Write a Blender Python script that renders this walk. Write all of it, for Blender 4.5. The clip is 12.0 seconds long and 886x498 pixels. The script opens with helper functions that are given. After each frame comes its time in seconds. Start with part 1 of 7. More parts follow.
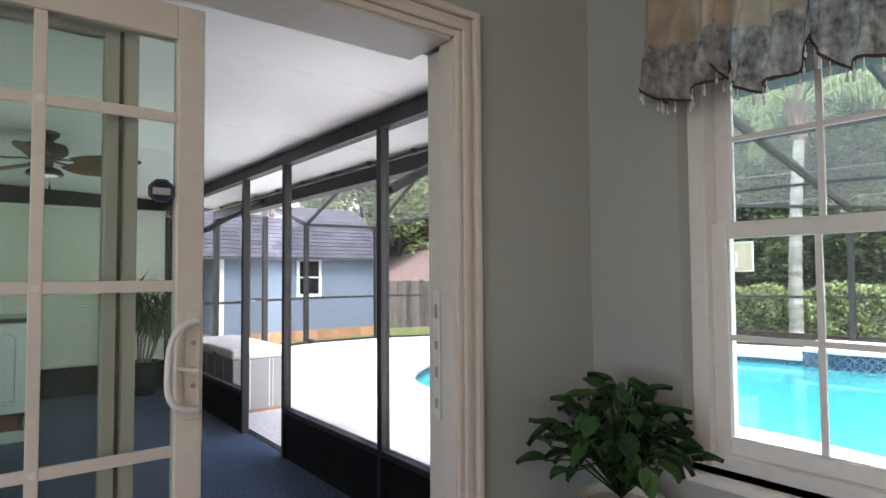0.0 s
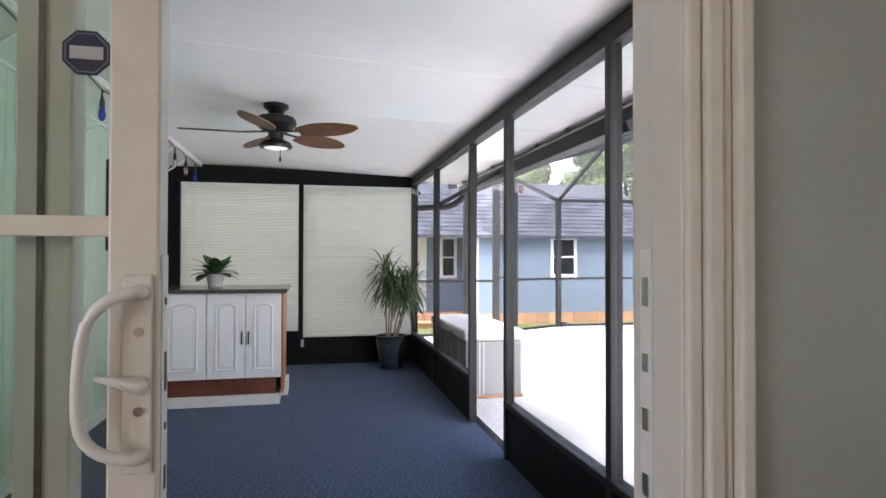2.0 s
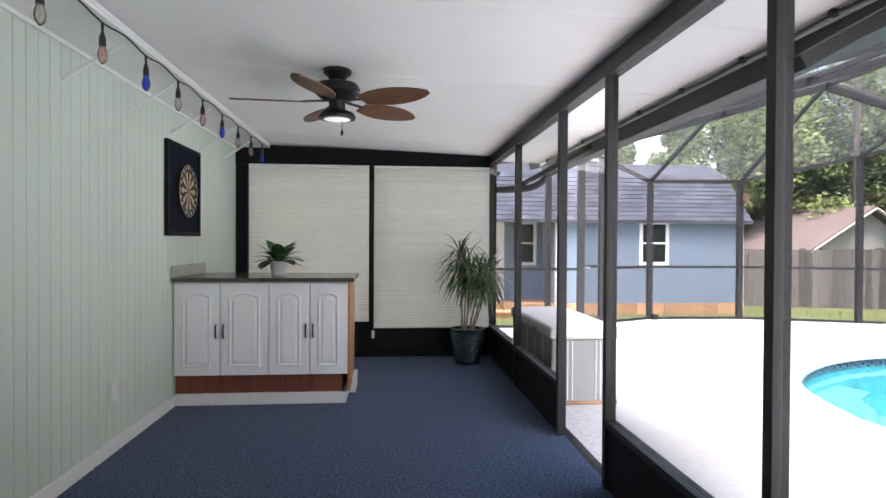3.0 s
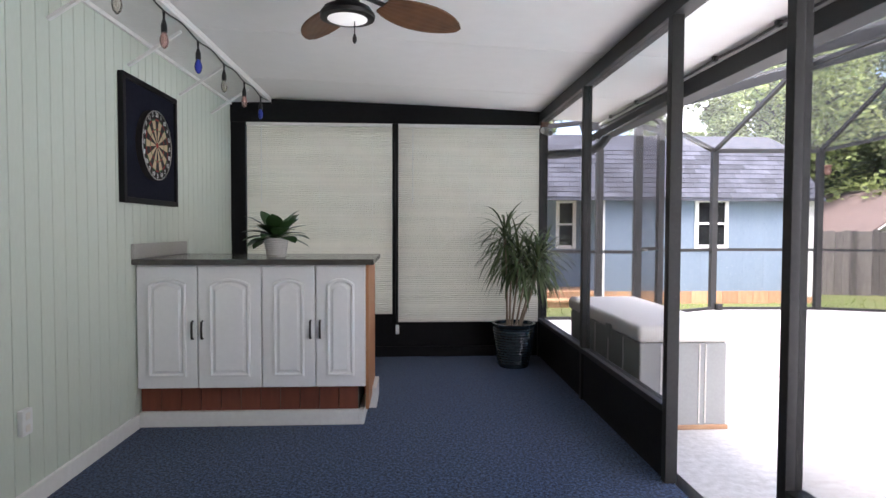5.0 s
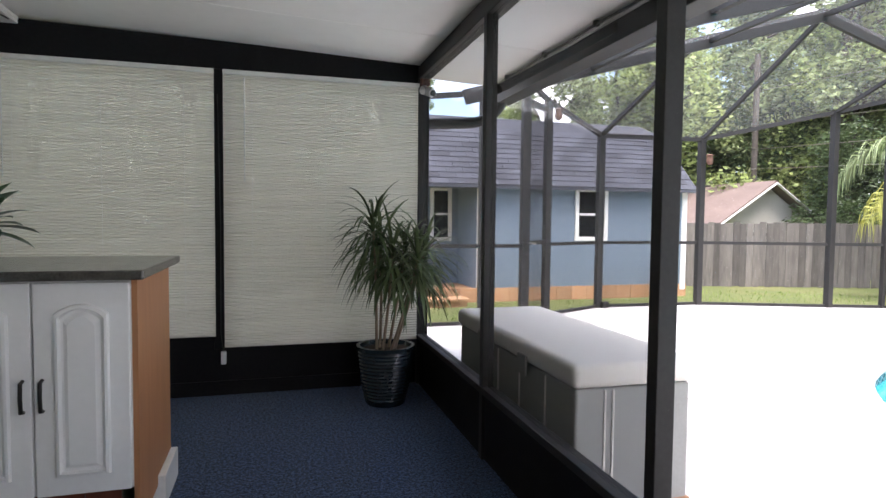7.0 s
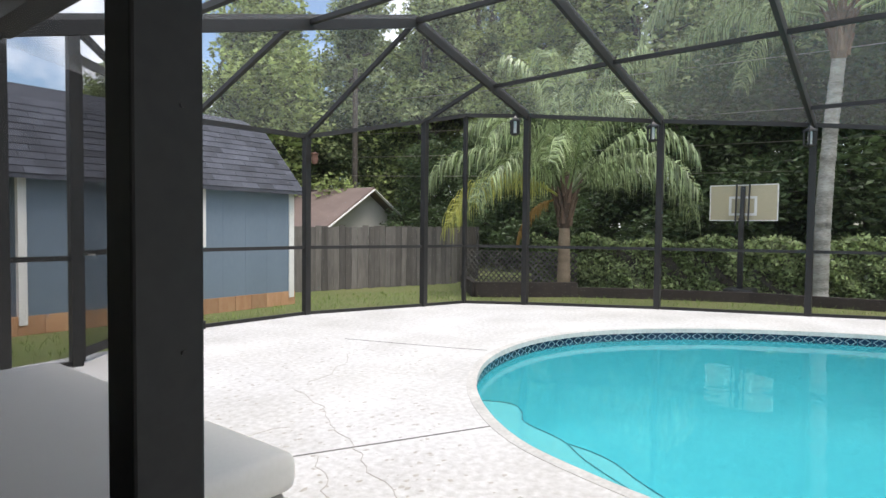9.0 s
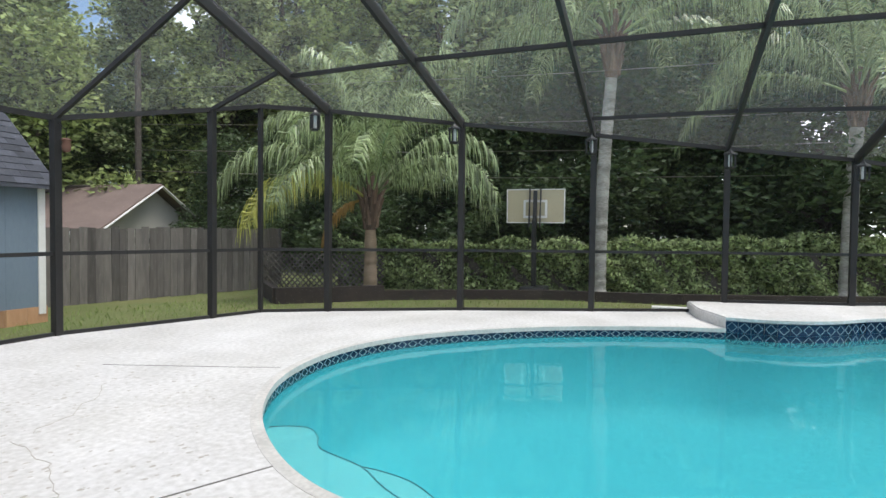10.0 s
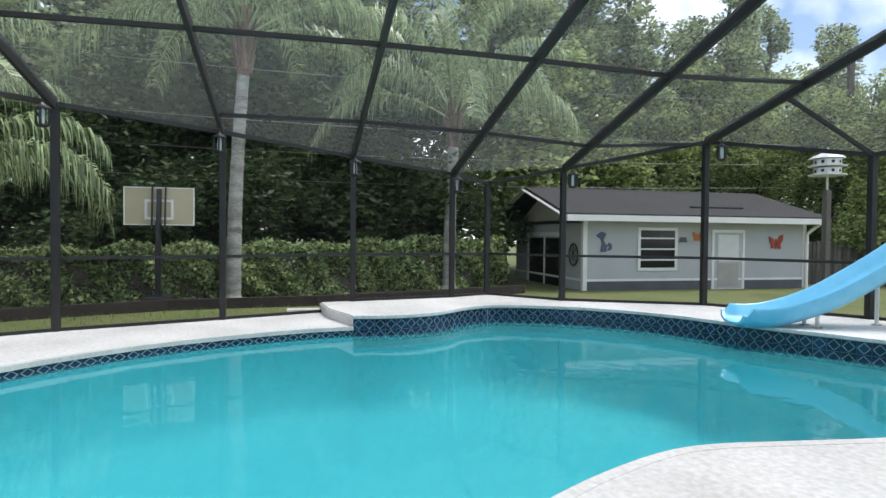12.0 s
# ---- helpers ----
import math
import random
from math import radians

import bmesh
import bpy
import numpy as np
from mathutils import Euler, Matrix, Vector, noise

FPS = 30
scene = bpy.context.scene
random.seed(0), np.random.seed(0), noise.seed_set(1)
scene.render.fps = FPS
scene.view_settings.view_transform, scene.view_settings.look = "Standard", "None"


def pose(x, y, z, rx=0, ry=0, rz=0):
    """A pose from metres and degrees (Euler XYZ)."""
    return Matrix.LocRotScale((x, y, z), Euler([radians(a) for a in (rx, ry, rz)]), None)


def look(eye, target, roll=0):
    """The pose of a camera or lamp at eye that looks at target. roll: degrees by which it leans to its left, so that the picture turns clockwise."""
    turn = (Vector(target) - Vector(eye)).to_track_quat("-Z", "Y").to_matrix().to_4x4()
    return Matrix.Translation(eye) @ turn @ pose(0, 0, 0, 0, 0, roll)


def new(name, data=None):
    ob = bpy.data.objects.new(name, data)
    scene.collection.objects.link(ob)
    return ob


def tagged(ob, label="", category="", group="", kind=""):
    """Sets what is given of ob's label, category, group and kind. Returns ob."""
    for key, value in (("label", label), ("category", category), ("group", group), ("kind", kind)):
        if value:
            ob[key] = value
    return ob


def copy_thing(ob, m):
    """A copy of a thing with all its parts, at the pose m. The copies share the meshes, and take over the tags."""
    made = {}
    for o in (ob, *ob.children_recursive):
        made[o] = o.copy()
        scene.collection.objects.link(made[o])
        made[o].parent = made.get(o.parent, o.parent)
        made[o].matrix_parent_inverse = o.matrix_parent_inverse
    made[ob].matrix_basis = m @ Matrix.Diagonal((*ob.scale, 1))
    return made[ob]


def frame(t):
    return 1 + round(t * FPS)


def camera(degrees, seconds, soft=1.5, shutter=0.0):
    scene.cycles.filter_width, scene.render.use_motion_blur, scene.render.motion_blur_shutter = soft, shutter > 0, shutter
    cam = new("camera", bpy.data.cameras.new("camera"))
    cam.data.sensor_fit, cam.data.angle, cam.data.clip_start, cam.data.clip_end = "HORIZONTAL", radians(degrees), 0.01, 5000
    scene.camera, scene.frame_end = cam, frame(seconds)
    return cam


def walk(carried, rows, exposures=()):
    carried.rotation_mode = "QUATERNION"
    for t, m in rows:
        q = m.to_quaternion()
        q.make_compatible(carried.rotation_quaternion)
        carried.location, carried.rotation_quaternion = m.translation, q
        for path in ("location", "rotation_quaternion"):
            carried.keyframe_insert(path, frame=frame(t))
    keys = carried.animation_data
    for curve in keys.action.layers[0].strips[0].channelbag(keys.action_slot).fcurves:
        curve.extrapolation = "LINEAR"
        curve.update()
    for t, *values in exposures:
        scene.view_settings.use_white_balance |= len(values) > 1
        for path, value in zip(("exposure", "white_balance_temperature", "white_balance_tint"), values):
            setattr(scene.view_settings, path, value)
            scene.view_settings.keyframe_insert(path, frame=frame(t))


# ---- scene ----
cam = camera(73.5, 12.0)
PATH = [
    (0, (0.463, 0.032, 1.417), (1.687, 1.611, 1.503), -0.4),
    (0.5, (0.634, 0.127, 1.404), (1.691, 1.823, 1.486), -0.1),
    (1, (0.786, 0.225, 1.381), (1.634, 2.035, 1.452), -0.2),
    (1.5, (0.931, 0.469, 1.368), (1.559, 2.367, 1.422), 0.2),
    (2, (1.058, 0.675, 1.357), (1.49, 2.627, 1.385), 0.1),
    (2.5, (1.139, 0.952, 1.362), (1.419, 2.932, 1.367), 0.2),
    (3, (1.136, 1.296, 1.369), (1.316, 3.287, 1.346), 0.3),
    (3.5, (1.12, 1.608, 1.371), (1.242, 3.604, 1.325), 0.4),
    (5.5, (1.06, 2.948, 1.242), (1.172, 4.943, 1.162), 0.2),
    (6, (1.087, 3.345, 1.253), (1.272, 5.334, 1.159), 0.5),
    (6.5, (1.166, 3.693, 1.253), (1.499, 5.662, 1.155), 0.6),
    (8.5, (1.867, 4.687, 1.29), (3.215, 6.161, 1.203), 0.6),
    (9, (2.112, 4.922, 1.25), (3.686, 6.154, 1.176), 0.6),
    (9.5, (2.386, 5.03, 1.265), (4.134, 5.999, 1.194), 0.6),
    (10, (2.593, 5.055, 1.259), (4.471, 5.737, 1.196), 0.6),
    (10.5, (2.742, 5.033, 1.282), (4.703, 5.421, 1.222), 0.7),
    (11, (2.81, 5.05, 1.273), (4.807, 5.133, 1.221), 0.6),
    (11.5, (2.892, 5.036, 1.287), (4.88, 4.83, 1.234), 0.4),
    (12, (2.883, 4.94, 1.271), (4.826, 4.468, 1.228), 0.5),
]
walk(cam, [(t, look(eye, target, roll)) for t, eye, target, roll in PATH],
     exposures=[(0, 2.2, 6350, 18), (1.0, 2.35, 6320, 18), (1.5, 2.45, 6300, 19), (2.0, 2.45, 6350, 20), (2.5, 2.3, 6400, 20), (5.5, 2.2, 6450, 22), (6.5, 2.05, 6500, 20), (8.5, 0.6, 6480, 12), (9.0, 0.45, 6480, 11), (9.5, 0.27, 6450, 9), (12, 0.25, 6250, 8)])

# ---- world and light ----
world = bpy.data.worlds.new("sky")
scene.world = world
world.use_nodes = True
wn, wl = world.node_tree.nodes, world.node_tree.links
bg = wn["Background"]
sky = wn.new("ShaderNodeTexSky")
sky.sky_type, sky.sun_disc, sky.sun_elevation, sky.sun_rotation = "NISHITA", False, radians(68), radians(185)
sky.dust_density = 1.2
# broken bright cloud over the blue
tc = wn.new("ShaderNodeTexCoord")
cl = wn.new("ShaderNodeTexNoise")
cl.inputs["Scale"].default_value, cl.inputs["Detail"].default_value = 3.0, 6.0
ramp = wn.new("ShaderNodeValToRGB")
ramp.color_ramp.elements[0].position, ramp.color_ramp.elements[1].position = 0.47, 0.62
mx = wn.new("ShaderNodeMix")
mx.data_type = "RGBA"
mx.inputs["B"].default_value = (12.0, 12.1, 12.3, 1)
wl.new(tc.outputs["Generated"], cl.inputs["Vector"])
wl.new(cl.outputs["Fac"], ramp.inputs["Fac"])
wl.new(ramp.outputs["Color"], mx.inputs["Factor"])
wl.new(sky.outputs["Color"], mx.inputs["A"])
wl.new(mx.outputs["Result"], bg.inputs["Color"])
bg.inputs["Strength"].default_value = 0.15
sun_data = bpy.data.lights.new("sun", "SUN")
sun_data.energy, sun_data.angle, sun_data.color = 2.5, radians(24), (1.0, 0.96, 0.9)
sun = new("sun", sun_data)
sun.matrix_world = pose(0, 0, 30, 22, 0, -5)
# fill lamp added at an unseen west opening; the lit pendant lamp follows below
fill_data = bpy.data.lights.new("kitchen_fill_light", "AREA")
fill_data.shape, fill_data.size, fill_data.size_y, fill_data.energy, fill_data.color = "RECTANGLE", 1.6, 1.2, 8, (0.93, 0.97, 1.0)
new("kitchen_fill_light", fill_data).matrix_world = look((-2.48, -0.9, 1.5), (1.0, -0.2, 1.4))
# fill lamps added at the lanai's two screened bays, beyond sky and deck daylight
for y, size, aim, power in ((2.35, 0.9, (-1, 0.85, 0.25), 1.7), (3.75, 0.9, (-1, 0.85, 0.25), 1.7), (6.9, 2.6, (-1, 0, 0.2), 2.7)):
    bay = bpy.data.lights.new("lanai_fill_light", "AREA")
    bay.shape, bay.size, bay.size_y, bay.energy, bay.color, bay.spread = "RECTANGLE", size, 1.6, power, (0.97, 0.99, 1.0), radians(110)
    new("lanai_fill_light", bay).matrix_world = look((2.44, y, 1.35), (2.44 + aim[0], y + aim[1], 1.35 + aim[2]))
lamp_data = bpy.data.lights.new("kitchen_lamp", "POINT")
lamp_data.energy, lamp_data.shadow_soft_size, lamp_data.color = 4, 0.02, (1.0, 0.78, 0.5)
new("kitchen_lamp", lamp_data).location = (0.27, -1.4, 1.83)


# ---- building helpers ----
def box(bm, x0, x1, y0, y1, z0, z1, bevel=0.0):
    vs = [bm.verts.new((x, y, z)) for x in (x0, x1) for y in (y0, y1) for z in (z0, z1)]
    fs = [bm.faces.new([vs[i] for i in q]) for q in ((0, 1, 3, 2), (4, 6, 7, 5), (0, 4, 5, 1), (2, 3, 7, 6), (0, 2, 6, 4), (1, 5, 7, 3))]
    if bevel:
        es = {e for f in fs for e in f.edges}
        bmesh.ops.bevel(bm, geom=list(es), offset=bevel, segments=2, affect="EDGES", profile=0.5)
    return bm


def beam(bm, p, q, w, h, up=(0, 0, 1)):
    """A bar of width w and height h from p to q."""
    p, q = Vector(p), Vector(q)
    d = (q - p).normalized()
    side = d.cross(Vector(up))
    side = (side if side.length > 1e-4 else d.cross(Vector((1, 0, 0)))).normalized()
    top = side.cross(d)
    vs = [bm.verts.new(c + side * (w / 2 * a) + top * (h / 2 * b)) for c in (p, q) for a, b in ((-1, -1), (1, -1), (1, 1), (-1, 1))]
    bm.faces.new(vs[0:4][::-1]), bm.faces.new(vs[4:8])
    for i in range(4):
        k = (i + 1) % 4
        bm.faces.new((vs[i], vs[k], vs[4 + k], vs[4 + i]))
    return bm


def tube(bm, pts, radii, seg=8, caps=True):
    """A tube along points; radii one number or one a point."""
    pts = [Vector(p) for p in pts]
    if not isinstance(radii, (list, tuple)):
        radii = [radii] * len(pts)
    rings, ref = [], Vector((0.31, 0.17, 0.93)).normalized()
    for i, p in enumerate(pts):
        d = (pts[min(i + 1, len(pts) - 1)] - pts[max(i - 1, 0)]).normalized()
        a = d.cross(ref)
        a = (a if a.length > 0.05 else d.cross(Vector((1, 0, 0)))).normalized()
        b = d.cross(a)
        rings.append([bm.verts.new(p + (a * math.cos(2 * math.pi * k / seg) + b * math.sin(2 * math.pi * k / seg)) * radii[i]) for k in range(seg)])
    for r, s in zip(rings, rings[1:]):
        for k in range(seg):
            bm.faces.new((r[k], r[(k + 1) % seg], s[(k + 1) % seg], s[k]))
    if caps:
        bm.faces.new(rings[0][::-1]), bm.faces.new(rings[-1])
    return bm


def lathe(bm, profile, x=0, y=0, z=0, seg=24):
    """A turned shape from (radius, height) pairs."""
    rings = [[bm.verts.new((x + r * math.cos(2 * math.pi * k / seg), y + r * math.sin(2 * math.pi * k / seg), z + h)) for k in range(seg)] for r, h in profile]
    for r, s in zip(rings, rings[1:]):
        for k in range(seg):
            bm.faces.new((r[k], r[(k + 1) % seg], s[(k + 1) % seg], s[k]))
    bm.faces.new(rings[0][::-1]), bm.faces.new(rings[-1])
    return bm


def prism(bm, poly, z0, z1, cap=True):
    """A flat shape (x, y) drawn up from z0 to z1."""
    lo, hi = [bm.verts.new((x, y, z0)) for x, y in poly], [bm.verts.new((x, y, z1)) for x, y in poly]
    for i in range(len(poly)):
        k = (i + 1) % len(poly)
        bm.faces.new((lo[i], lo[k], hi[k], hi[i]))
    if cap:
        bm.faces.new(lo[::-1]), bm.faces.new(hi)
    return bm


def mesh_of(name, bm, material, smooth=None):
    me = bpy.data.meshes.new(name)
    bmesh.ops.recalc_face_normals(bm, faces=bm.faces[:])
    bm.to_mesh(me)
    bm.free()
    me.materials.append(material)
    if smooth is not None:
        me.polygons.foreach_set("use_smooth", [True] * len(me.polygons))
        if smooth < 180:
            me.set_sharp_from_angle(angle=radians(smooth))
    return me


def thing(name, x, y, z, label, category, group="", kind=""):
    ob = new(name)
    ob.empty_display_size = 0.1
    ob.matrix_basis = pose(x, y, z)
    return tagged(ob, label, category, group, kind)


def base_of(ob):
    return ob.matrix_basis.translation + (base_of(ob.parent) if ob.parent else Vector())


def part(name, bm, material, parent, label="", smooth=None):
    """One mesh under a thing or a part; drawn in the world's metres."""
    bmesh.ops.translate(bm, verts=bm.verts[:], vec=-base_of(parent))
    ob = new(name, mesh_of(name, bm, material, smooth))
    ob.parent = parent
    return tagged(ob, label)


def solid(name, bm, material, label, category, group="", kind="", smooth=None, at=None):
    """A thing of one mesh."""
    if at:
        bmesh.ops.translate(bm, verts=bm.verts[:], vec=-Vector(at))
    ob = new(name, mesh_of(name, bm, material, smooth))
    if at:
        ob.location = at
    return tagged(ob, label, category, group, kind)


def place(name, me, parent, m, label=""):
    """One more piece on a shared mesh, under its thing."""
    ob = new(name, me)
    ob.parent = parent
    ob.matrix_basis = m
    return tagged(ob, label)


# ---- materials ----
def mat(name, a, b=None, rough=0.6, metal=0.0, grain=40.0, stain=2.0, bump=0.1, spec=0.5, stretch=(1, 1, 1), rand=0.0, coat=0.0, sheen=0.0, bump_scale=None, dist=0.003):
    """Two colours mixed by fine grain and broad stains, with relief."""
    m = bpy.data.materials.new(name)
    m.use_nodes = True
    n, l = m.node_tree.nodes, m.node_tree.links
    p = n["Principled BSDF"]
    b = b or tuple(c * 0.8 for c in a)
    co, mp = n.new("ShaderNodeTexCoord"), n.new("ShaderNodeMapping")
    geo = n.new("ShaderNodeNewGeometry")
    mp.inputs["Scale"].default_value = stretch
    l.new(geo.outputs["Position"], mp.inputs["Vector"])
    n1, n2 = n.new("ShaderNodeTexNoise"), n.new("ShaderNodeTexNoise")
    n1.inputs["Scale"].default_value, n1.inputs["Detail"].default_value = grain, 4
    n2.inputs["Scale"].default_value, n2.inputs["Detail"].default_value = stain, 3
    for q in (n1, n2):
        l.new(mp.outputs["Vector"], q.inputs["Vector"])
    add = n.new("ShaderNodeMath")
    add.operation = "ADD"
    l.new(n1.outputs["Fac"], add.inputs[0]), l.new(n2.outputs["Fac"], add.inputs[1])
    rg = n.new("ShaderNodeMapRange")
    rg.inputs["From Min"].default_value, rg.inputs["From Max"].default_value = 0.7, 1.3
    l.new(add.outputs[0], rg.inputs["Value"])
    mix = n.new("ShaderNodeMix")
    mix.data_type = "RGBA"
    mix.inputs["A"].default_value, mix.inputs["B"].default_value = (*a, 1), (*b, 1)
    l.new(rg.outputs["Result"], mix.inputs["Factor"])
    out = mix.outputs["Result"]
    if rand:
        info, hsv, rr = n.new("ShaderNodeObjectInfo"), n.new("ShaderNodeHueSaturation"), n.new("ShaderNodeMapRange")
        isl, ad2, fr = n.new("ShaderNodeNewGeometry"), n.new("ShaderNodeMath"), n.new("ShaderNodeMath")
        ad2.operation, fr.operation = "ADD", "FRACT"
        l.new(info.outputs["Random"], ad2.inputs[0]), l.new(isl.outputs["Random Per Island"], ad2.inputs[1])
        l.new(ad2.outputs[0], fr.inputs[0])
        rr.inputs["To Min"].default_value, rr.inputs["To Max"].default_value = 1 - rand, 1 + rand
        l.new(fr.outputs[0], rr.inputs["Value"]), l.new(rr.outputs["Result"], hsv.inputs["Value"])
        l.new(out, hsv.inputs["Color"])
        out = hsv.outputs["Color"]
    l.new(out, p.inputs["Base Color"])
    p.inputs["Metallic"].default_value = metal
    p.inputs["Specular IOR Level"].default_value = spec
    p.inputs["Coat Weight"].default_value = coat
    p.inputs["Sheen Weight"].default_value = sheen
    r2 = n.new("ShaderNodeMapRange")
    r2.inputs["To Min"].default_value, r2.inputs["To Max"].default_value = max(0.02, rough - 0.08), min(1, rough + 0.08)
    l.new(n2.outputs["Fac"], r2.inputs["Value"]), l.new(r2.outputs["Result"], p.inputs["Roughness"])
    if bump:
        bp, src = n.new("ShaderNodeBump"), n1
        if bump_scale:
            src = n.new("ShaderNodeTexNoise")
            src.inputs["Scale"].default_value, src.inputs["Detail"].default_value = bump_scale, 3
            l.new(mp.outputs["Vector"], src.inputs["Vector"])
        bp.inputs["Strength"].default_value, bp.inputs["Distance"].default_value = bump, dist
        l.new(src.outputs["Fac"], bp.inputs["Height"]), l.new(bp.outputs["Normal"], p.inputs["Normal"])
    return m


def leaf_mat(name, a, b, rand=0.35, trans=0.35, rough=0.45):
    m = mat(name, a, b, rough=rough, grain=6, stain=0.6, bump=0, rand=rand, spec=0.4)
    n, l = m.node_tree.nodes, m.node_tree.links
    tr, ms, outp = n.new("ShaderNodeBsdfTranslucent"), n.new("ShaderNodeMixShader"), n["Material Output"]
    src = n["Principled BSDF"].inputs["Base Color"].links[0].from_socket
    l.new(src, tr.inputs["Color"])
    ms.inputs[0].default_value = trans
    l.new(n["Principled BSDF"].outputs[0], ms.inputs[1]), l.new(tr.outputs[0], ms.inputs[2])
    l.new(ms.outputs[0], outp.inputs["Surface"])
    return m


def clear_mat(name, tint, veil=(0.3, 0.3, 0.3), part_veil=0.0, ior=1.45, rough=0.0, wave=0.0, through_veil=False):
    """A see-through sheet: tinted, with a veil of matt threads or dust and gloss by Fresnel."""
    m = bpy.data.materials.new(name)
    m.use_nodes = True
    n, l = m.node_tree.nodes, m.node_tree.links
    n.remove(n["Principled BSDF"])
    t, d, g = n.new("ShaderNodeBsdfTransparent"), n.new("ShaderNodeBsdfDiffuse"), n.new("ShaderNodeBsdfGlossy")
    m1, m2, f = n.new("ShaderNodeMixShader"), n.new("ShaderNodeMixShader"), n.new("ShaderNodeFresnel")
    t.inputs["Color"].default_value, d.inputs["Color"].default_value = (*tint, 1), (*veil, 1)
    g.inputs["Roughness"].default_value, f.inputs["IOR"].default_value, m1.inputs[0].default_value = rough, ior, part_veil
    l.new(t.outputs[0], m1.inputs[1]), l.new(d.outputs[0], m1.inputs[2])
    if through_veil:
        tl, m3 = n.new("ShaderNodeBsdfTranslucent"), n.new("ShaderNodeMixShader")
        tl.inputs["Color"].default_value = (*veil, 1)
        l.new(d.outputs[0], m3.inputs[1]), l.new(tl.outputs[0], m3.inputs[2]), l.new(m3.outputs[0], m1.inputs[2])
    last = m1
    if ior > 1:
        l.new(f.outputs[0], m2.inputs[0]), l.new(m1.outputs[0], m2.inputs[1]), l.new(g.outputs[0], m2.inputs[2])
        last = m2
    if wave:
        bp, nz, mp, co = n.new("ShaderNodeBump"), n.new("ShaderNodeTexNoise"), n.new("ShaderNodeMapping"), n.new("ShaderNodeNewGeometry")
        nz.inputs["Scale"].default_value, nz.inputs["Detail"].default_value = 1.6, 4
        l.new(co.outputs["Position"], mp.inputs["Vector"]), l.new(mp.outputs["Vector"], nz.inputs["Vector"])
        bp.inputs["Strength"].default_value, bp.inputs["Distance"].default_value = wave, 0.05
        l.new(nz.outputs["Fac"], bp.inputs["Height"])
        l.new(bp.outputs["Normal"], g.inputs["Normal"]), l.new(bp.outputs["Normal"], f.inputs["Normal"])
    l.new(last.outputs[0], n["Material Output"].inputs["Surface"])
    return m


def glow_mat(name, colour, power):
    m = bpy.data.materials.new(name)
    m.use_nodes = True
    p = m.node_tree.nodes["Principled BSDF"]
    p.inputs["Base Color"].default_value = p.inputs["Emission Color"].default_value = (*colour, 1)
    p.inputs["Emission Strength"].default_value = power
    return m


BRONZE = mat("bronze_aluminium", (0.02, 0.0195, 0.0195), (0.03, 0.029, 0.028), rough=0.5, grain=60, bump=0.05, spec=0.3)
BLACK_TRIM = mat("black_painted_wood", (0.004, 0.004, 0.005), (0.008, 0.008, 0.009), rough=0.6, grain=50, bump=0.15, spec=0.2)
SAGE = mat("sage_green_paint", (0.56, 0.61, 0.53), (0.52, 0.57, 0.49), rough=0.55, grain=70, stain=1.2, bump=0.15, stretch=(1, 1, 0.3))
# dark green behind wall and kick boards; gap shade is in the colour
GROOVE = mat("shaded_groove", (0.12, 0.15, 0.12), rough=0.8, bump=0)
WHITE_TRIM = mat("white_gloss_paint", (0.78, 0.77, 0.74), (0.7, 0.69, 0.66), rough=0.35, grain=30, bump=0.06)
CREAM_DOOR = mat("cream_white_vinyl", (0.68, 0.64, 0.58), (0.62, 0.58, 0.52), rough=0.4, grain=30, bump=0.05)
CARPET = mat("blue_carpet", (0.004, 0.011, 0.031), (0.058, 0.104, 0.205), rough=1.0, grain=110, stain=60, bump=0.9, spec=0.05, sheen=0.15, dist=0.006)
for nd in CARPET.node_tree.nodes:
    if nd.type == "MAP_RANGE" and nd.inputs["From Max"].default_value > 1.2:
        nd.inputs["From Min"].default_value, nd.inputs["From Max"].default_value = 0.88, 1.18
CEIL = mat("ceiling_panel", (0.88, 0.86, 0.83), (0.84, 0.82, 0.79), rough=0.45, grain=9, stain=0.7, bump=0.05)
GREY_WALL = mat("blue_grey_wall_paint", (0.39, 0.415, 0.395), (0.36, 0.385, 0.365), rough=0.6, grain=90, stain=1.0, bump=0.12)
CABINET = mat("cabinet_white", (0.82, 0.82, 0.82), (0.78, 0.78, 0.78), rough=0.4, grain=40, bump=0.05)
COUNTER = mat("dark_laminate", (0.035, 0.033, 0.03), (0.1, 0.095, 0.085), rough=0.16, grain=120, stain=14, bump=0)
GREY_LAM = mat("grey_laminate", (0.3, 0.29, 0.26), (0.4, 0.39, 0.36), rough=0.35, grain=80, bump=0)
RUST = mat("red_brown_stain", (0.2, 0.055, 0.028), (0.13, 0.036, 0.02), rough=0.55, grain=30, stretch=(1, 1, 0.15), bump=0.2)
OAK = mat("orange_oak_side", (0.42, 0.2, 0.09), (0.34, 0.15, 0.07), rough=0.5, grain=25, stretch=(1, 1, 0.12), bump=0.1)
BLIND = leaf_mat("blind_slat", (0.78, 0.75, 0.68), (0.74, 0.71, 0.64), rand=0.03, trans=0.16, rough=0.85)
METAL = mat("brushed_nickel", (0.5, 0.48, 0.45), rough=0.3, metal=1.0, bump=0)
DARKMETAL = mat("dark_bronze_metal", (0.02, 0.019, 0.02), (0.035, 0.032, 0.03), rough=0.4, metal=0.5, bump=0.05)
FANWOOD = mat("carved_fan_wood", (0.16, 0.07, 0.03), (0.08, 0.035, 0.016), rough=0.5, grain=12, stretch=(1, 1, 1), bump=0.2)
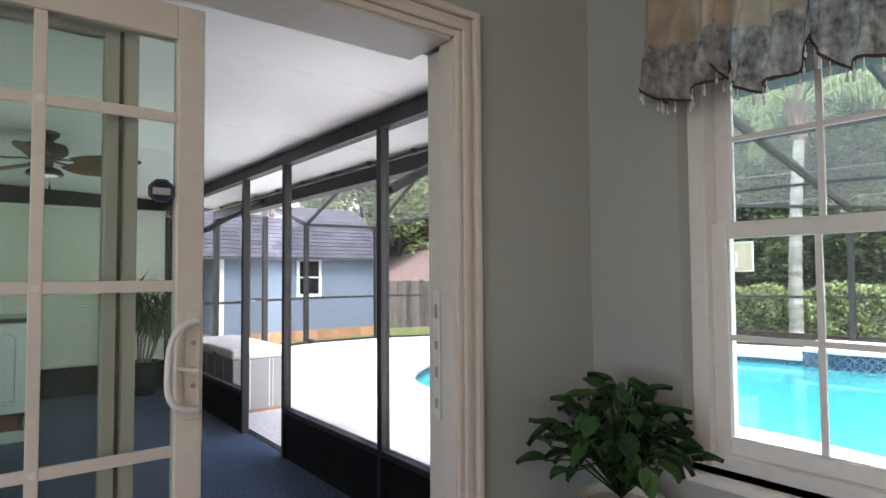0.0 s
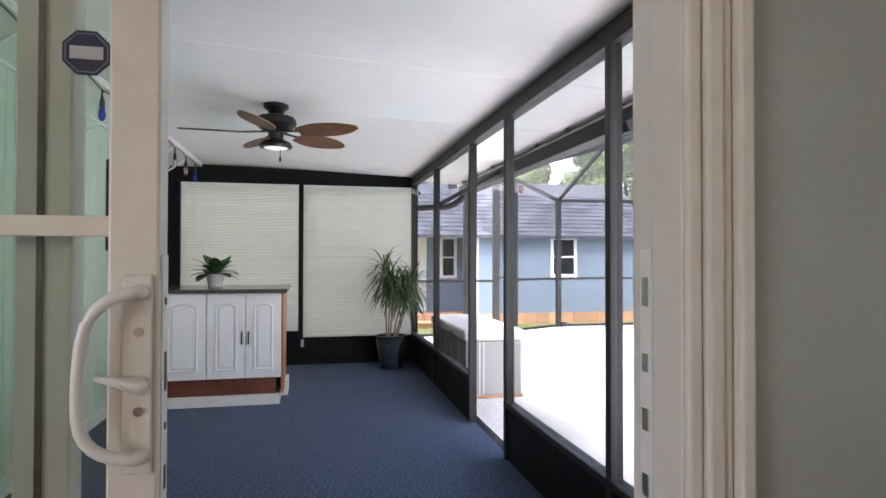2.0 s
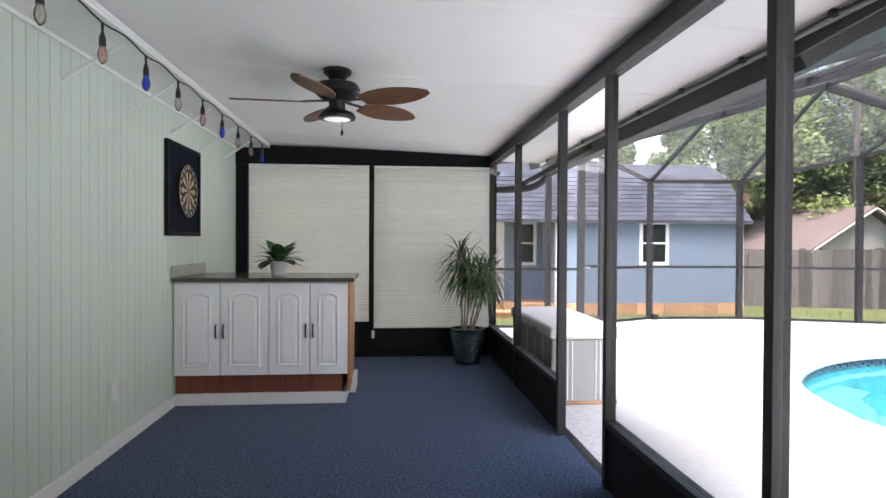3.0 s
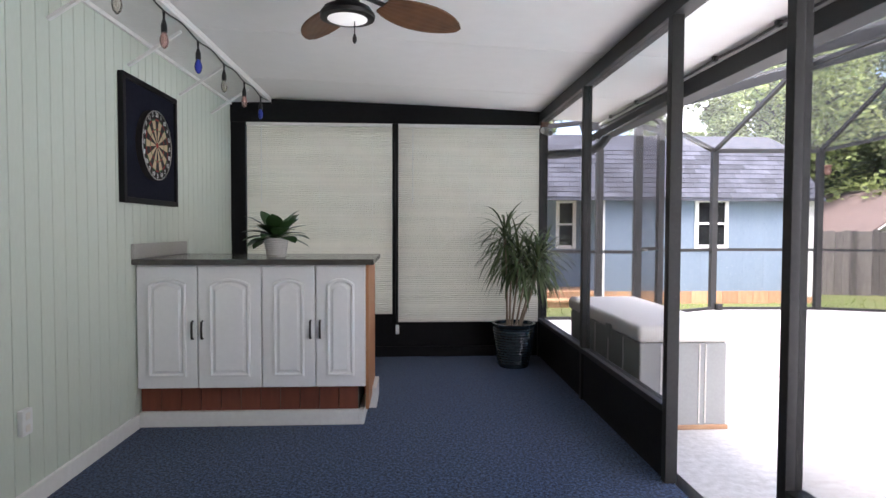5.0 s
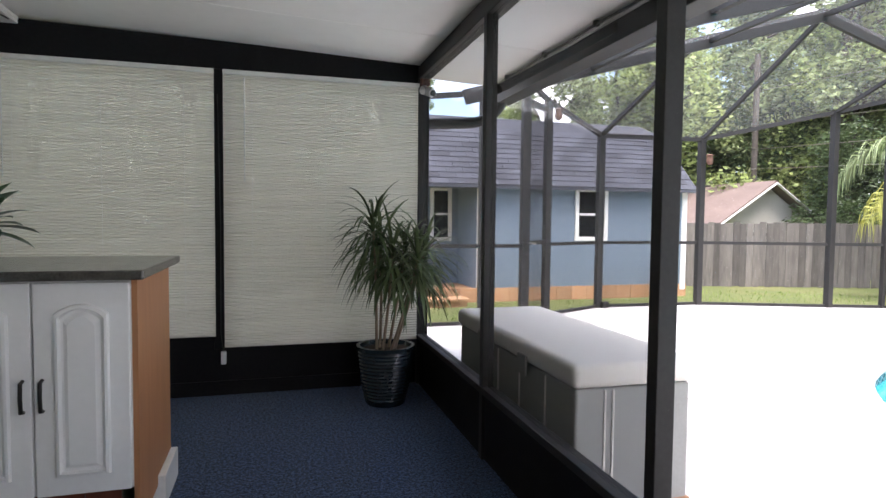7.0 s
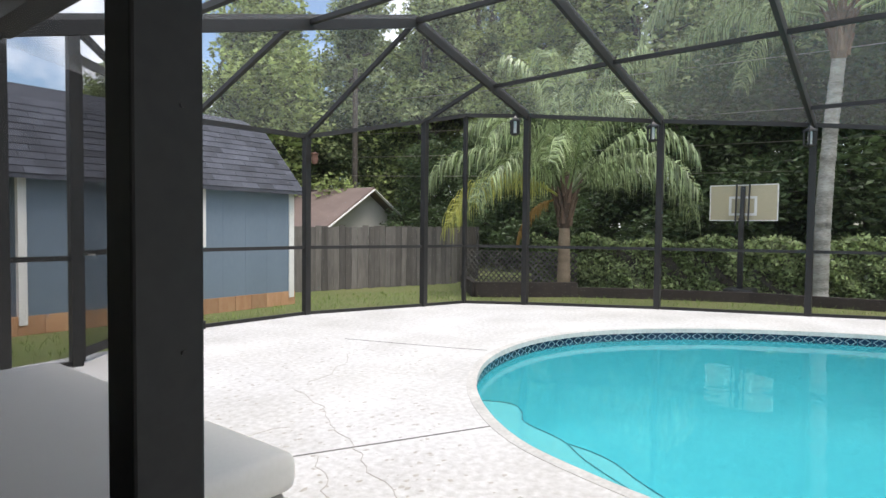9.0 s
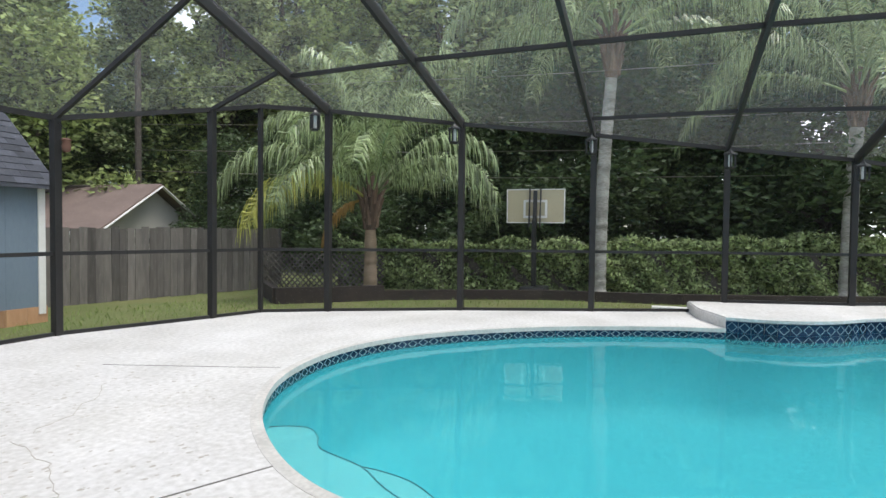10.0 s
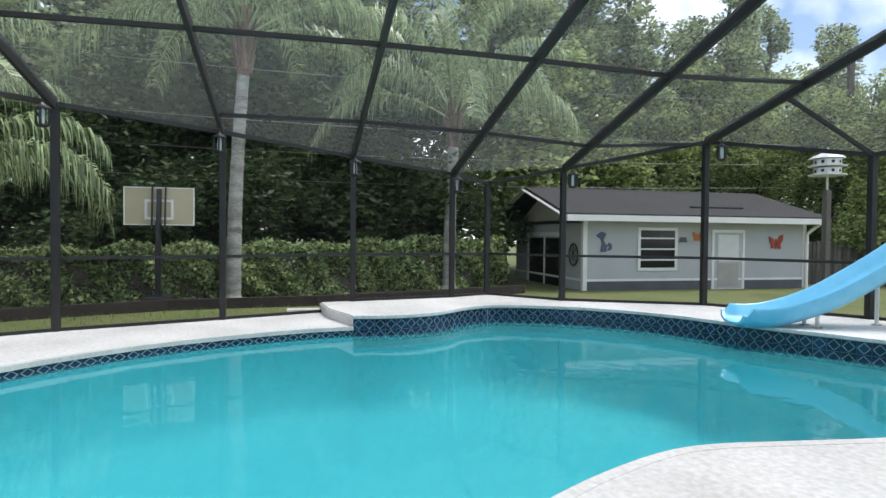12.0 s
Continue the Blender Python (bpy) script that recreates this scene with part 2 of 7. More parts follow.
DECK = mat("white_deck_coating", (0.7, 0.68, 0.66), (0.47, 0.45, 0.42), rough=0.75, grain=22, stain=0.9, bump=0.5, bump_scale=45, dist=0.006)
COPING = mat("coping_concrete", (0.64, 0.61, 0.57), (0.44, 0.42, 0.39), rough=0.8, grain=30, stain=3, bump=0.4, dist=0.005)
POOL = mat("pool_plaster", (0.09, 0.53, 0.6), (0.075, 0.46, 0.53), rough=0.7, grain=5, stain=0.4, bump=0.05)
STEPPALE = mat("pale_step_plaster", (0.34, 0.66, 0.68), (0.3, 0.6, 0.62), rough=0.7, grain=6, bump=0.05)
STEPEDGE = mat("dark_step_tile", (0.01, 0.03, 0.06), rough=0.3, bump=0)
TILE = mat("navy_pool_tile", (0.008, 0.02, 0.05), (0.015, 0.035, 0.075), rough=0.15, grain=20, bump=0.03, rand=0.3)
TILELINE = mat("pale_tile_pattern", (0.28, 0.35, 0.38), (0.2, 0.26, 0.3), rough=0.3, bump=0)
SHED = mat("slate_blue_siding", (0.165, 0.215, 0.27), (0.14, 0.185, 0.235), rough=0.65, grain=40, stain=1.5, bump=0.2, stretch=(1, 1, 0.2))
SHINGLE = mat("blue_grey_shingle", (0.036, 0.039, 0.05), (0.075, 0.079, 0.095), rough=0.9, grain=50, stain=3, bump=0.6, rand=0.35)
PINE = mat("raw_pine", (0.45, 0.27, 0.15), (0.36, 0.19, 0.1), rough=0.7, grain=16, stretch=(1, 1, 0.3), bump=0.2, rand=0.25)
FENCE = mat("weathered_fence", (0.16, 0.145, 0.13), (0.09, 0.082, 0.075), rough=0.9, grain=20, stain=2, stretch=(1, 1, 0.15), bump=0.4, rand=0.35)
TIMBER = mat("dark_landscape_timber", (0.045, 0.033, 0.026), (0.025, 0.02, 0.017), rough=0.9, grain=20, bump=0.5)
GRASS = mat("lawn", (0.085, 0.125, 0.027), (0.17, 0.165, 0.065), rough=0.95, grain=30, stain=0.8, bump=0.8, bump_scale=60, dist=0.02)
BLADE = leaf_mat("grass_blade", (0.15, 0.25, 0.05), (0.24, 0.29, 0.09))
HEDGE = leaf_mat("hedge_leaf", (0.46, 0.53, 0.26), (0.14, 0.2, 0.07), rand=0.75, rough=0.22)
TREE = leaf_mat("tree_leaf", (0.4, 0.46, 0.23), (0.17, 0.22, 0.1), rand=0.75, trans=0.5)
TREELIGHT = leaf_mat("light_tree_leaf", (0.44, 0.51, 0.2), (0.21, 0.27, 0.1), rand=0.7, trans=0.5)
# darker copy of the tree leaf; the understorey's shade is in its colour
SHADELEAF = leaf_mat("shaded_understorey_leaf", (0.09, 0.13, 0.05), (0.05, 0.08, 0.03), rand=0.5)
PALM = leaf_mat("palm_leaf", (0.43, 0.5, 0.28), (0.19, 0.25, 0.1), rand=0.65, rough=0.25)
PALMYELLOW = leaf_mat("yellowing_palm_leaf", (0.5, 0.48, 0.12), (0.34, 0.37, 0.1), rand=0.4)
PALMDRY = leaf_mat("dry_palm_leaf", (0.5, 0.32, 0.1), (0.36, 0.2, 0.06), rand=0.3)
BARK = mat("bark", (0.1, 0.085, 0.07), (0.055, 0.045, 0.038), rough=0.95, grain=8, bump=0.7, dist=0.03)
BOOT = mat("palm_boot_fibre", (0.2, 0.13, 0.09), (0.09, 0.06, 0.045), rough=0.9, grain=18, stain=3, bump=0.7, stretch=(1, 1, 0.25), rand=0.4, dist=0.02)
PALMBARK = mat("palm_trunk", (0.46, 0.44, 0.4), (0.2, 0.185, 0.165), rough=0.9, grain=14, stain=2.0, bump=0.6, stretch=(1, 1, 4), dist=0.02)
PALEWALL = mat("pale_stucco", (0.42, 0.4, 0.36), (0.38, 0.36, 0.32), rough=0.8, bump=0.2)
REDROOF = mat("faded_red_shingle", (0.2, 0.145, 0.125), (0.15, 0.11, 0.095), rough=0.9, grain=10, stain=1, stretch=(1, 1, 4), bump=0.3)
GREYSTUCCO = mat("light_grey_siding", (0.44, 0.45, 0.46), (0.4, 0.41, 0.42), rough=0.7, grain=30, bump=0.2)
DARKGREY = mat("dark_grey_plinth", (0.1, 0.105, 0.115), rough=0.75, bump=0.2)
DARKROOF = mat("charcoal_shingle", (0.022, 0.021, 0.022), (0.045, 0.043, 0.044), rough=0.9, grain=25, stain=1.2, bump=0.5)
DARKGLASS = mat("dark_window_glass", (0.006, 0.007, 0.008), (0.012, 0.013, 0.014), rough=0.08, bump=0, spec=0.25)
SCREEN = clear_mat("insect_screen", (1, 1, 1), (0.3, 0.31, 0.31), 0.012, ior=1.0)
ROOFSCREEN = clear_mat("roof_screen_mesh", (1, 1, 1), (0.6, 0.61, 0.61), 0.095, ior=1.0, through_veil=True)
DOORSCREEN = clear_mat("dense_door_screen", (1, 1, 1), (0.03, 0.03, 0.03), 0.5, ior=1.0)
LANAISCREEN = clear_mat("lanai_screen_mesh", (0.8, 0.8, 0.805), (0.6, 0.6, 0.6), 0.03, ior=1.0)
GLASS = clear_mat("window_glass", (0.93, 0.97, 0.95), (0.5, 0.5, 0.5), 0.04)
DOORGLASS = clear_mat("tinted_door_glass", (0.86, 0.92, 0.88), (0.4, 0.42, 0.4), 0.02)
WATER = clear_mat("pool_water", (0.62, 0.94, 0.95), (0.085, 0.47, 0.52), 0.34, ior=1.33, rough=0.02, wave=0.12)
RESIN = mat("grey_resin_box", (0.36, 0.36, 0.34), (0.32, 0.32, 0.3), rough=0.6, grain=60, bump=0.15)
RESINLID = mat("pale_resin_lid", (0.88, 0.84, 0.76), (0.84, 0.8, 0.72), rough=0.65, grain=80, bump=0.2)
POTBLUE = mat("dark_teal_glaze", (0.006, 0.014, 0.022), (0.011, 0.024, 0.034), rough=0.2, bump=0.05)
SOIL = mat("soil", (0.07, 0.045, 0.03), rough=1, grain=60, bump=0.8)
CANE = mat("dracaena_cane", (0.32, 0.24, 0.17), (0.22, 0.16, 0.11), rough=0.8, grain=20, stretch=(1, 1, 5), bump=0.4)
DRACAENA = leaf_mat("dracaena_leaf", (0.06, 0.1, 0.04), (0.11, 0.14, 0.06), rand=0.4, trans=0.25)
DARKLEAF = leaf_mat("dark_house_leaf", (0.018, 0.055, 0.02), (0.05, 0.11, 0.03), rand=0.45, trans=0.08, rough=0.3)
WHITEPOT = mat("white_ceramic", (0.72, 0.7, 0.68), rough=0.4, bump=0.05)
CORK = mat("dart_cream", (0.5, 0.38, 0.24), (0.42, 0.32, 0.2), rough=0.9, grain=80, bump=0.2)
DARTBLACK = mat("dart_black", (0.015, 0.013, 0.012), rough=0.9, bump=0.2)
DARTRED = mat("dart_red", (0.3, 0.02, 0.015), rough=0.85, bump=0.2)
DARTGREEN = mat("dart_green", (0.02, 0.13, 0.04), rough=0.85, bump=0.2)
NAVYFELT = mat("black_felt", (0.008, 0.009, 0.016), (0.012, 0.013, 0.022), rough=0.95, bump=0.2, spec=0.1)
SLIDE = mat("light_blue_gelcoat", (0.22, 0.6, 0.82), (0.18, 0.54, 0.76), rough=0.25, grain=8, bump=0.02)
BLACKPLASTIC = mat("black_plastic", (0.012, 0.012, 0.012), rough=0.4, bump=0)
WHITEPLASTIC = mat("white_plastic", (0.75, 0.75, 0.74), rough=0.4, bump=0)
ACRYLIC = mat("tan_acrylic_board", (0.5, 0.44, 0.3), (0.46, 0.4, 0.27), rough=0.25, bump=0.02)
NAVY = mat("navy_sticker", (0.008, 0.012, 0.05), rough=0.4, bump=0)
RED = mat("red_paint", (0.35, 0.04, 0.02), rough=0.5, bump=0)
ORANGE = mat("orange_paint", (0.55, 0.16, 0.02), rough=0.5, bump=0)
BLUEPAINT = mat("dusty_blue_paint", (0.08, 0.1, 0.17), rough=0.5, bump=0)
FROST = mat("frosted_glass", (0.62, 0.63, 0.62), (0.5, 0.51, 0.5), rough=0.3, grain=40, bump=0.02)
GASKET = mat("dirty_weather_strip", (0.16, 0.13, 0.1), (0.05, 0.04, 0.03), rough=0.9, grain=30, stain=12, bump=0.4)
TERRA = mat("terracotta", (0.16, 0.08, 0.055), rough=0.8, bump=0.2)

# ---- ground, deck, pool ----
POOL_EDGE = [(4.78, 5.6), (4.9, 6.15), (5.1, 6.7), (5.5, 7.22), (6.05, 7.68), (6.75, 8.04), (7.5, 8.2), (8.2, 8.17), (8.9, 7.93), (9.55, 7.45),
             (10.1, 6.85), (10.5, 6.25), (10.85, 5.5), (11.1, 4.8), (11.2, 4.2)]
RAISED_EDGE = [(11.2, 4.2), (11.15, 3.6), (11.38, 2.95), (11.9, 2.35), (12.1, 1.75), (11.75, 0.85), (11.2, 0.15), (10.45, -0.38), (9.6, -0.72), (8.95, -1.02), (8.4, -1.3), (7.6, -1.65), (6.9, -1.5)]
NEAR_EDGE = [(6.3, -0.9), (6.0, 0.2), (5.86, 1.1), (5.92, 1.8), (5.99, 2.4), (5.95, 2.8), (5.75, 3.3), (5.5, 3.75), (5.15, 4.3), (4.88, 4.9)]


def smooth_line(pts, closed, n=5):
    """Points rounded between the given ones."""
    out, m = [], len(pts)
    for i in range(m if closed else m - 1):
        p = [Vector(pts[(i + d) % m] if closed else pts[min(max(i + d, 0), m - 1)]) for d in (-1, 0, 1, 2)]
        for k in range(n):
            t = k / n
            out.append(0.5 * (2 * p[1] + (p[2] - p[0]) * t + (2 * p[0] - 5 * p[1] + 4 * p[2] - p[3]) * t * t + (3 * p[1] - p[0] - 3 * p[2] + p[3]) * t ** 3))
    return out if closed else out + [Vector(pts[-1])]


low_line = smooth_line(POOL_EDGE, False)
raised_line = smooth_line(RAISED_EDGE, False)
near_line = smooth_line(NEAR_EDGE + [POOL_EDGE[0]], False)
pool_loop = low_line + raised_line[1:] + near_line[:-1]


def offset_line(line, d, closed=False):
    out = []
    for i, p in enumerate(line):
        a, b = line[i - 1 if i or closed else 0], line[(i + 1) % len(line) if closed else min(i + 1, len(line) - 1)]
        t = (b - a).normalized()
        out.append(p + Vector((-t.y, t.x)) * d)
    return out


POSTS = {"Y": (4.75, 11.0), "Z": (5.81, 11.61), "A": (7.475, 11.55), "B": (9.25, 10.89), "C": (10.0, 10.65), "D": (10.515, 9.8), "E": (11.47, 7.98), "F": (12.22, 6.04),
         "G": (13.04, 4.05), "H": (13.43, 2.21), "K": (13.82, 1.41), "I": (12.56, 0.42), "J": (11.51, -1.66), "L": (9.6, -2.91), "M": (7.5, -3.6), "N": (5.0, -4.0), "O": (3.1, -4.0)}
TOPS = {"Y": 2.82, "Z": 2.48, "A": 2.49, "B": 2.89, "C": 3.07, "D": 3.05, "E": 2.92, "F": 2.78, "G": 2.6, "H": 2.41, "K": 2.3, "I": 2.47, "J": 2.88, "L": 2.47, "M": 2.6, "N": 2.6, "O": 2.5}
order = list(POSTS)
GROUND = -0.15

ground = bmesh.new()
NX = [-80, -30, 1.0, 4.5, 14, 22, 40, 120]
NY = [-80, -25, -4.2, 12, 18, 40, 120]
gv = {}
for x in NX:
    for y in NY:
        gv[x, y] = ground.verts.new((x, y, GROUND))
for i in range(len(NX) - 1):
    for k in range(len(NY) - 1):
        if NX[i] == 4.5 and NY[k] == -4.2:
            continue
        ground.faces.new((gv[NX[i], NY[k]], gv[NX[i + 1], NY[k]], gv[NX[i + 1], NY[k + 1]], gv[NX[i], NY[k + 1]]))


def ring_fill(bm, outer, inner, z):
    """The flat sheet between an outer and an inner outline."""
    vo, vi = [bm.verts.new((p[0], p[1], z)) for p in outer], [bm.verts.new((p[0], p[1], z)) for p in inner]
    eds = [bm.edges.new((v[i], v[(i + 1) % len(v)])) for v in (vo, vi) for i in range(len(v))]
    bmesh.ops.triangle_fill(bm, edges=eds, use_beauty=True)
    return vo, vi


pool_hole_line = offset_line(pool_loop, 0.1, True)
ring_fill(ground, [(4.5, -4.2), (14, -4.2), (14, 12), (4.5, 12)], pool_hole_line, GROUND)
bmesh.ops.remove_doubles(ground, verts=ground.verts[:], dist=0.001)
tagged(new("ground", mesh_of("ground", ground, GRASS)), "green lawn grass with worn yellowish patches", "lawn", kind="structure")

# deck slab with the pool cut out
edge_out = [Vector(POSTS[k]) for k in order]
ctr = Vector((8, 4))
deck_outer = [Vector((2.45, -4.1)), Vector((2.45, 10.75))] + [p + (p - ctr).normalized() * 0.1 for p in edge_out[:-1]] + [Vector((3.1, -4.1))]
deck = bmesh.new()
vo, vi = ring_fill(deck, deck_outer, offset_line(pool_loop, 0.045, True), 0.0)
walls = [(vo[i], vo[(i + 1) % len(vo)]) for i in range(len(vo))]
for a, b in walls:
    c, d = deck.verts.new((b.co.x, b.co.y, -0.3)), deck.verts.new((a.co.x, a.co.y, -0.3))
    deck.faces.new((a, b, c, d))
deck_ob = tagged(new("pavement", mesh_of("pavement", deck, DECK)), "white coated concrete pool deck, weathered and cracked", "pool deck", kind="structure")


def strip(bm, line, d0, d1, z0, z1):
    """A band along a line, from offset d0 to d1 and from z0 to z1."""
    a, b = offset_line(line, d0), offset_line(line, d1)
    for i in range(len(line) - 1):
        q = [(a[i], z0), (b[i], z0), (b[i], z1), (a[i], z1)]
        r = [(a[i + 1], z0), (b[i + 1], z0), (b[i + 1], z1), (a[i + 1], z1)]
        vs = [bm.verts.new((p.x, p.y, z)) for p, z in q + r]
        for k in range(4):
            j = (k + 1) % 4
            bm.faces.new((vs[k], vs[j], vs[4 + j], vs[4 + k]))
    bmesh.ops.remove_doubles(bm, verts=bm.verts[:], dist=0.0005)
    return bm


WATERZ, RAISE = -0.13, 0.15
pool = thing("swimming_pool", 8, 4, -1.3, "freeform swimming pool with pale aqua plaster and navy tile band", "swimming pool", kind="structure")
bm = bmesh.new()
shell = [bm.verts.new((p.x, p.y, -0.045)) for p in pool_loop]
prev = shell
for dd, zz in ((0.0, -0.35), (-0.08, -1.0), (-0.35, -1.25)):
    line = offset_line(pool_loop, dd, True)
    cur = [bm.verts.new((p.x, p.y, zz)) for p in line]
    for i in range(len(cur)):
        k = (i + 1) % len(cur)
        bm.faces.new((prev[i], prev[k], cur[k], cur[i]))
    prev = cur
bm.faces.new(prev)
part("basin", bm, POOL, pool, "pale aqua plaster basin", smooth=50)
bm = bmesh.new()
bm.faces.new([bm.verts.new((p.x, p.y, WATERZ)) for p in offset_line(pool_loop, 0.01, True)])
water = tagged(new("water", mesh_of("water", bm, WATER)), "still turquoise pool water with faint ripples", "water", kind="structure")
water.visible_shadow = False
part("coping", strip(bmesh.new(), low_line, -0.03, 0.05, -0.05, 0.003), COPING, pool, "worn grey concrete coping", smooth=40)
part("coping", strip(bmesh.new(), near_line + [low_line[0]], -0.03, 0.05, -0.05, 0.003), DECK, pool, "white coated coping", smooth=40)

# raised deck and its beam
raised = bmesh.new()
r_out = [Vector((11.2, 4.2)), Vector((12.1, 4.5)), Vector((13.0, 4.6))] + [Vector(POSTS[k]) + (Vector(POSTS[k]) - ctr).normalized() * 0.1 for k in "GHKIJLM"] + [Vector((6.9, -3.6)), Vector((6.9, -1.5))]
top = [raised.verts.new((p.x, p.y, RAISE)) for p in r_out + raised_line[::-1][1:-1]]
bot = [raised.verts.new((v.co.x, v.co.y, -0.3)) for v in top]
for i in range(len(top)):
    k = (i + 1) % len(top)
    raised.faces.new((bot[i], bot[k], top[k], top[i]))
f = raised.faces.new(top)
bmesh.ops.triangulate(raised, faces=[f])
bmesh.ops.bevel(raised, geom=[e for e in raised.edges if all(v.co.z > RAISE - 0.01 for v in e.verts) and len(e.link_faces) == 2 and any(abs(g.normal.z) < 0.3 for g in e.link_faces)], offset=0.02, segments=2, affect="EDGES")
tagged(new("pavement", mesh_of("pavement", raised, DECK)), "raised white concrete deck above the tiled pool wall", "pool deck", kind="structure")

# ---- lanai shell ----
XW, XS, YB, YD = -0.64, 2.36, 8.4, 1.5
tagged(new("floor", mesh_of("floor", box(bmesh.new(), XW, XS + 0.02, YD, YB, -0.3, 0.0), CARPET)), "dark blue looped carpet over the lanai floor", "carpet", kind="structure")
wall_w = thing("wall_west", XW, 5, 0, "sage green grooved wood panelling", "wall", kind="structure")
part("backing", box(bmesh.new(), XW - 0.15, XW - 0.012, YD, YB, -0.2, 2.56), GROOVE, wall_w)
bmb = bmesh.new()
box(bmb, 0, 0.014, -0.049, 0.049, 0, 2.54, 0.003)
board = mesh_of("board", bmb, SAGE)
yy = YD
while yy < YB - 0.02:
    place("board", board, wall_w, pose(-0.0135, yy + 0.05 - 5, 0))
    yy += 0.103
tagged(new("baseboard", mesh_of("baseboard", box(bmesh.new(), XW, XW + 0.018, YD, 6.36, 0, 0.09, 0.003), WHITE_TRIM)), "white painted baseboard", "baseboard", kind="structure")

wall_n = thing("wall_north", 0.8, YB, 0, "black framed end wall with two wide blind-covered windows", "wall", kind="structure")
part("knee_wall", box(bmesh.new(), XW, XS, YB, YB + 0.12, -0.2, 0.33), BLACK_TRIM, wall_n)
part("baseboard", box(bmesh.new(), XW, XS - 0.05, YB - 0.015, YB, 0, 0.1), BLACK_TRIM, wall_n)
bm = bmesh.new()
for vs in ([(XW, 2.27), (XS, 2.27), (XS, 2.42), (XW, 2.5)],):
    lo, hi = [bm.verts.new((x, YB - 0.05, z)) for x, z in vs], [bm.verts.new((x, YB + 0.12, z)) for x, z in vs]
    bm.faces.new(lo), bm.faces.new(hi[::-1])
    for i in range(4):
        bm.faces.new((lo[i], hi[i], hi[(i + 1) % 4], lo[(i + 1) % 4]))
part("header", bm, BLACK_TRIM, wall_n)
for x0, x1 in ((XW, -0.5), (0.885, 0.965), (XS - 0.03, XS + 0.06)):
    part("post", box(bmesh.new(), x0, x1, YB - 0.04, YB + 0.1, 0.33, 2.27, 0.004), BLACK_TRIM, wall_n)
for x0, x1 in ((-0.5, 0.885), (0.965, 2.33)):
    part("sill_board", box(bmesh.new(), x0, x1, YB - 0.03, YB + 0.06, 0.33, 0.455 if x0 < 0 else 0.375), BLACK_TRIM, wall_n)
    g = part("pane", box(bmesh.new(), x0, x1, YB + 0.07, YB + 0.075, 0.33, 2.27), GLASS, wall_n)
    g.visible_shadow = False

bm = bmesh.new()
cz = lambda x: 2.53 - (x - XW) * 0.043
for x0, x1 in ((-0.9, 3.2),):
    v = [bm.verts.new((x, y, cz(x) + h)) for x in (x0, x1) for y in (YD - 2.5 + 2.5, YB + 0.3) for h in (0, 0.08)]
    for q in ((0, 1, 3, 2), (4, 6, 7, 5), (0, 4, 5, 1), (2, 3, 7, 6), (0, 2, 6, 4), (1, 5, 7, 3)):
        bm.faces.new([v[i] for i in q])
# recessed joints between panels shown as thin cover strips
for y in (2.75, 3.97, 5.19, 6.41, 7.63):
    beam(bm, (XW, y, cz(XW) - 0.0005), (3.1, y, cz(3.1) - 0.0005), 0.006, 0.004)
tagged(new("ceiling", mesh_of("ceiling", bm, CEIL)), "white insulated ceiling panels with fine joints", "ceiling", kind="structure")

# screen wall along the east side
wall_e = thing("wall_east", XS, 5, 0, "dark bronze aluminium screen wall with solid kick panels", "screen wall", kind="structure")
ZT = 2.3
part("top_rail", box(bmesh.new(), XS - 0.03, XS + 0.06, YD, YB, ZT, 2.395, 0.003), BRONZE, wall_e)
for y in (1.62, 3.07, 4.5, 5.43, 6.88, 8.36):
    part("post", box(bmesh.new(), XS - 0.03, XS + 0.032, y - 0.024, y + 0.024, 0, ZT, 0.003), BRONZE, wall_e)
for y0, y1 in ((1.65, 4.472), (5.458, 8.332)):
    part("kick_panel", box(bmesh.new(), XS - 0.012, XS + 0.012, y0, y1, 0, 0.35), BLACK_TRIM, wall_e, "black kick panel")
    part("bottom_rail", box(bmesh.new(), XS - 0.034, XS + 0.038, y0, y1, 0.35, 0.385, 0.003), BRONZE, wall_e)
for y0, y1 in ((1.65, 3.04), (3.1, 4.47), (5.46, 6.85), (6.91, 8.33)):
    part("screen", box(bmesh.new(), XS - 0.0005, XS + 0.0005, y0, y1, 0.385, ZT), LANAISCREEN, wall_e, "fine insect screen").visible_shadow = False
for y in (3.07, 6.88):
    part("knee_brace", beam(bmesh.new(), (XS + 0.042, y, 1.93), (3.12, y, 2.33), 0.045, 0.1, up=(0, 1, 0)), BRONZE, wall_e)
for y in (4.5, 5.43):
    for i in range(9):
        part("screw", tube(bmesh.new(), [(XS + 0.012, y - 0.0235, 0.3 + 0.21 * i), (XS + 0.012, y - 0.026, 0.3 + 0.21 * i)], 0.0022, 8), DARKMETAL, wall_e)
cord = thing("roof_edge_cable", 3.02, 5, 2.35, "black cable clipped along the underside of the roof edge", "cable")
part("cable", tube(bmesh.new(), [(3.02, 1.7 + 0.33 * i, 2.353 - 0.01 * (i % 2)) for i in range(21)], 0.008, 6), BLACKPLASTIC, cord)
for i in range(0, 21, 2):
    part("clip", box(bmesh.new(), 3.005, 3.035, 1.685 + 0.33 * i, 1.715 + 0.33 * i, 2.34, 2.372, 0.003), BLACKPLASTIC, cord)
outer_beam = thing("beam", 3.1, 4, 2.2, "dark bronze gutter beam along the roof edge", "beam", kind="structure")
part("gutter", box(bmesh.new(), 3.06, 3.2, -4, YB + 0.3, 2.22, 2.36, 0.004), BRONZE, outer_beam)
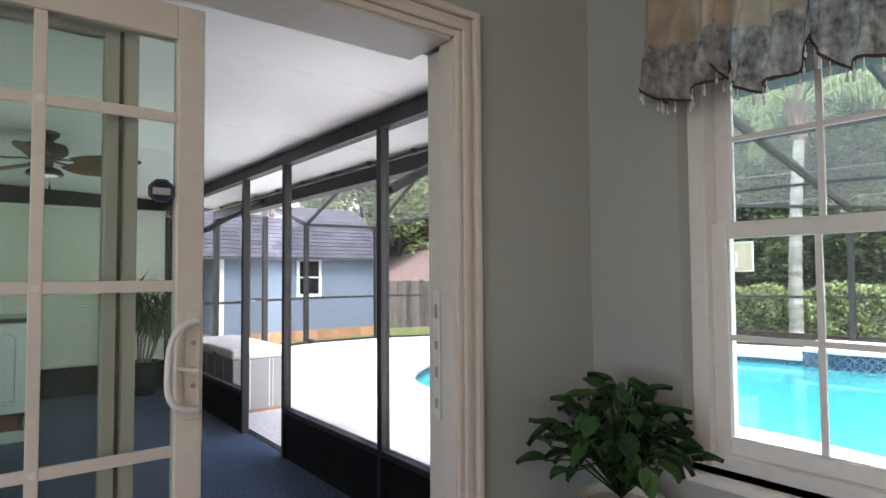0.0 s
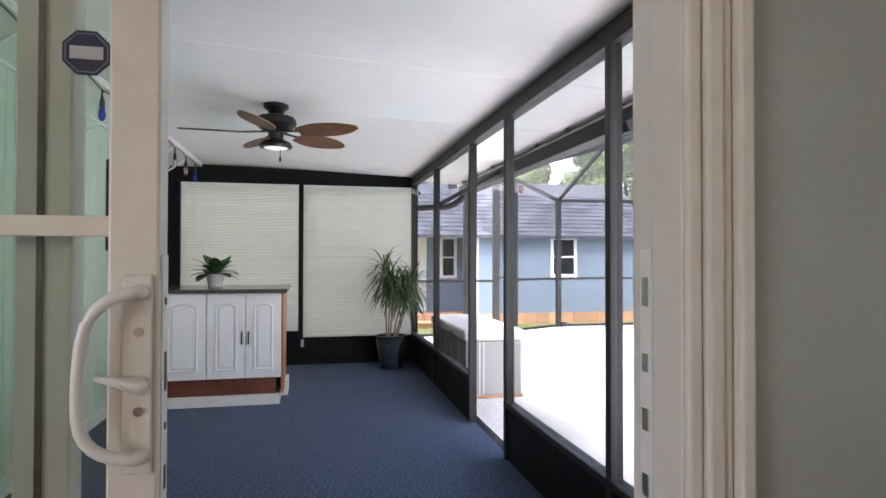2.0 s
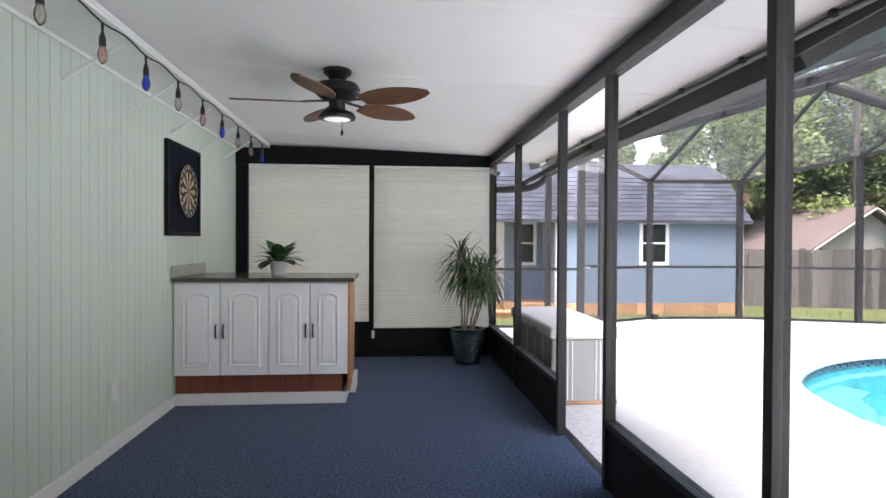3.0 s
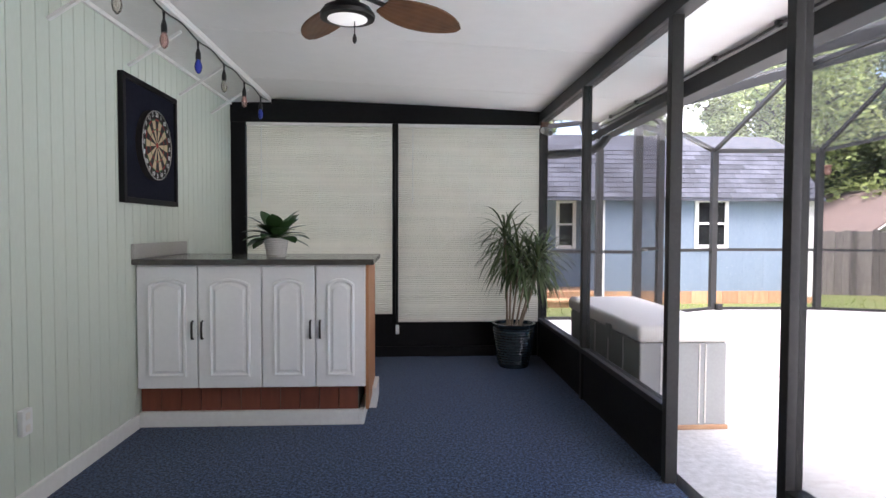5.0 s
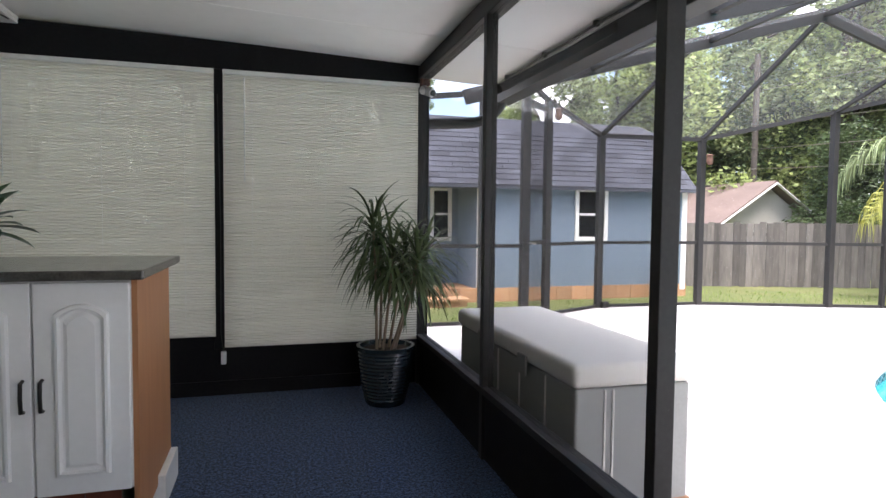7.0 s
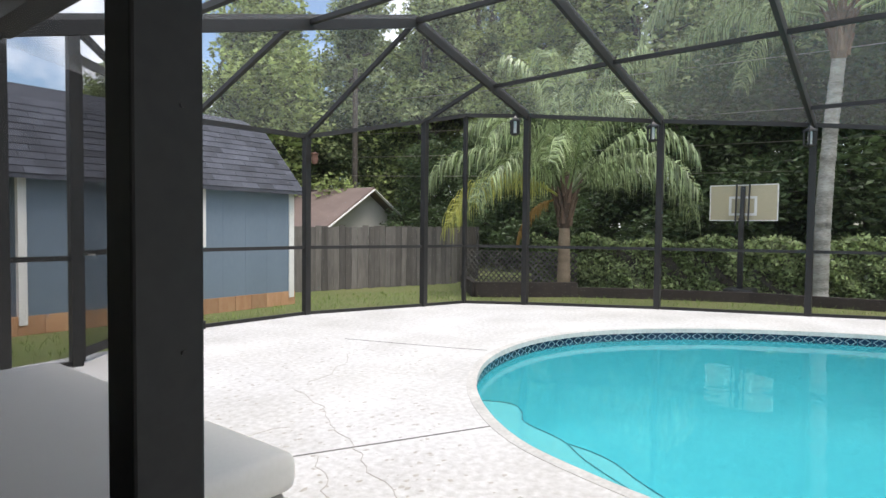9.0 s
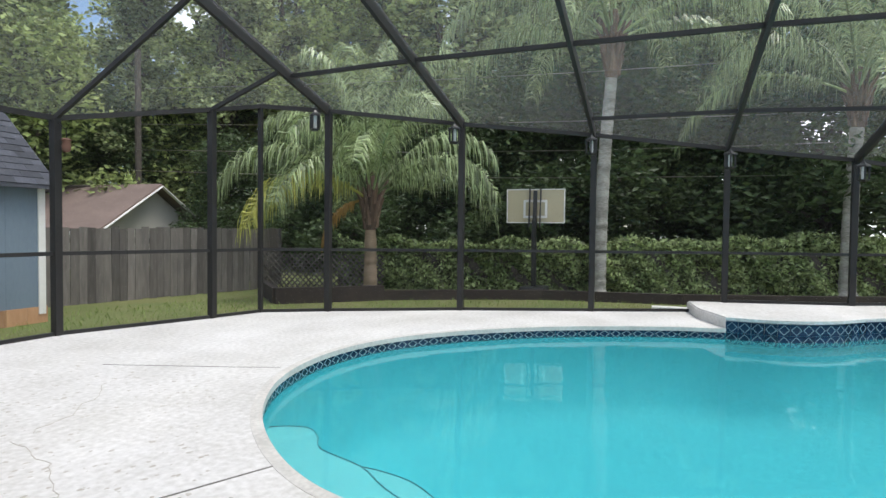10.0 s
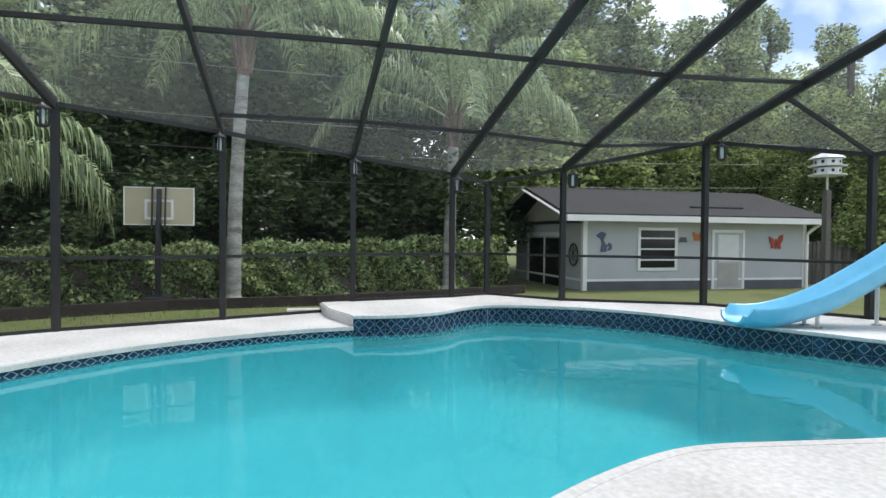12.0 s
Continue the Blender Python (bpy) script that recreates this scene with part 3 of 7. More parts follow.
part("lip", box(bmesh.new(), 3.035, 3.058, -4, YB + 0.3, 2.335, 2.362, 0.003), WHITE_TRIM, outer_beam)

# ---- house wall with the sliding door, kitchen ----
YK = 1.3
XE = 2.075
house = thing("wall_south", 1, YK, 0, "blue-grey painted kitchen wall round the sliding door", "wall", kind="structure")
part("wall_panel", box(bmesh.new(), 1.55, XE, YK, YD, -0.1, 2.6), GREY_WALL, house)
part("wall_panel", box(bmesh.new(), -0.45, 1.55, YK, YD, 2.1, 2.6), GREY_WALL, house)
part("wall_panel", box(bmesh.new(), -2.5, -0.45, YK, YD, -0.1, 2.6), GREY_WALL, house)
part("wall_panel", box(bmesh.new(), XE, 2.36, YK, YD, -0.1, 2.6), GREY_WALL, house)
tagged(new("floor", mesh_of("floor", box(bmesh.new(), -2.5, 2.36, -3.0, YD, -0.3, 0.02), RUST)), "brown kitchen floor", "floor", kind="structure")
tagged(new("ceiling", mesh_of("ceiling", box(bmesh.new(), -2.5, 2.36, -3.0, YD, 2.6, 2.7), CEIL)), "white kitchen ceiling", "ceiling", kind="structure")
# unseen west wall; its opening is added to let fill light in
kw_ = thing("wall_kitchen_west", -2.5, -1, 0, "plain blue-grey kitchen wall, unseen, with an opening added for fill light", "wall", kind="structure")
for c in ((-3.0, -1.75, -0.1, 2.6), (-0.05, YD, -0.1, 2.6), (-1.75, -0.05, -0.1, 0.85), (-1.75, -0.05, 2.15, 2.6)):
    part("wall_panel", box(bmesh.new(), -2.6, -2.5, *c), GREY_WALL, kw_)
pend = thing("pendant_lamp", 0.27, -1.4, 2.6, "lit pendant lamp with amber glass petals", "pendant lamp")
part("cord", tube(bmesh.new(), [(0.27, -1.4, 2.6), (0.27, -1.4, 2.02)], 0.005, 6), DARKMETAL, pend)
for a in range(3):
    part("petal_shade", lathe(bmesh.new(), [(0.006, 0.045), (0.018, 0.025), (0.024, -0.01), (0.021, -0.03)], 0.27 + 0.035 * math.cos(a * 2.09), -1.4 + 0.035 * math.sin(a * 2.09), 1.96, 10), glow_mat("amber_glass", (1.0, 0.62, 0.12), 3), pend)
tagged(new("wall_kitchen_back", mesh_of("wall_kitchen_back", box(bmesh.new(), -2.5, 2.36, -3.1, -3.0, -0.1, 2.6), GREY_WALL)), "plain blue-grey kitchen wall", "wall", kind="structure")
wk = thing("wall_kitchen_east", XE, 0, 0, "blue-grey kitchen wall round the pool window", "wall", kind="structure")
WY0, WY1, WZ0, WZ1 = -0.15, 0.98, 0.86, 2.15
part("wall_panel", box(bmesh.new(), XE, 2.36, WY1, YK, -0.1, 2.6), GREY_WALL, wk)
part("wall_panel", box(bmesh.new(), XE, 2.36, -3.0, WY0, -0.1, 2.6), GREY_WALL, wk)
part("wall_panel", box(bmesh.new(), XE, 2.36, WY0, WY1, -0.1, WZ0), GREY_WALL, wk)
part("wall_panel", box(bmesh.new(), XE, 2.36, WY0, WY1, WZ1, 2.6), GREY_WALL, wk)
win = thing("window_1", 2.2, 0.4, WZ0, "white double-hung kitchen window with grid bars", "window", kind="structure")
WX = 2.15
part("window_sill", box(bmesh.new(), XE - 0.03, 2.3, WY0 - 0.03, WY1 + 0.03, WZ0 - 0.03, WZ0, 0.006), WHITE_TRIM, win)
for y0, y1, z0, z1 in ((WY1 - 0.05, WY1, WZ0, WZ1), (WY0, WY0 + 0.05, WZ0, WZ1), (WY0 + 0.05, WY1 - 0.05, WZ1 - 0.05, WZ1), (WY0 + 0.05, WY1 - 0.05, WZ0, WZ0 + 0.04)):
    part("window_frame", box(bmesh.new(), WX - 0.02, 2.3, y0, y1, z0, z1, 0.003), WHITE_TRIM, win)


def sash(x, z0, z1, name):
    y0, y1 = WY0 + 0.05, WY1 - 0.05
    s = part(name, box(bmesh.new(), x, x + 0.03, y1 - 0.045, y1, z0, z1, 0.003), WHITE_TRIM, win)
    for c in ((y0, y0 + 0.045, z0, z1), (y0 + 0.045, y1 - 0.045, z0, z0 + 0.045), (y0 + 0.045, y1 - 0.045, z1 - 0.045, z1)):
        part("rail", box(bmesh.new(), x, x + 0.03, *c, 0.003), WHITE_TRIM, win)
    w = y1 - y0 - 0.09
    for k in (1, 2, 3):
        part("grid_bar", box(bmesh.new(), x + 0.012, x + 0.022, y1 - 0.045 - w * k / 4 - 0.008, y1 - 0.045 - w * k / 4 + 0.008, z0 + 0.045, z1 - 0.045), WHITE_TRIM, win)
    part("grid_bar", box(bmesh.new(), x + 0.0125, x + 0.0215, y0 + 0.045, y1 - 0.045, (z0 + z1) / 2 - 0.008, (z0 + z1) / 2 + 0.008), WHITE_TRIM, win)
    g = part("pane", box(bmesh.new(), x + 0.0155, x + 0.0185, y0 + 0.045, y1 - 0.045, z0 + 0.045, z1 - 0.045), GLASS, win)
    g.visible_shadow = False


sash(WX + 0.01, WZ0 + 0.04, 1.56, "lower_sash")
sash(WX + 0.045, 1.52, WZ1 - 0.05, "upper_sash")

# door casing: stepped white moulding on the kitchen side
casing = thing("trim", 1.5, YK, 0, "cream white moulded door casing with chipped paint", "door casing", kind="structure")
for x0, x1, d in ((1.487, 1.508, 0.012), (1.508, 1.532, 0.02), (1.532, 1.547, 0.014), (1.547, 1.569, 0.026)):
    part("moulding", box(bmesh.new(), x0, x1 - 0.002, YK - d, YK, 0.02, 2.07 + (x1 - 1.48), 0.004), CREAM_DOOR, casing)
    part("moulding", box(bmesh.new(), -0.5, x0, YK - d - 0.001, YK, 2.07 + (x0 - 1.48), 2.068 + (x1 - 1.48), 0.004), CREAM_DOOR, casing)
part("jamb", box(bmesh.new(), 1.487, 1.55, YK + 0.001, 1.365, 0.02, 2.08, 0.003), CREAM_DOOR, casing)
part("jamb", box(bmesh.new(), 1.515, 1.55, 1.366, 1.46, 0.02, 2.08, 0.003), CREAM_DOOR, casing)
part("head_jamb", box(bmesh.new(), -0.45, 1.48, YK + 0.001, 1.5, 2.07, 2.098, 0.003), CREAM_DOOR, casing)
part("track", box(bmesh.new(), -0.45, 1.48, YK, 1.63, 0.0, 0.028), METAL, casing)
part("strike_plate", box(bmesh.new(), 1.508, 1.515, 1.4, 1.43, 1.0, 1.37, 0.002), WHITE_TRIM, casing, "white painted strike plate")
for z0, z1 in ((1.03, 1.06), (1.12, 1.15), (1.2, 1.225), (1.29, 1.33)):
    part("strike_slot", box(bmesh.new(), 1.5065, 1.5078, 1.408, 1.422, z0, z1), METAL, casing, "worn metal strike slot")


def slider(name, x0, x1, y, label, grid):
    """A sliding glass panel: stiles, rails, glass and grid bars."""
    d = thing(name, (x0 + x1) / 2, y, 0.03, label, "sliding door", kind="structure")
    w = 0.06 if grid else 0.07
    for a, b in ((x0, x0 + 0.07), (x1 - w, x1)):
        part("stile", box(bmesh.new(), a, b, y - 0.022, y + 0.022, 0.03, 2.05, 0.004), CREAM_DOOR, d)
    for a, b in ((0.03, 0.13), (1.97, 2.05)):
        part("rail", box(bmesh.new(), x0 + 0.07, x1 - w, y - 0.02, y + 0.02, a, b, 0.004), CREAM_DOOR, d)
    g = part("pane", box(bmesh.new(), x0 + 0.07, x1 - w, y - 0.003, y + 0.003, 0.13, 1.97), DOORGLASS, d)
    g.visible_shadow = False
    if grid:
        for z in (0.64, 1.02, 1.395, 1.785):
            part("grid_bar", box(bmesh.new(), x0 + 0.07, x1 - w, y - 0.012, y - 0.004, z - 0.013, z + 0.013, 0.002), CREAM_DOOR, d)
        for x in (x1 - 0.325, x1 - 0.585):
            part("grid_bar", box(bmesh.new(), x - 0.012, x + 0.012, y - 0.0135, y - 0.0045, 0.13, 1.97, 0.002), CREAM_DOOR, d)
    return d


door = slider("door_1", 0.002, 0.872, 1.5, "cream sliding glass door slid open, grid bars and pull handle", True)
door2 = slider("door_2", -0.4, 0.745, 1.58, "fixed cream-framed glass door panel", False)
hp = smooth_line([(0.853, 1.478, 1.314), (0.85, 1.458, 1.314), (0.822, 1.452, 1.305), (0.798, 1.45, 1.275), (0.79, 1.449, 1.21), (0.793, 1.45, 1.15), (0.815, 1.452, 1.122), (0.85, 1.458, 1.112), (0.853, 1.478, 1.112)], False, 3)
part("handle", tube(bmesh.new(), hp, [0.0075 + 0.003 * abs(2 * i / (len(hp) - 1) - 1) ** 4 for i in range(len(hp))], 12), WHITE_TRIM, door, "white curved pull handle", smooth=60)
part("escutcheon", box(bmesh.new(), 0.83, 0.866, 1.473, 1.4778, 1.088, 1.335, 0.003), CREAM_DOOR, door)
part("thumb_turn", tube(bmesh.new(), [(0.85, 1.473, 1.198), (0.849, 1.462, 1.2), (0.83, 1.458, 1.206), (0.806, 1.456, 1.212)], [0.012, 0.011, 0.006, 0.004], 10), WHITE_TRIM, door, smooth=60)
for z in (1.264, 1.166):
    part("screw", tube(bmesh.new(), [(0.85, 1.4728, z), (0.85, 1.4712, z)], 0.006, 10), METAL, door)
part("edge_plate", box(bmesh.new(), 0.872, 0.8745, 1.486, 1.514, 1.03, 1.36, 0.001), WHITE_TRIM, door, "white painted lock edge plate")
for z0, z1 in ((1.185, 1.235), (1.06, 1.09)):
    part("latch_slot", box(bmesh.new(), 0.8746, 0.8752, 1.495, 1.505, z0, z1), BLACKPLASTIC, door, "dark latch slot")
for z in (1.3, 1.14, 1.04):
    part("screw", tube(bmesh.new(), [(0.8745, 1.5, z), (0.8755, 1.5, z)], 0.005, 10), DARKMETAL, door)
for z in (0.64, 1.02, 1.395, 1.785):
    for x in (0.547, 0.287):
        part("bar_cap", box(bmesh.new(), x - 0.007, x + 0.007, 1.4855, 1.4865, z - 0.007, z + 0.007), WHITE_TRIM, door)
part("weather_strip", box(bmesh.new(), 0.703, 0.711, 1.5545, 1.5575, 0.05, 2.03), GASKET, door2, "dirty dark weather strip")
bm = bmesh.new()
octa = [(0.782 + 0.03 * math.cos(math.pi / 8 + k * math.pi / 4), 1.612 + 0.03 * math.sin(math.pi / 8 + k * math.pi / 4)) for k in range(8)]
lo, hi = [bm.verts.new((x, 1.494, z)) for x, z in octa], [bm.verts.new((x, 1.4925, z)) for x, z in octa]
bm.faces.new(lo), bm.faces.new(hi[::-1])
for k in range(8):
    bm.faces.new((lo[k], lo[(k + 1) % 8], hi[(k + 1) % 8], hi[k]))
st = part("sticker", bm, NAVY, door, "navy octagonal security sticker")
bm = bmesh.new()
box(bm, 0.763, 0.801, 1.4915, 1.4923, 1.604, 1.62)
part("sticker_panel", bm, GREYSTUCCO, door, "pale sticker emblem")
ring = [(0.782 + 0.026 * math.cos(math.pi / 8 + k * math.pi / 4), 1.4922, 1.612 + 0.026 * math.sin(math.pi / 8 + k * math.pi / 4)) for k in range(9)]
part("sticker_border", tube(bmesh.new(), ring, 0.0008, 4), SHED, door)

# ---- pool cage ----
POSTS.update({"V": (2.46, 10.66), "W": (3.68, 10.66), "X": (4.2, 10.62), "Y": (4.72, 11.08)})
TOPS.update({"V": 2.6, "W": 2.75, "X": 2.95, "Y": 2.8})
order = ["V", "W", "X"] + order
cage = thing("pool_cage", 8, 4, 0, "dark bronze aluminium pool enclosure with fine mesh screens", "pool enclosure")
RIDGE = Vector((7.75, 0, 3.79))


def p3(k, z=None):
    return Vector((*POSTS[k], TOPS[k] if z is None else z))


for k in order:
    x, y = POSTS[k]
    z0 = RAISE - 0.005 if k in "GHKIJLM" else -0.005
    w = 0.03 if k == "C" else 0.045
    post = part("post", box(bmesh.new(), x - w, x + w, y - w, y + w, z0, TOPS[k], 0.004), BRONZE, cage)
for a, b in zip(order, order[1:]):
    if (a, b) == ("X", "Y"):
        continue
    base = RAISE if a in "GHKIJL" else 0.0
    part("eave_beam", beam(bmesh.new(), p3(a), p3(b), 0.05, 0.06), BRONZE, cage)
    part("chair_rail", beam(bmesh.new(), p3(a, 0.945), p3(b, 0.945), 0.03, 0.045), BRONZE, cage)
    part("bottom_rail", beam(bmesh.new(), p3(a, base + 0.02), p3(b, base + 0.02), 0.04, 0.05), BRONZE, cage)
    bm = bmesh.new()
    bm.faces.new([bm.verts.new(v) for v in (p3(a, base), p3(b, base), p3(b), p3(a))])
    part("screen", bm, SCREEN, cage)
RAFTERS = "DEFGHIJ"
knees, lows = {}, {}
for k in RAFTERS:
    y = POSTS[k][1]
    knees[k], lows[k] = Vector((7.75, y, 3.79)), Vector((3.16, y, 2.5))
    part("rafter", beam(bmesh.new(), p3(k), knees[k], 0.05, 0.15), BRONZE, cage)
    part("rafter", beam(bmesh.new(), knees[k], lows[k], 0.05, 0.15), BRONZE, cage)


def on_rafter(k, x):
    a, b = (p3(k), knees[k]) if x >= 7.75 else (knees[k], lows[k])
    return a + (b - a) * ((x - a.x) / (b.x - a.x))


for a, b in zip(RAFTERS, RAFTERS[1:]):
    part("ridge_beam", beam(bmesh.new(), knees[a], knees[b], 0.05, 0.06), BRONZE, cage)
    for x in (4.6, 6.1, 9.5) + ((11.6,) if a not in "DE" else ()):
        part("purlin", beam(bmesh.new(), on_rafter(a, x), on_rafter(b, x), 0.05, 0.05), BRONZE, cage)
    for q in ((p3(a), p3(b), knees[b], knees[a]), (knees[a], knees[b], lows[b], lows[a])):
        bm = bmesh.new()
        bm.faces.new([bm.verts.new(v + Vector((0, 0, 0.03))) for v in q])
        part("roof_screen", bm, ROOFSCREEN, cage).visible_shadow = False
def lantern(c, hook):
    """A small coach lantern hung from a rafter."""
    o = thing("lantern", c.x, c.y, c.z, "small black coach lantern with frosted glass under a cage rafter", "lantern", group="cage lanterns")
    part("cap", lathe(bmesh.new(), [(0.1, 0.08), (0.095, 0.1), (0.045, 0.125), (0.02, 0.15), (0.008, 0.165)], c.x, c.y, c.z, 4), BLACKPLASTIC, o)
    part("base", lathe(bmesh.new(), [(0.05, -0.14), (0.08, -0.125), (0.08, -0.108)], c.x, c.y, c.z, 4), BLACKPLASTIC, o)
    for a in range(4):
        q = Vector((0.072 * math.cos(a * math.pi / 2), 0.072 * math.sin(a * math.pi / 2), 0))
        part("bar", beam(bmesh.new(), c + q + Vector((0, 0, -0.109)), c + q + Vector((0, 0, 0.086)), 0.024, 0.024), BLACKPLASTIC, o)
    part("glass", lathe(bmesh.new(), [(0.026, -0.107), (0.03, -0.02), (0.026, 0.08)], c.x, c.y, c.z, 10), FROST, o, "frosted lantern glass", smooth=60)
    part("hook", tube(bmesh.new(), [c + Vector((0, 0, 0.16)), c + Vector((0.01, 0, 0.2)), hook], 0.008, 6), BLACKPLASTIC, o)


for k in RAFTERS:
    q = on_rafter(k, POSTS[k][0] - 0.38)
    lantern(Vector((q.x, q.y, TOPS[k] - 0.22)), q + Vector((0, 0, -0.06)))
dz, dx = on_rafter("D", 9.33), on_rafter("D", 5.9)
HIPS = [(knees["D"], "A"), (dz, "B"), (dx, "Z"), (on_rafter("J", 9.87), "L"), (knees["J"], "M")]
for q, k in HIPS:
    part("hip_beam", beam(bmesh.new(), q, p3(k), 0.05, 0.05), BRONZE, cage)
for q in ((lows["D"], dx, p3("Z"), p3("Y"), p3("X")), (dx, knees["D"], p3("A"), p3("Z")), (knees["D"], dz, p3("B"), p3("A")), (dz, p3("D"), p3("C"), p3("B")),
          (on_rafter("J", 9.87), p3("J"), p3("L")), (knees["J"], on_rafter("J", 9.87), p3("L"), p3("M")), (lows["J"], knees["J"], p3("M"), p3("N"))):
    bm = bmesh.new()
    vs = [bm.verts.new(v + Vector((0, 0, 0.03))) for v in q]
    for i in range(1, len(vs) - 1):
        bm.faces.new((vs[0], vs[i], vs[i + 1]))
    part("roof_screen", bm, ROOFSCREEN, cage).visible_shadow = False

# open screen door in the angled bay
sd = thing("screen_door", 4.25, 10.6, 0, "dark bronze aluminium screen door with a kick rail and lever handle", "screen door")
pa, pb = Vector((4.27, 10.67, 0)), Vector((4.68, 11.02, 0))
for q in (pa, pb):
    part("stile", beam(bmesh.new(), q + Vector((0, 0, 0.03)), q + Vector((0, 0, 2.72)), 0.05, 0.03), BRONZE, sd)
for z in (0.1, 0.98, 2.68):
    part("rail", beam(bmesh.new(), pa + Vector((0, 0, z)), pb + Vector((0, 0, z)), 0.03, 0.08 if z != 0.98 else 0.05), BRONZE, sd)
part("eave_beam", beam(bmesh.new(), p3("X"), p3("Y"), 0.05, 0.06), BRONZE, cage)
part("lever", tube(bmesh.new(), [pa + Vector((-0.02, -0.02, 0.98)), pa + Vector((0.02, -0.07, 0.98)), pa + Vector((0.1, -0.02, 0.97))], 0.01), METAL, sd)
for z0, z1 in ((0.14, 0.95), (1.0, 2.64)):
    bm = bmesh.new()
    bm.faces.new([bm.verts.new(v) for v in (pa + Vector((0, 0, z0)), pb + Vector((0, 0, z0)), pb + Vector((0, 0, z1)), pa + Vector((0, 0, z1)))])
    part("screen", bm, DOORSCREEN, sd)

# hanging terracotta feeders on two cage posts
for k in "YA":
    c = p3(k) + (Vector((8, 4, 0)) - Vector((*POSTS[k], 0))).normalized() * 0.16 + Vector((0, 0, -0.32 if k == "A" else -0.2))
    f = thing("hanging_feeder", c.x, c.y, c.z, "small terracotta hanging bird feeder on a wire", "bird feeder", group="hanging feeders")
    part("bowl", lathe(bmesh.new(), [(0.02, -0.07), (0.04, -0.05), (0.05, 0.0), (0.04, 0.05), (0.06, 0.07), (0.02, 0.09)], c.x, c.y, c.z, 12), TERRA, f, smooth=60)
    part("wire", tube(bmesh.new(), [c + Vector((0, 0, 0.07)), c + Vector((0, 0, 0.18)), p3(k) + Vector((0, 0, -0.02))], 0.005, 5), DARKMETAL, f)
b = thing("junction_box", 5.88, 11.53, 0.0, "small black outlet box at the cage post foot", "outlet box")
part("body", box(bmesh.new(), 5.83, 5.93, 11.5, 11.56, 0.0, 0.1, 0.006), BLACKPLASTIC, b)
part("cover", box(bmesh.new(), 5.845, 5.915, 11.49, 11.5, 0.02, 0.085, 0.004), DARKMETAL, b)

# ---- shed ----
SY, SX0, SX1, SXP = 13.5, 2.2, 8.75, 4.63
shed = thing("garden_shed", 6, SY, GROUND, "slate blue gambrel-roofed garden shed with white trim on pine blocks", "shed")
part("wall", box(bmesh.new(), SXP, SX1, SY, SY + 2.8, 0.02, 1.9), SHED, shed)
part("wall", box(bmesh.new(), SX0, SXP, SY + 1.2, SY + 2.8, 0.02, 1.9), SHED, shed, "recessed porch wall")
for x0, x1, y in ((SX1 - 0.09, SX1 + 0.012, SY), (SXP - 0.012, SXP + 0.08, SY), (SX0, SX0 + 0.08, SY + 1.2)):
    part("corner_trim", box(bmesh.new(), x0, x1, y - 0.02, y + 0.08, -0.02, 1.9), WHITE_TRIM, shed)
xx = SXP + 0.3
while xx < SX1 - 0.15:
    part("batten_groove", box(bmesh.new(), xx - 0.006, xx + 0.006, SY - 0.003, SY, 0.04, 1.88), SHED, shed)
    xx += 0.41
# gambrel roof
eave, brk, rdg = (SY - 0.18, 1.84), (SY + 0.95, 2.96), (SY + 1.7, 3.28)
for (y0, z0), (y1, z1) in ((eave, brk), (brk, rdg), (rdg, (SY + 3.1, 2.6))):
    bm = bmesh.new()
    v = [bm.verts.new((x, y, z + h)) for x in (SX0 - 0.2, SX1 + 0.12) for y, z in ((y0, z0), (y1, z1)) for h in (-0.05, 0)]
    for q in ((0, 1, 3, 2), (4, 6, 7, 5), (0, 4, 5, 1), (2, 3, 7, 6), (0, 2, 6, 4), (1, 5, 7, 3)):
        bm.faces.new([v[i] for i in q])
    part("roof", bm, SHINGLE, shed)
for x in (SX0, SX1 - 0.06):
    bm = bmesh.new()
    prof = [(SY, 1.85), (SY + 0.95, 2.9), (SY + 1.7, 3.2), (SY + 2.8, 2.6), (SY + 2.8, 1.85)]
    lo, hi = [bm.verts.new((x, y, z)) for y, z in prof], [bm.verts.new((x + 0.05, y, z)) for y, z in prof]
    bm.faces.new(lo), bm.faces.new(hi[::-1])
    for i in range(5):
        bm.faces.new((lo[i], lo[(i + 1) % 5], hi[(i + 1) % 5], hi[i]))
    part("gable", bm, SHED, shed)
slope = math.atan2(brk[1] - eave[1], brk[0] - eave[0])
run = math.hypot(brk[1] - eave[1], brk[0] - eave[0])
bms = bmesh.new()
box(bms, -0.148, 0.148, 0, 0.17, 0, 0.012)
tab = mesh_of("shingle", bms, SHINGLE)
rows_n = int(run / 0.14)
for r in range(rows_n):
    d = r * 0.14
    x = SX0 - 0.1 + (r % 2) * 0.15
    while x < SX1 + 0.05:
        m = Matrix.Translation((x, eave[0] + d * math.cos(slope), eave[1] + d * math.sin(slope) + 0.004)) @ Matrix.Rotation(slope, 4, "X") @ Matrix.Rotation(radians(random.uniform(-0.4, 0.4) - 4), 4, "X")
        place("shingle", tab, shed, Matrix.Translation(-base_of(shed)) @ m)
        x += 0.3


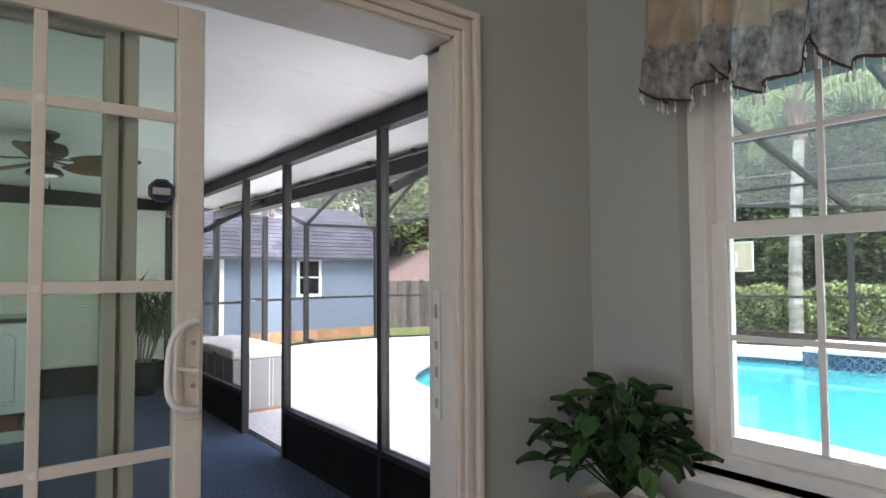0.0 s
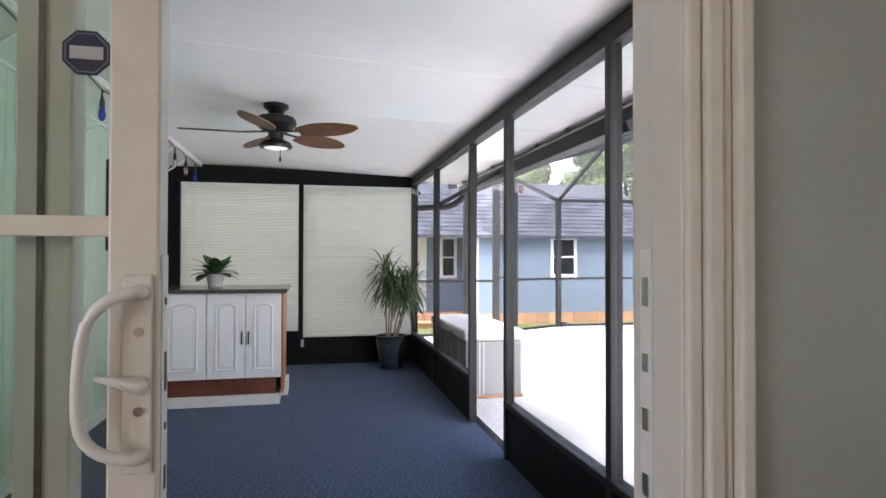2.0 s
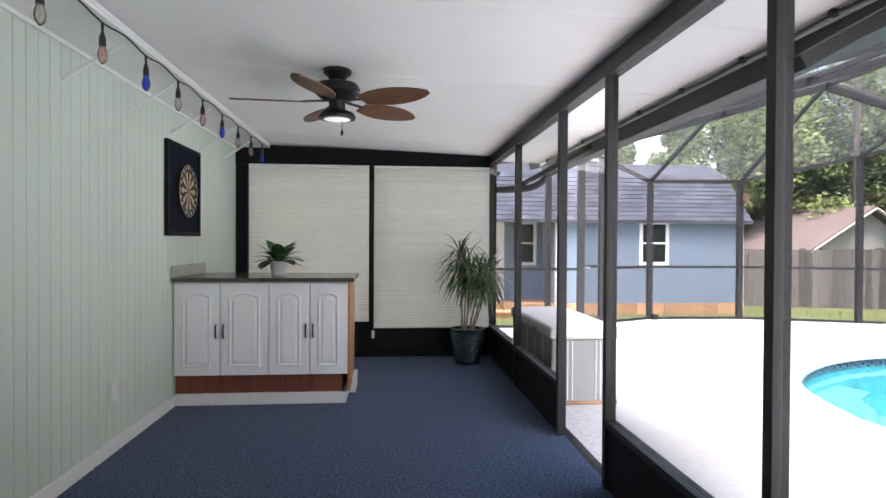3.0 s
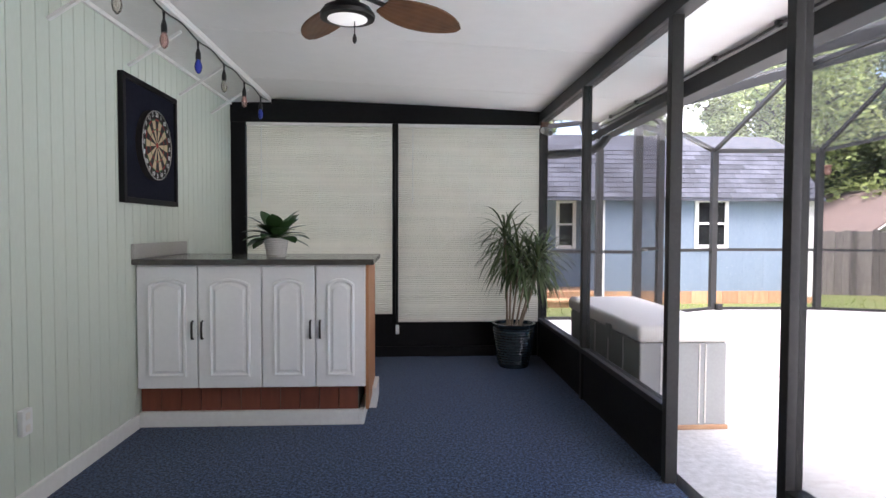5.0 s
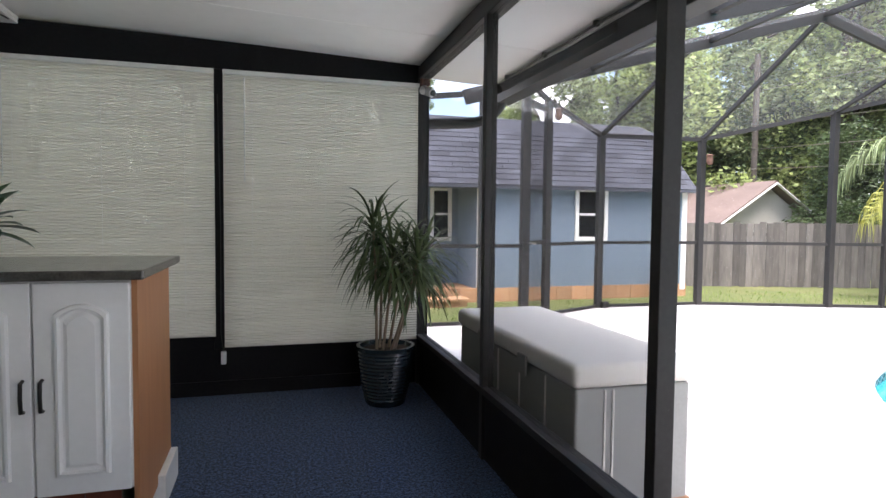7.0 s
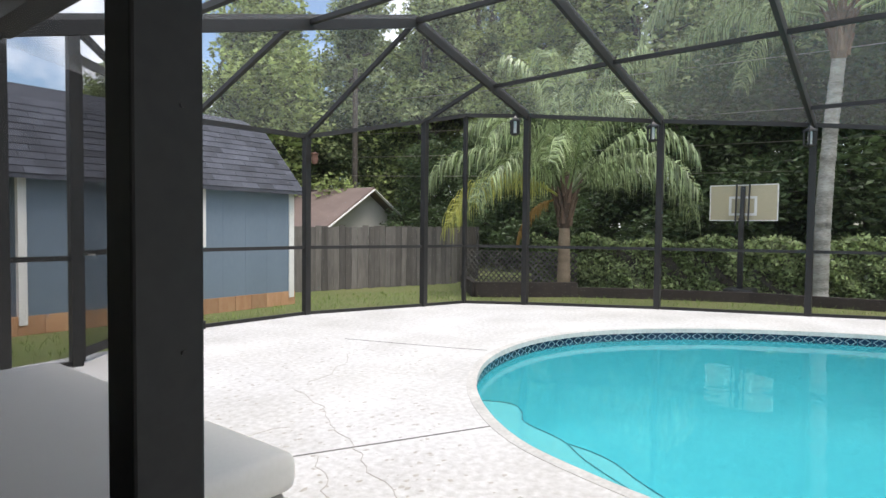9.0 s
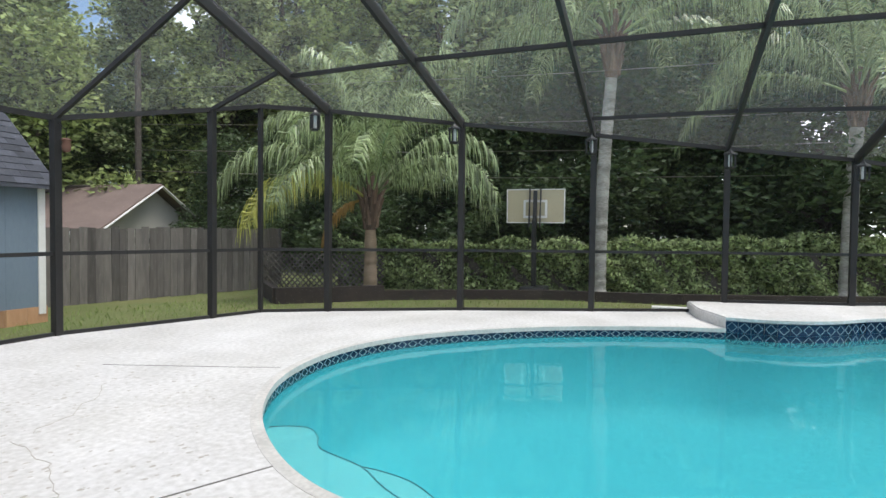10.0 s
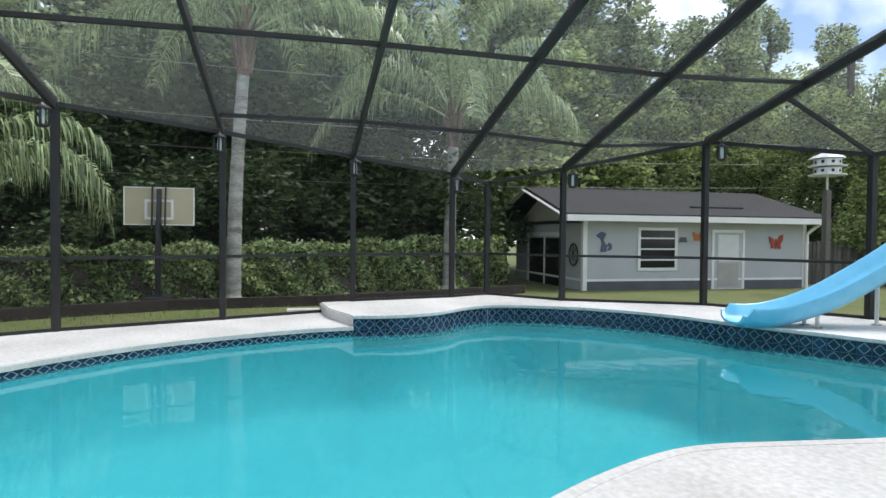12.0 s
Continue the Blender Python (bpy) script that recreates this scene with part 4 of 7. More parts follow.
def sash_window(x0, x1, y, z0, z1, parent, name="window"):
    w = part(name, box(bmesh.new(), x0 + 0.07, x1 - 0.07, y - 0.012, y - 0.002, z0 + 0.07, z1 - 0.07), DARKGLASS, parent, "dark glass double-hung window")
    for a in ((x0, x0 + 0.07, z0, z1), (x1 - 0.07, x1, z0, z1), (x0 + 0.07, x1 - 0.07, z1 - 0.07, z1), (x0 + 0.07, x1 - 0.07, z0, z0 + 0.07)):
        part("frame", box(bmesh.new(), a[0], a[1], y - 0.035, y - 0.001, a[2], a[3], 0.004), WHITE_TRIM, w)
    part("meeting_rail", box(bmesh.new(), x0 + 0.07, x1 - 0.07, y - 0.03, y - 0.012, (z0 + z1) / 2 - 0.02, (z0 + z1) / 2 + 0.02), WHITE_TRIM, w)
    return w


sash_window(6.43, 7.08, SY, 0.9, 1.84, shed)
sash_window(4.08, 4.5, SY + 1.2, 0.85, 1.86, shed)
part("door", box(bmesh.new(), 3.05, 3.75, SY + 1.17, SY + 1.199, 0.05, 1.88), WHITE_TRIM, shed, "white panelled shed door")
part("door_glass", box(bmesh.new(), 3.15, 3.4, SY + 1.16, SY + 1.17, 1.0, 1.75), DARKGLASS, shed)
part("porch_floor", box(bmesh.new(), SX0, SXP + 0.0, SY - 0.0, SY + 1.2, -0.0, 0.06), PINE, shed, "raw pine porch floor")
part("porch_ceiling", box(bmesh.new(), SX0, SXP, SY, SY + 1.2, 1.84, 1.88), SHED, shed)
part("hook", tube(bmesh.new(), [(4.05, SY + 0.3, 1.5), (4.05, SY + 0.24, 1.46), (4.05, SY + 0.3, 1.42), (4.05, SY + 0.33, 1.45)], 0.008, 6), DARKMETAL, shed)
bms = bmesh.new()
box(bms, -0.148, 0.148, -0.02, 0.02, -0.12, 0.12, 0.003)
blk = mesh_of("skirt_board", bms, PINE)
x = SX0 + 0.15
while x < SX1:
    place("skirt_board", blk, shed, pose(x - 6, 0.01 + random.uniform(0, 0.01), -0.03 - GROUND - 0.0))
    x += 0.3
st = thing("porch_step", 3.6, 13.1, GROUND, "raw pine porch step on the grass", "step")
part("tread", box(bmesh.new(), 3.0, 4.3, 12.95, 13.3, -0.05, -0.01, 0.004), PINE, st)
part("riser", box(bmesh.new(), 3.03, 4.27, 12.99, 13.02, GROUND, -0.05), PINE, st)

# ---- fences, border, neighbours ----
fence = thing("picket_fence", 12, 14.4, GROUND, "weathered grey-brown board fence", "fence")
bms = bmesh.new()
box(bms, -0.068, 0.068, -0.01, 0.01, 0, 1.4)
pk = mesh_of("board", bms, FENCE)
path = [Vector((6.5, 16.0)), Vector((9.9, 15.0)), Vector((13.85, 13.8)), Vector((15.2, 14.0)), Vector((17.5, 20))]
for a, b in zip(path, path[1:]):
    n, ang = int((b - a).length / 0.142), math.degrees(math.atan2((b - a).y, (b - a).x))
    for i in range(n):
        q = a + (b - a) * (i / n)
        place("board", pk, fence, pose(q.x - 12, q.y - 14.4, random.uniform(-0.03, 0.02), 0, random.uniform(-0.5, 0.5), ang))
    part("rail", beam(bmesh.new(), (a.x, a.y + 0.03, 0.2), (b.x, b.y + 0.03, 0.2), 0.04, 0.09), FENCE, fence)
    part("rail", beam(bmesh.new(), (a.x, a.y + 0.03, 1.0), (b.x, b.y + 0.03, 1.0), 0.04, 0.09), FENCE, fence)
lat = thing("lattice_panel", 14.5, 12.8, GROUND, "weathered grey diagonal wood lattice panel", "lattice")
la, lb = Vector((14.4, 13.9, 0)), Vector((14.75, 10.9, 0))
ln, lh = (lb - la).length, 0.82
ld = (lb - la).normalized()
for sgn in (1, -1):
    for i in range(-6, int(ln / 0.14) + 1):
        s0, s1 = i * 0.14, i * 0.14 + lh
        if sgn < 0:
            s0, s1 = s1, s0
        pts = []
        for s, z in ((s0, 0.0), (s1, lh)):
            pts.append((s, z))
        (sa, za), (sb, zb) = pts
        t0, t1 = 0.0, 1.0
        for lim, side in ((0, 1), (ln, -1)):
            fa, fb = (sa - lim) * side, (sb - lim) * side
            if fa < 0 and fb < 0:
                t0 = 2
            elif fa < 0:
                t0 = max(t0, fa / (fa - fb))
            elif fb < 0:
                t1 = min(t1, fa / (fa - fb))
        if t0 < t1:
            q0, q1 = sa + (sb - sa) * t0, sa + (sb - sa) * t1
            w0, w1 = za + (zb - za) * t0, za + (zb - za) * t1
            off = Vector((0.012 * sgn, 0, GROUND + 0.02))
            part("strip", beam(bmesh.new(), la + ld * q0 + off + Vector((0, 0, w0)), la + ld * q1 + off + Vector((0, 0, w1)), 0.008, 0.035), FENCE, lat)
border = thing("timber_border", 14, 8, GROUND, "dark weathered landscape timber bed edging", "garden edging")
tb = [(11.9, 11.75), (13.3, 10.2), (14.05, 8.9), (14.75, 7.3), (15.1, 4.6), (16.0, 1.9), (17.0, -0.6)]
for i, (a, b) in enumerate(zip(tb, tb[1:])):
    hgt = 0.3 if i == 0 else 0.2
    part("timber", beam(bmesh.new(), (*a, GROUND + hgt / 2), (*b, GROUND + hgt / 2), 0.12, hgt), TIMBER, border)
part("timber", beam(bmesh.new(), (11.9, 11.75, GROUND + 0.15), (13.2, 13.0, GROUND + 0.15), 0.12, 0.3), TIMBER, border)
wb = thing("white_block", 14.05, 4.75, GROUND, "white concrete splash block lying on the grass", "block")
part("body", box(bmesh.new(), 13.95, 14.15, 4.45, 5.15, GROUND, GROUND + 0.07, 0.01), WHITE_TRIM, wb)

nb = thing("neighbour_house", 19, 25, GROUND, "pale stucco neighbouring house with a faded red shingle roof", "house")
bm = bmesh.new()
prof = [(16.8, -0.15), (21.1, -0.15), (21.1, 1.2), (18.95, 2.6), (16.8, 1.2)]
lo, hi = [bm.verts.new((x, 22, z)) for x, z in prof], [bm.verts.new((x, 32, z)) for x, z in prof]
bm.faces.new(lo), bm.faces.new(hi[::-1])
for i in range(5):
    bm.faces.new((lo[i], lo[(i + 1) % 5], hi[(i + 1) % 5], hi[i]))
part("wall", bm, PALEWALL, nb)
for sx in (1, -1):
    bm = bmesh.new()
    v = [bm.verts.new(c) for c in [(18.95, 21.6, 2.72), (18.95 + sx * 2.6, 21.6, 1.05), (18.95 + sx * 2.6, 32.3, 1.05), (18.95, 32.3, 2.72)]]
    w = [bm.verts.new(q.co + Vector((0, 0, 0.08))) for q in v]
    bm.faces.new(v), bm.faces.new(w)
    for i in range(4):
        bm.faces.new((v[i], v[(i + 1) % 4], w[(i + 1) % 4], w[i]))
    part("roof", bm, REDROOF, nb)
    part("bargeboard", beam(bmesh.new(), (18.95, 21.58, 2.7), (18.95 + sx * 2.62, 21.58, 1.03), 0.03, 0.14, up=(0, 1, 0)), WHITE_TRIM, nb)
part("fascia", box(bmesh.new(), 16.3, 16.36, 21.6, 32.3, 0.98, 1.1), WHITE_TRIM, nb)

GX, GY0, GY1, GZ = 17.3, -9.5, -2.4, 1.66
gar = thing("garage", 19.5, -6, GROUND, "light grey detached garage with white trim and charcoal roof", "garage")
part("wall", box(bmesh.new(), GX, GX + 5, GY0, GY1, -0.25, GZ + 0.1), GREYSTUCCO, gar)
part("plinth", box(bmesh.new(), GX - 0.012, GX + 0.001, GY0 + 0.1, GY1 - 0.1, -0.25, 0.098), DARKGREY, gar)
part("band", box(bmesh.new(), GX - 0.025, GX, GY0, GY1, 0.1, 0.16), WHITE_TRIM, gar)
part("band", box(bmesh.new(), GX + 0.05, GX + 5, GY1, GY1 + 0.025, 0.1, 0.16), WHITE_TRIM, gar)
for y0, y1 in ((GY1 - 0.1, GY1 + 0.02), (GY0 - 0.02, GY0 + 0.1)):
    part("corner_trim", box(bmesh.new(), GX - 0.02, GX + 0.1, y0, y1, -0.2, GZ + 0.05), WHITE_TRIM, gar)
for sx, xo in ((-1, GX - 0.45), (1, GX + 5.45)):
    xr = GX + 2.5
    bm = bmesh.new()
    v = [bm.verts.new(c) for c in [(xr, GY0 - 0.4, 2.72), (xo, GY0 - 0.4, GZ + 0.17), (xo, GY1 + 0.7, GZ + 0.17), (xr, GY1 + 0.7, 2.72)]]
    w = [bm.verts.new(q.co + Vector((0, 0, 0.07))) for q in v]
    bm.faces.new(v), bm.faces.new(w)
    for i in range(4):
        bm.faces.new((v[i], v[(i + 1) % 4], w[(i + 1) % 4], w[i]))
    part("roof", bm, DARKROOF, gar)
    part("bargeboard", beam(bmesh.new(), (xr, GY1 + 0.72, 2.7), (xo, GY1 + 0.72, GZ + 0.14), 0.03, 0.18, up=(0, 1, 0)), WHITE_TRIM, gar)
    part("fascia", box(bmesh.new(), xo - 0.03, xo + 0.03, GY0 - 0.4, GY1 + 0.7, GZ + 0.04, GZ + 0.2), WHITE_TRIM, gar)
bm = bmesh.new()
v = [bm.verts.new(c) for c in [(GX, GY1 - 0.0, GZ), (GX + 5, GY1, GZ), (GX + 2.5, GY1, 2.68)]]
w = [bm.verts.new(q.co + Vector((0, -0.05, 0))) for q in v]
bm.faces.new(v), bm.faces.new(w[::-1])
for i in range(3):
    bm.faces.new((v[i], v[(i + 1) % 3], w[(i + 1) % 3], w[i]))
part("gable", bm, CREAM_DOOR, gar, "cream gable end boards")
part("soffit", box(bmesh.new(), GX - 0.42, GX + 5.4, GY0 - 0.35, GY1 + 0.02, GZ + 0.1, GZ + 0.13), WHITE_TRIM, gar)


def side_window(x, y0, y1, z0, z1, parent, name, glass, bars):
    w = part(name, box(bmesh.new(), x - 0.02, x - 0.002, y0 + 0.08, y1 - 0.08, z0 + 0.08, z1 - 0.08), glass, parent)
    for a in ((y0, y0 + 0.08, z0, z1), (y1 - 0.08, y1, z0, z1), (y0 + 0.08, y1 - 0.08, z1 - 0.08, z1), (y0 + 0.08, y1 - 0.08, z0, z0 + 0.08)):
        part("frame", box(bmesh.new(), x - 0.035, x - 0.001, *a, 0.004), WHITE_TRIM, w)
    for k in range(1, bars):
        z = z0 + (z1 - z0) * k / bars
        part("bar", box(bmesh.new(), x - 0.028, x - 0.012, y0 + 0.08, y1 - 0.08, z - 0.02, z + 0.02), WHITE_TRIM, w)
    return w


side_window(GX, -5.22, -4.0, 0.38, 1.56, gar, "window", DARKGLASS, 4)
d = side_window(GX, -7.4, -6.32, -0.22, 1.52, gar, "door", GREYSTUCCO, 2)
part("light_panel", box(bmesh.new(), GX - 0.032, GX - 0.021, -7.2, -6.52, 0.72, 1.38, 0.003), WHITEPLASTIC, d, "pale upper door light")
part("lower_panel", box(bmesh.new(), GX - 0.032, GX - 0.021, -7.2, -6.52, -0.08, 0.58, 0.003), GREY_LAM, d)
part("knob", lathe(bmesh.new(), [(0.02, 0), (0.035, 0.03), (0.02, 0.06)], GX - 0.04, -6.5, 0.6, 8), METAL, d)
# flat dark sheet laid on the end wall for the doorway
part("opening", box(bmesh.new(), GX + 1.4, GX + 3.8, GY1 + 0.002, GY1 + 0.012, -0.2, 1.25), DARKGLASS, gar, "flat dark sheet filling the garage doorway")
for x0, x1 in ((GX + 1.3, GX + 1.4), (GX + 3.8, GX + 3.9), (GX + 2.5, GX + 2.56)):
    part("door_post", box(bmesh.new(), x0, x1, GY1 + 0.0, GY1 + 0.04, -0.2, 1.3), WHITE_TRIM, gar)
part("door_head", box(bmesh.new(), GX + 1.3, GX + 3.9, GY1 + 0.001, GY1 + 0.041, 1.3, 1.42), WHITE_TRIM, gar)
part("downspout", tube(bmesh.new(), [(GX - 0.42, GY0 - 0.1, GZ + 0.05), (GX - 0.2, GY0 - 0.06, GZ - 0.1), (GX - 0.06, GY0 + 0.0, GZ - 0.25), (GX - 0.06, GY0, -0.2)], 0.05, 8), WHITE_TRIM, gar)
part("vent_pipe", box(bmesh.new(), GX + 0.3, GX + 0.5, -7.6, -5.9, GZ + 0.45, GZ + 0.52), BLACKPLASTIC, gar)


def ornament(name, y, z, shapes, material, label):
    o = thing(name, GX - 0.02, y, z, label, "wall ornament")
    for nm, poly in shapes:
        bm = bmesh.new()
        a, b = [bm.verts.new((GX - 0.03, y - u, z + v)) for u, v in poly], [bm.verts.new((GX - 0.015, y - u, z + v)) for u, v in poly]
        bm.faces.new(a), bm.faces.new(b[::-1])
        for i in range(len(a)):
            k = (i + 1) % len(a)
            bm.faces.new((a[i], a[k], b[k], b[i]))
        part(nm, bm, material, o)


wing = [(0.02, 0), (0.12, 0.22), (0.26, 0.26), (0.24, 0.08), (0.16, -0.02), (0.18, -0.16), (0.06, -0.14)]
ornament("butterfly_ornament", -8.45, 1.15, [("wing", wing), ("wing", [(-u * 0.9, v * 0.8 - 0.02) for u, v in wing]), ("body", [(-0.02, -0.16), (0.02, -0.16), (0.02, 0.12), (-0.02, 0.12)])], RED, "red metal butterfly on the garage wall")
ornament("butterfly_ornament", -5.85, 1.3, [("wing", [(u * 0.7, v * 0.7) for u, v in wing]), ("wing", [(-u * 0.6, v * 0.6) for u, v in wing]), ("body", [(-0.02, -0.1), (0.02, -0.1), (0.02, 0.1), (-0.02, 0.1)])], ORANGE, "orange metal butterfly on the garage wall")
ornament("scroll_ornament", -2.95, 1.15, [("stem", [(-0.08, -0.26), (0.1, -0.26), (0.12, -0.1), (0.02, 0.05), (0.1, 0.24), (-0.06, 0.28), (-0.2, 0.18), (-0.06, 0.1), (-0.02, -0.05)]),
                                            ("curl", [(0.12, -0.24), (0.26, -0.2), (0.28, -0.08), (0.18, 0.0), (0.1, -0.1), (0.2, -0.12)])], BLUEPAINT, "dusty blue metal scroll figure on the wall")
ornament("small_plaque", -5.45, 1.22, [("plate", [(-0.2, -0.06), (0.08, -0.06), (0.04, 0.08), (-0.14, 0.08)])], DARKGREY, "small dark metal plaque on the garage wall")
wh = thing("wheel_ornament", GX + 0.5, GY1 + 0.05, 0.75, "dark iron wheel hung on the garage end wall", "wall ornament")
part("rim", tube(bmesh.new(), [(GX + 0.5 + 0.26 * math.cos(a * math.pi / 8), GY1 + 0.05, 0.8 + 0.3 * math.sin(a * math.pi / 8)) for a in range(17)], 0.02, 6), DARKMETAL, wh)
for a in range(4):
    c, s = math.cos(a * math.pi / 4), math.sin(a * math.pi / 4)
    part("spoke", beam(bmesh.new(), (GX + 0.5 - 0.26 * c, GY1 + 0.05, 0.8 - 0.3 * s), (GX + 0.5 + 0.26 * c, GY1 + 0.05, 0.8 + 0.3 * s), 0.015, 0.015, up=(0, 1, 0)), DARKMETAL, wh)

fe = thing("far_fence", 18, -12, GROUND, "brown stained board fence beside the garage", "fence")
for i in range(46):
    place("board", pk, fe, pose(18.5 - 18 - i * 0.02, -9.6 + 12 - i * 0.142, -0.05, 0, 0, 90))
part("rail", beam(bmesh.new(), (18.56, -9.6, 0.75), (17.66, -16.1, 0.75), 0.04, 0.09), FENCE, fe)

# purple-martin style bird house on its post
bh = thing("bird_house", 15, -7.82, GROUND, "white octagonal two-storey bird house on a wooden post", "bird house")
part("post", box(bmesh.new(), 14.93, 15.07, -7.89, -7.75, GROUND, 2.5, 0.006), FENCE, bh)
part("pole", tube(bmesh.new(), [(15, -7.82, 2.4), (15, -7.82, 2.9)], 0.03, 8), WHITEPLASTIC, bh)
for z in (2.86, 3.08):
    part("floor", lathe(bmesh.new(), [(0.42, z), (0.42, z + 0.03)], 15, -7.82, 0, 8), WHITEPLASTIC, bh)
    part("storey", lathe(bmesh.new(), [(0.3, z + 0.03), (0.3, z + 0.19)], 15, -7.82, 0, 8), WHITEPLASTIC, bh)
    for a in range(8):
        an = (a + 0.5) * math.pi / 4
        part("hole", tube(bmesh.new(), [(15 + 0.275 * math.cos(an), -7.82 + 0.275 * math.sin(an), z + 0.11), (15 + 0.285 * math.cos(an), -7.82 + 0.285 * math.sin(an), z + 0.11)], 0.04, 8), BLACKPLASTIC, bh)
part("roof", lathe(bmesh.new(), [(0.4, 3.28), (0.3, 3.36), (0.02, 3.46)], 15, -7.82, 0, 8), WHITEPLASTIC, bh)
part("finial", lathe(bmesh.new(), [(0.03, 3.44), (0.04, 3.5), (0.01, 3.56)], 15, -7.82, 0, 8), METAL, bh)

# basketball hoop seen from behind the court
bb = thing("basketball_hoop", 15.5, 7.62, GROUND, "basketball hoop with tan clear backboard on a black pole", "basketball hoop")
part("backboard", box(bmesh.new(), 15.62, 15.65, 7.0, 8.25, 1.46, 2.17, 0.004), ACRYLIC, bb)
for c in ((6.98, 7.0, 1.44, 2.19), (8.25, 8.27, 1.44, 2.19), (7.0, 8.25, 2.17, 2.19), (7.0, 8.25, 1.44, 1.46)):
    part("board_frame", box(bmesh.new(), 15.61, 15.66, *c), WHITE_TRIM, bb)
for c in ((7.36, 7.41, 1.55, 1.95), (7.84, 7.89, 1.55, 1.95), (7.41, 7.84, 1.9, 1.95), (7.41, 7.84, 1.55, 1.6)):
    part("target_line", box(bmesh.new(), 15.605, 15.61, *c), WHITE_TRIM, bb)
part("pole", box(bmesh.new(), 15.45, 15.55, 7.57, 7.67, GROUND, 1.5, 0.006), BLACKPLASTIC, bb)
for y, w in ((7.5, 0.025), (7.62, 0.08), (7.74, 0.025)):
    part("arm", beam(bmesh.new(), (15.5, y, 1.35), (15.58, y, 2.15 if w > 0.05 else 2.2), w, 0.05), BLACKPLASTIC, bb)
part("base", box(bmesh.new(), 15.3, 15.9, 7.35, 7.9, GROUND, GROUND + 0.2, 0.04), BLACKPLASTIC, bb)
part("rim", tube(bmesh.new(), [(15.9 + 0.22 * math.cos(a * math.pi / 8), 7.62 + 0.22 * math.sin(a * math.pi / 8), 1.6) for a in range(17)], 0.012, 6), RED, bb)

# overhead wires
wires = thing("overhead_wires", 22, 5, GROUND, "thin overhead utility wires in front of the trees", "wires")
for z0, z1, xw in ((3.9, 4.2, 19.9), (4.6, 5.2, 20.1), (6.1, 6.6, 20.3), (3.1, 3.4, 19.7)):
    pts = [(xw, -14 + i * 4.2, z0 + (z1 - z0) * i / 9 - 0.5 * math.sin(math.pi * i / 9)) for i in range(10)]
    part("wire", tube(bmesh.new(), pts, 0.014, 4), METAL, wires)
for y in (-14, 23.8):
    part("pole", tube(bmesh.new(), [(20, y, GROUND), (20, y, 8)], 0.12, 8), BARK, wires)

# slide
sl = thing("pool_slide", 9, -2, RAISE, "light blue fibreglass pool slide on white pipe legs", "pool slide")
pts = [Vector(p) for p in ((9.45, -0.5, 0.2), (9.38, -0.75, 0.18), (9.28, -1.1, 0.22), (9.12, -1.6, 0.4), (8.98, -2.1, 0.68), (8.85, -2.6, 1.0), (8.75, -3.1, 1.32), (8.7, -3.4, 1.4))]
pts = smooth_line([tuple(p) for p in pts], False, 4)
bm = bmesh.new()
prof = [(-0.3, 0.2), (-0.29, 0.22), (-0.26, 0.2), (-0.23, 0.09), (-0.16, 0.02), (0, 0), (0.16, 0.02), (0.23, 0.09), (0.26, 0.2), (0.29, 0.22), (0.3, 0.2), (0.27, 0.05), (0.17, -0.03), (0, -0.05), (-0.17, -0.03), (-0.27, 0.05)]
rings = []
for i, p in enumerate(pts):
    d = (pts[min(i + 1, len(pts) - 1)] - pts[max(i - 1, 0)]).normalized()
    s = d.cross(Vector((0, 0, 1))).normalized()
    u = s.cross(d)
    k = 1.12 if i < 3 else 1.0
    rings.append([bm.verts.new(p + s * a * k + u * b * (0.55 if i < 2 else 1)) for a, b in prof])
for r, q in zip(rings, rings[1:]):
    for k in range(len(prof)):
        bm.faces.new((r[k], r[(k + 1) % len(prof)], q[(k + 1) % len(prof)], q[k]))
bm.faces.new(rings[0]), bm.faces.new(rings[-1][::-1])
part("chute", bm, SLIDE, sl, smooth=50)
for x, y, z in ((9.05, -1.45, 0.34), (9.3, -1.5, 0.34), (8.75, -2.5, 0.88), (9.1, -2.45, 0.88), (8.55, -3.2, 1.3), (8.9, -3.25, 1.3)):
    part("leg", tube(bmesh.new(), [(x, y, RAISE), (x, y, z)], 0.025, 8), WHITE_TRIM, sl)
    part("foot", lathe(bmesh.new(), [(0.06, 0), (0.06, 0.015)], x, y, RAISE, 10), METAL, sl)
for sx in (-0.3, 0.3):
    part("rail", tube(bmesh.new(), [(8.72 + sx, -2.9, 1.3), (8.7 + sx, -3.1, 1.9), (8.68 + sx, -3.5, 2.1), (8.66 + sx, -3.6, RAISE)], 0.02, 8), WHITE_TRIM, sl)
for i in range(4):
    part("rung", tube(bmesh.new(), [(8.37, -3.58, RAISE + 0.3 + 0.3 * i), (8.97, -3.58, RAISE + 0.3 + 0.3 * i)], 0.02, 6), WHITE_TRIM, sl)

# ---- planting ----
rng = np.random.default_rng(7)


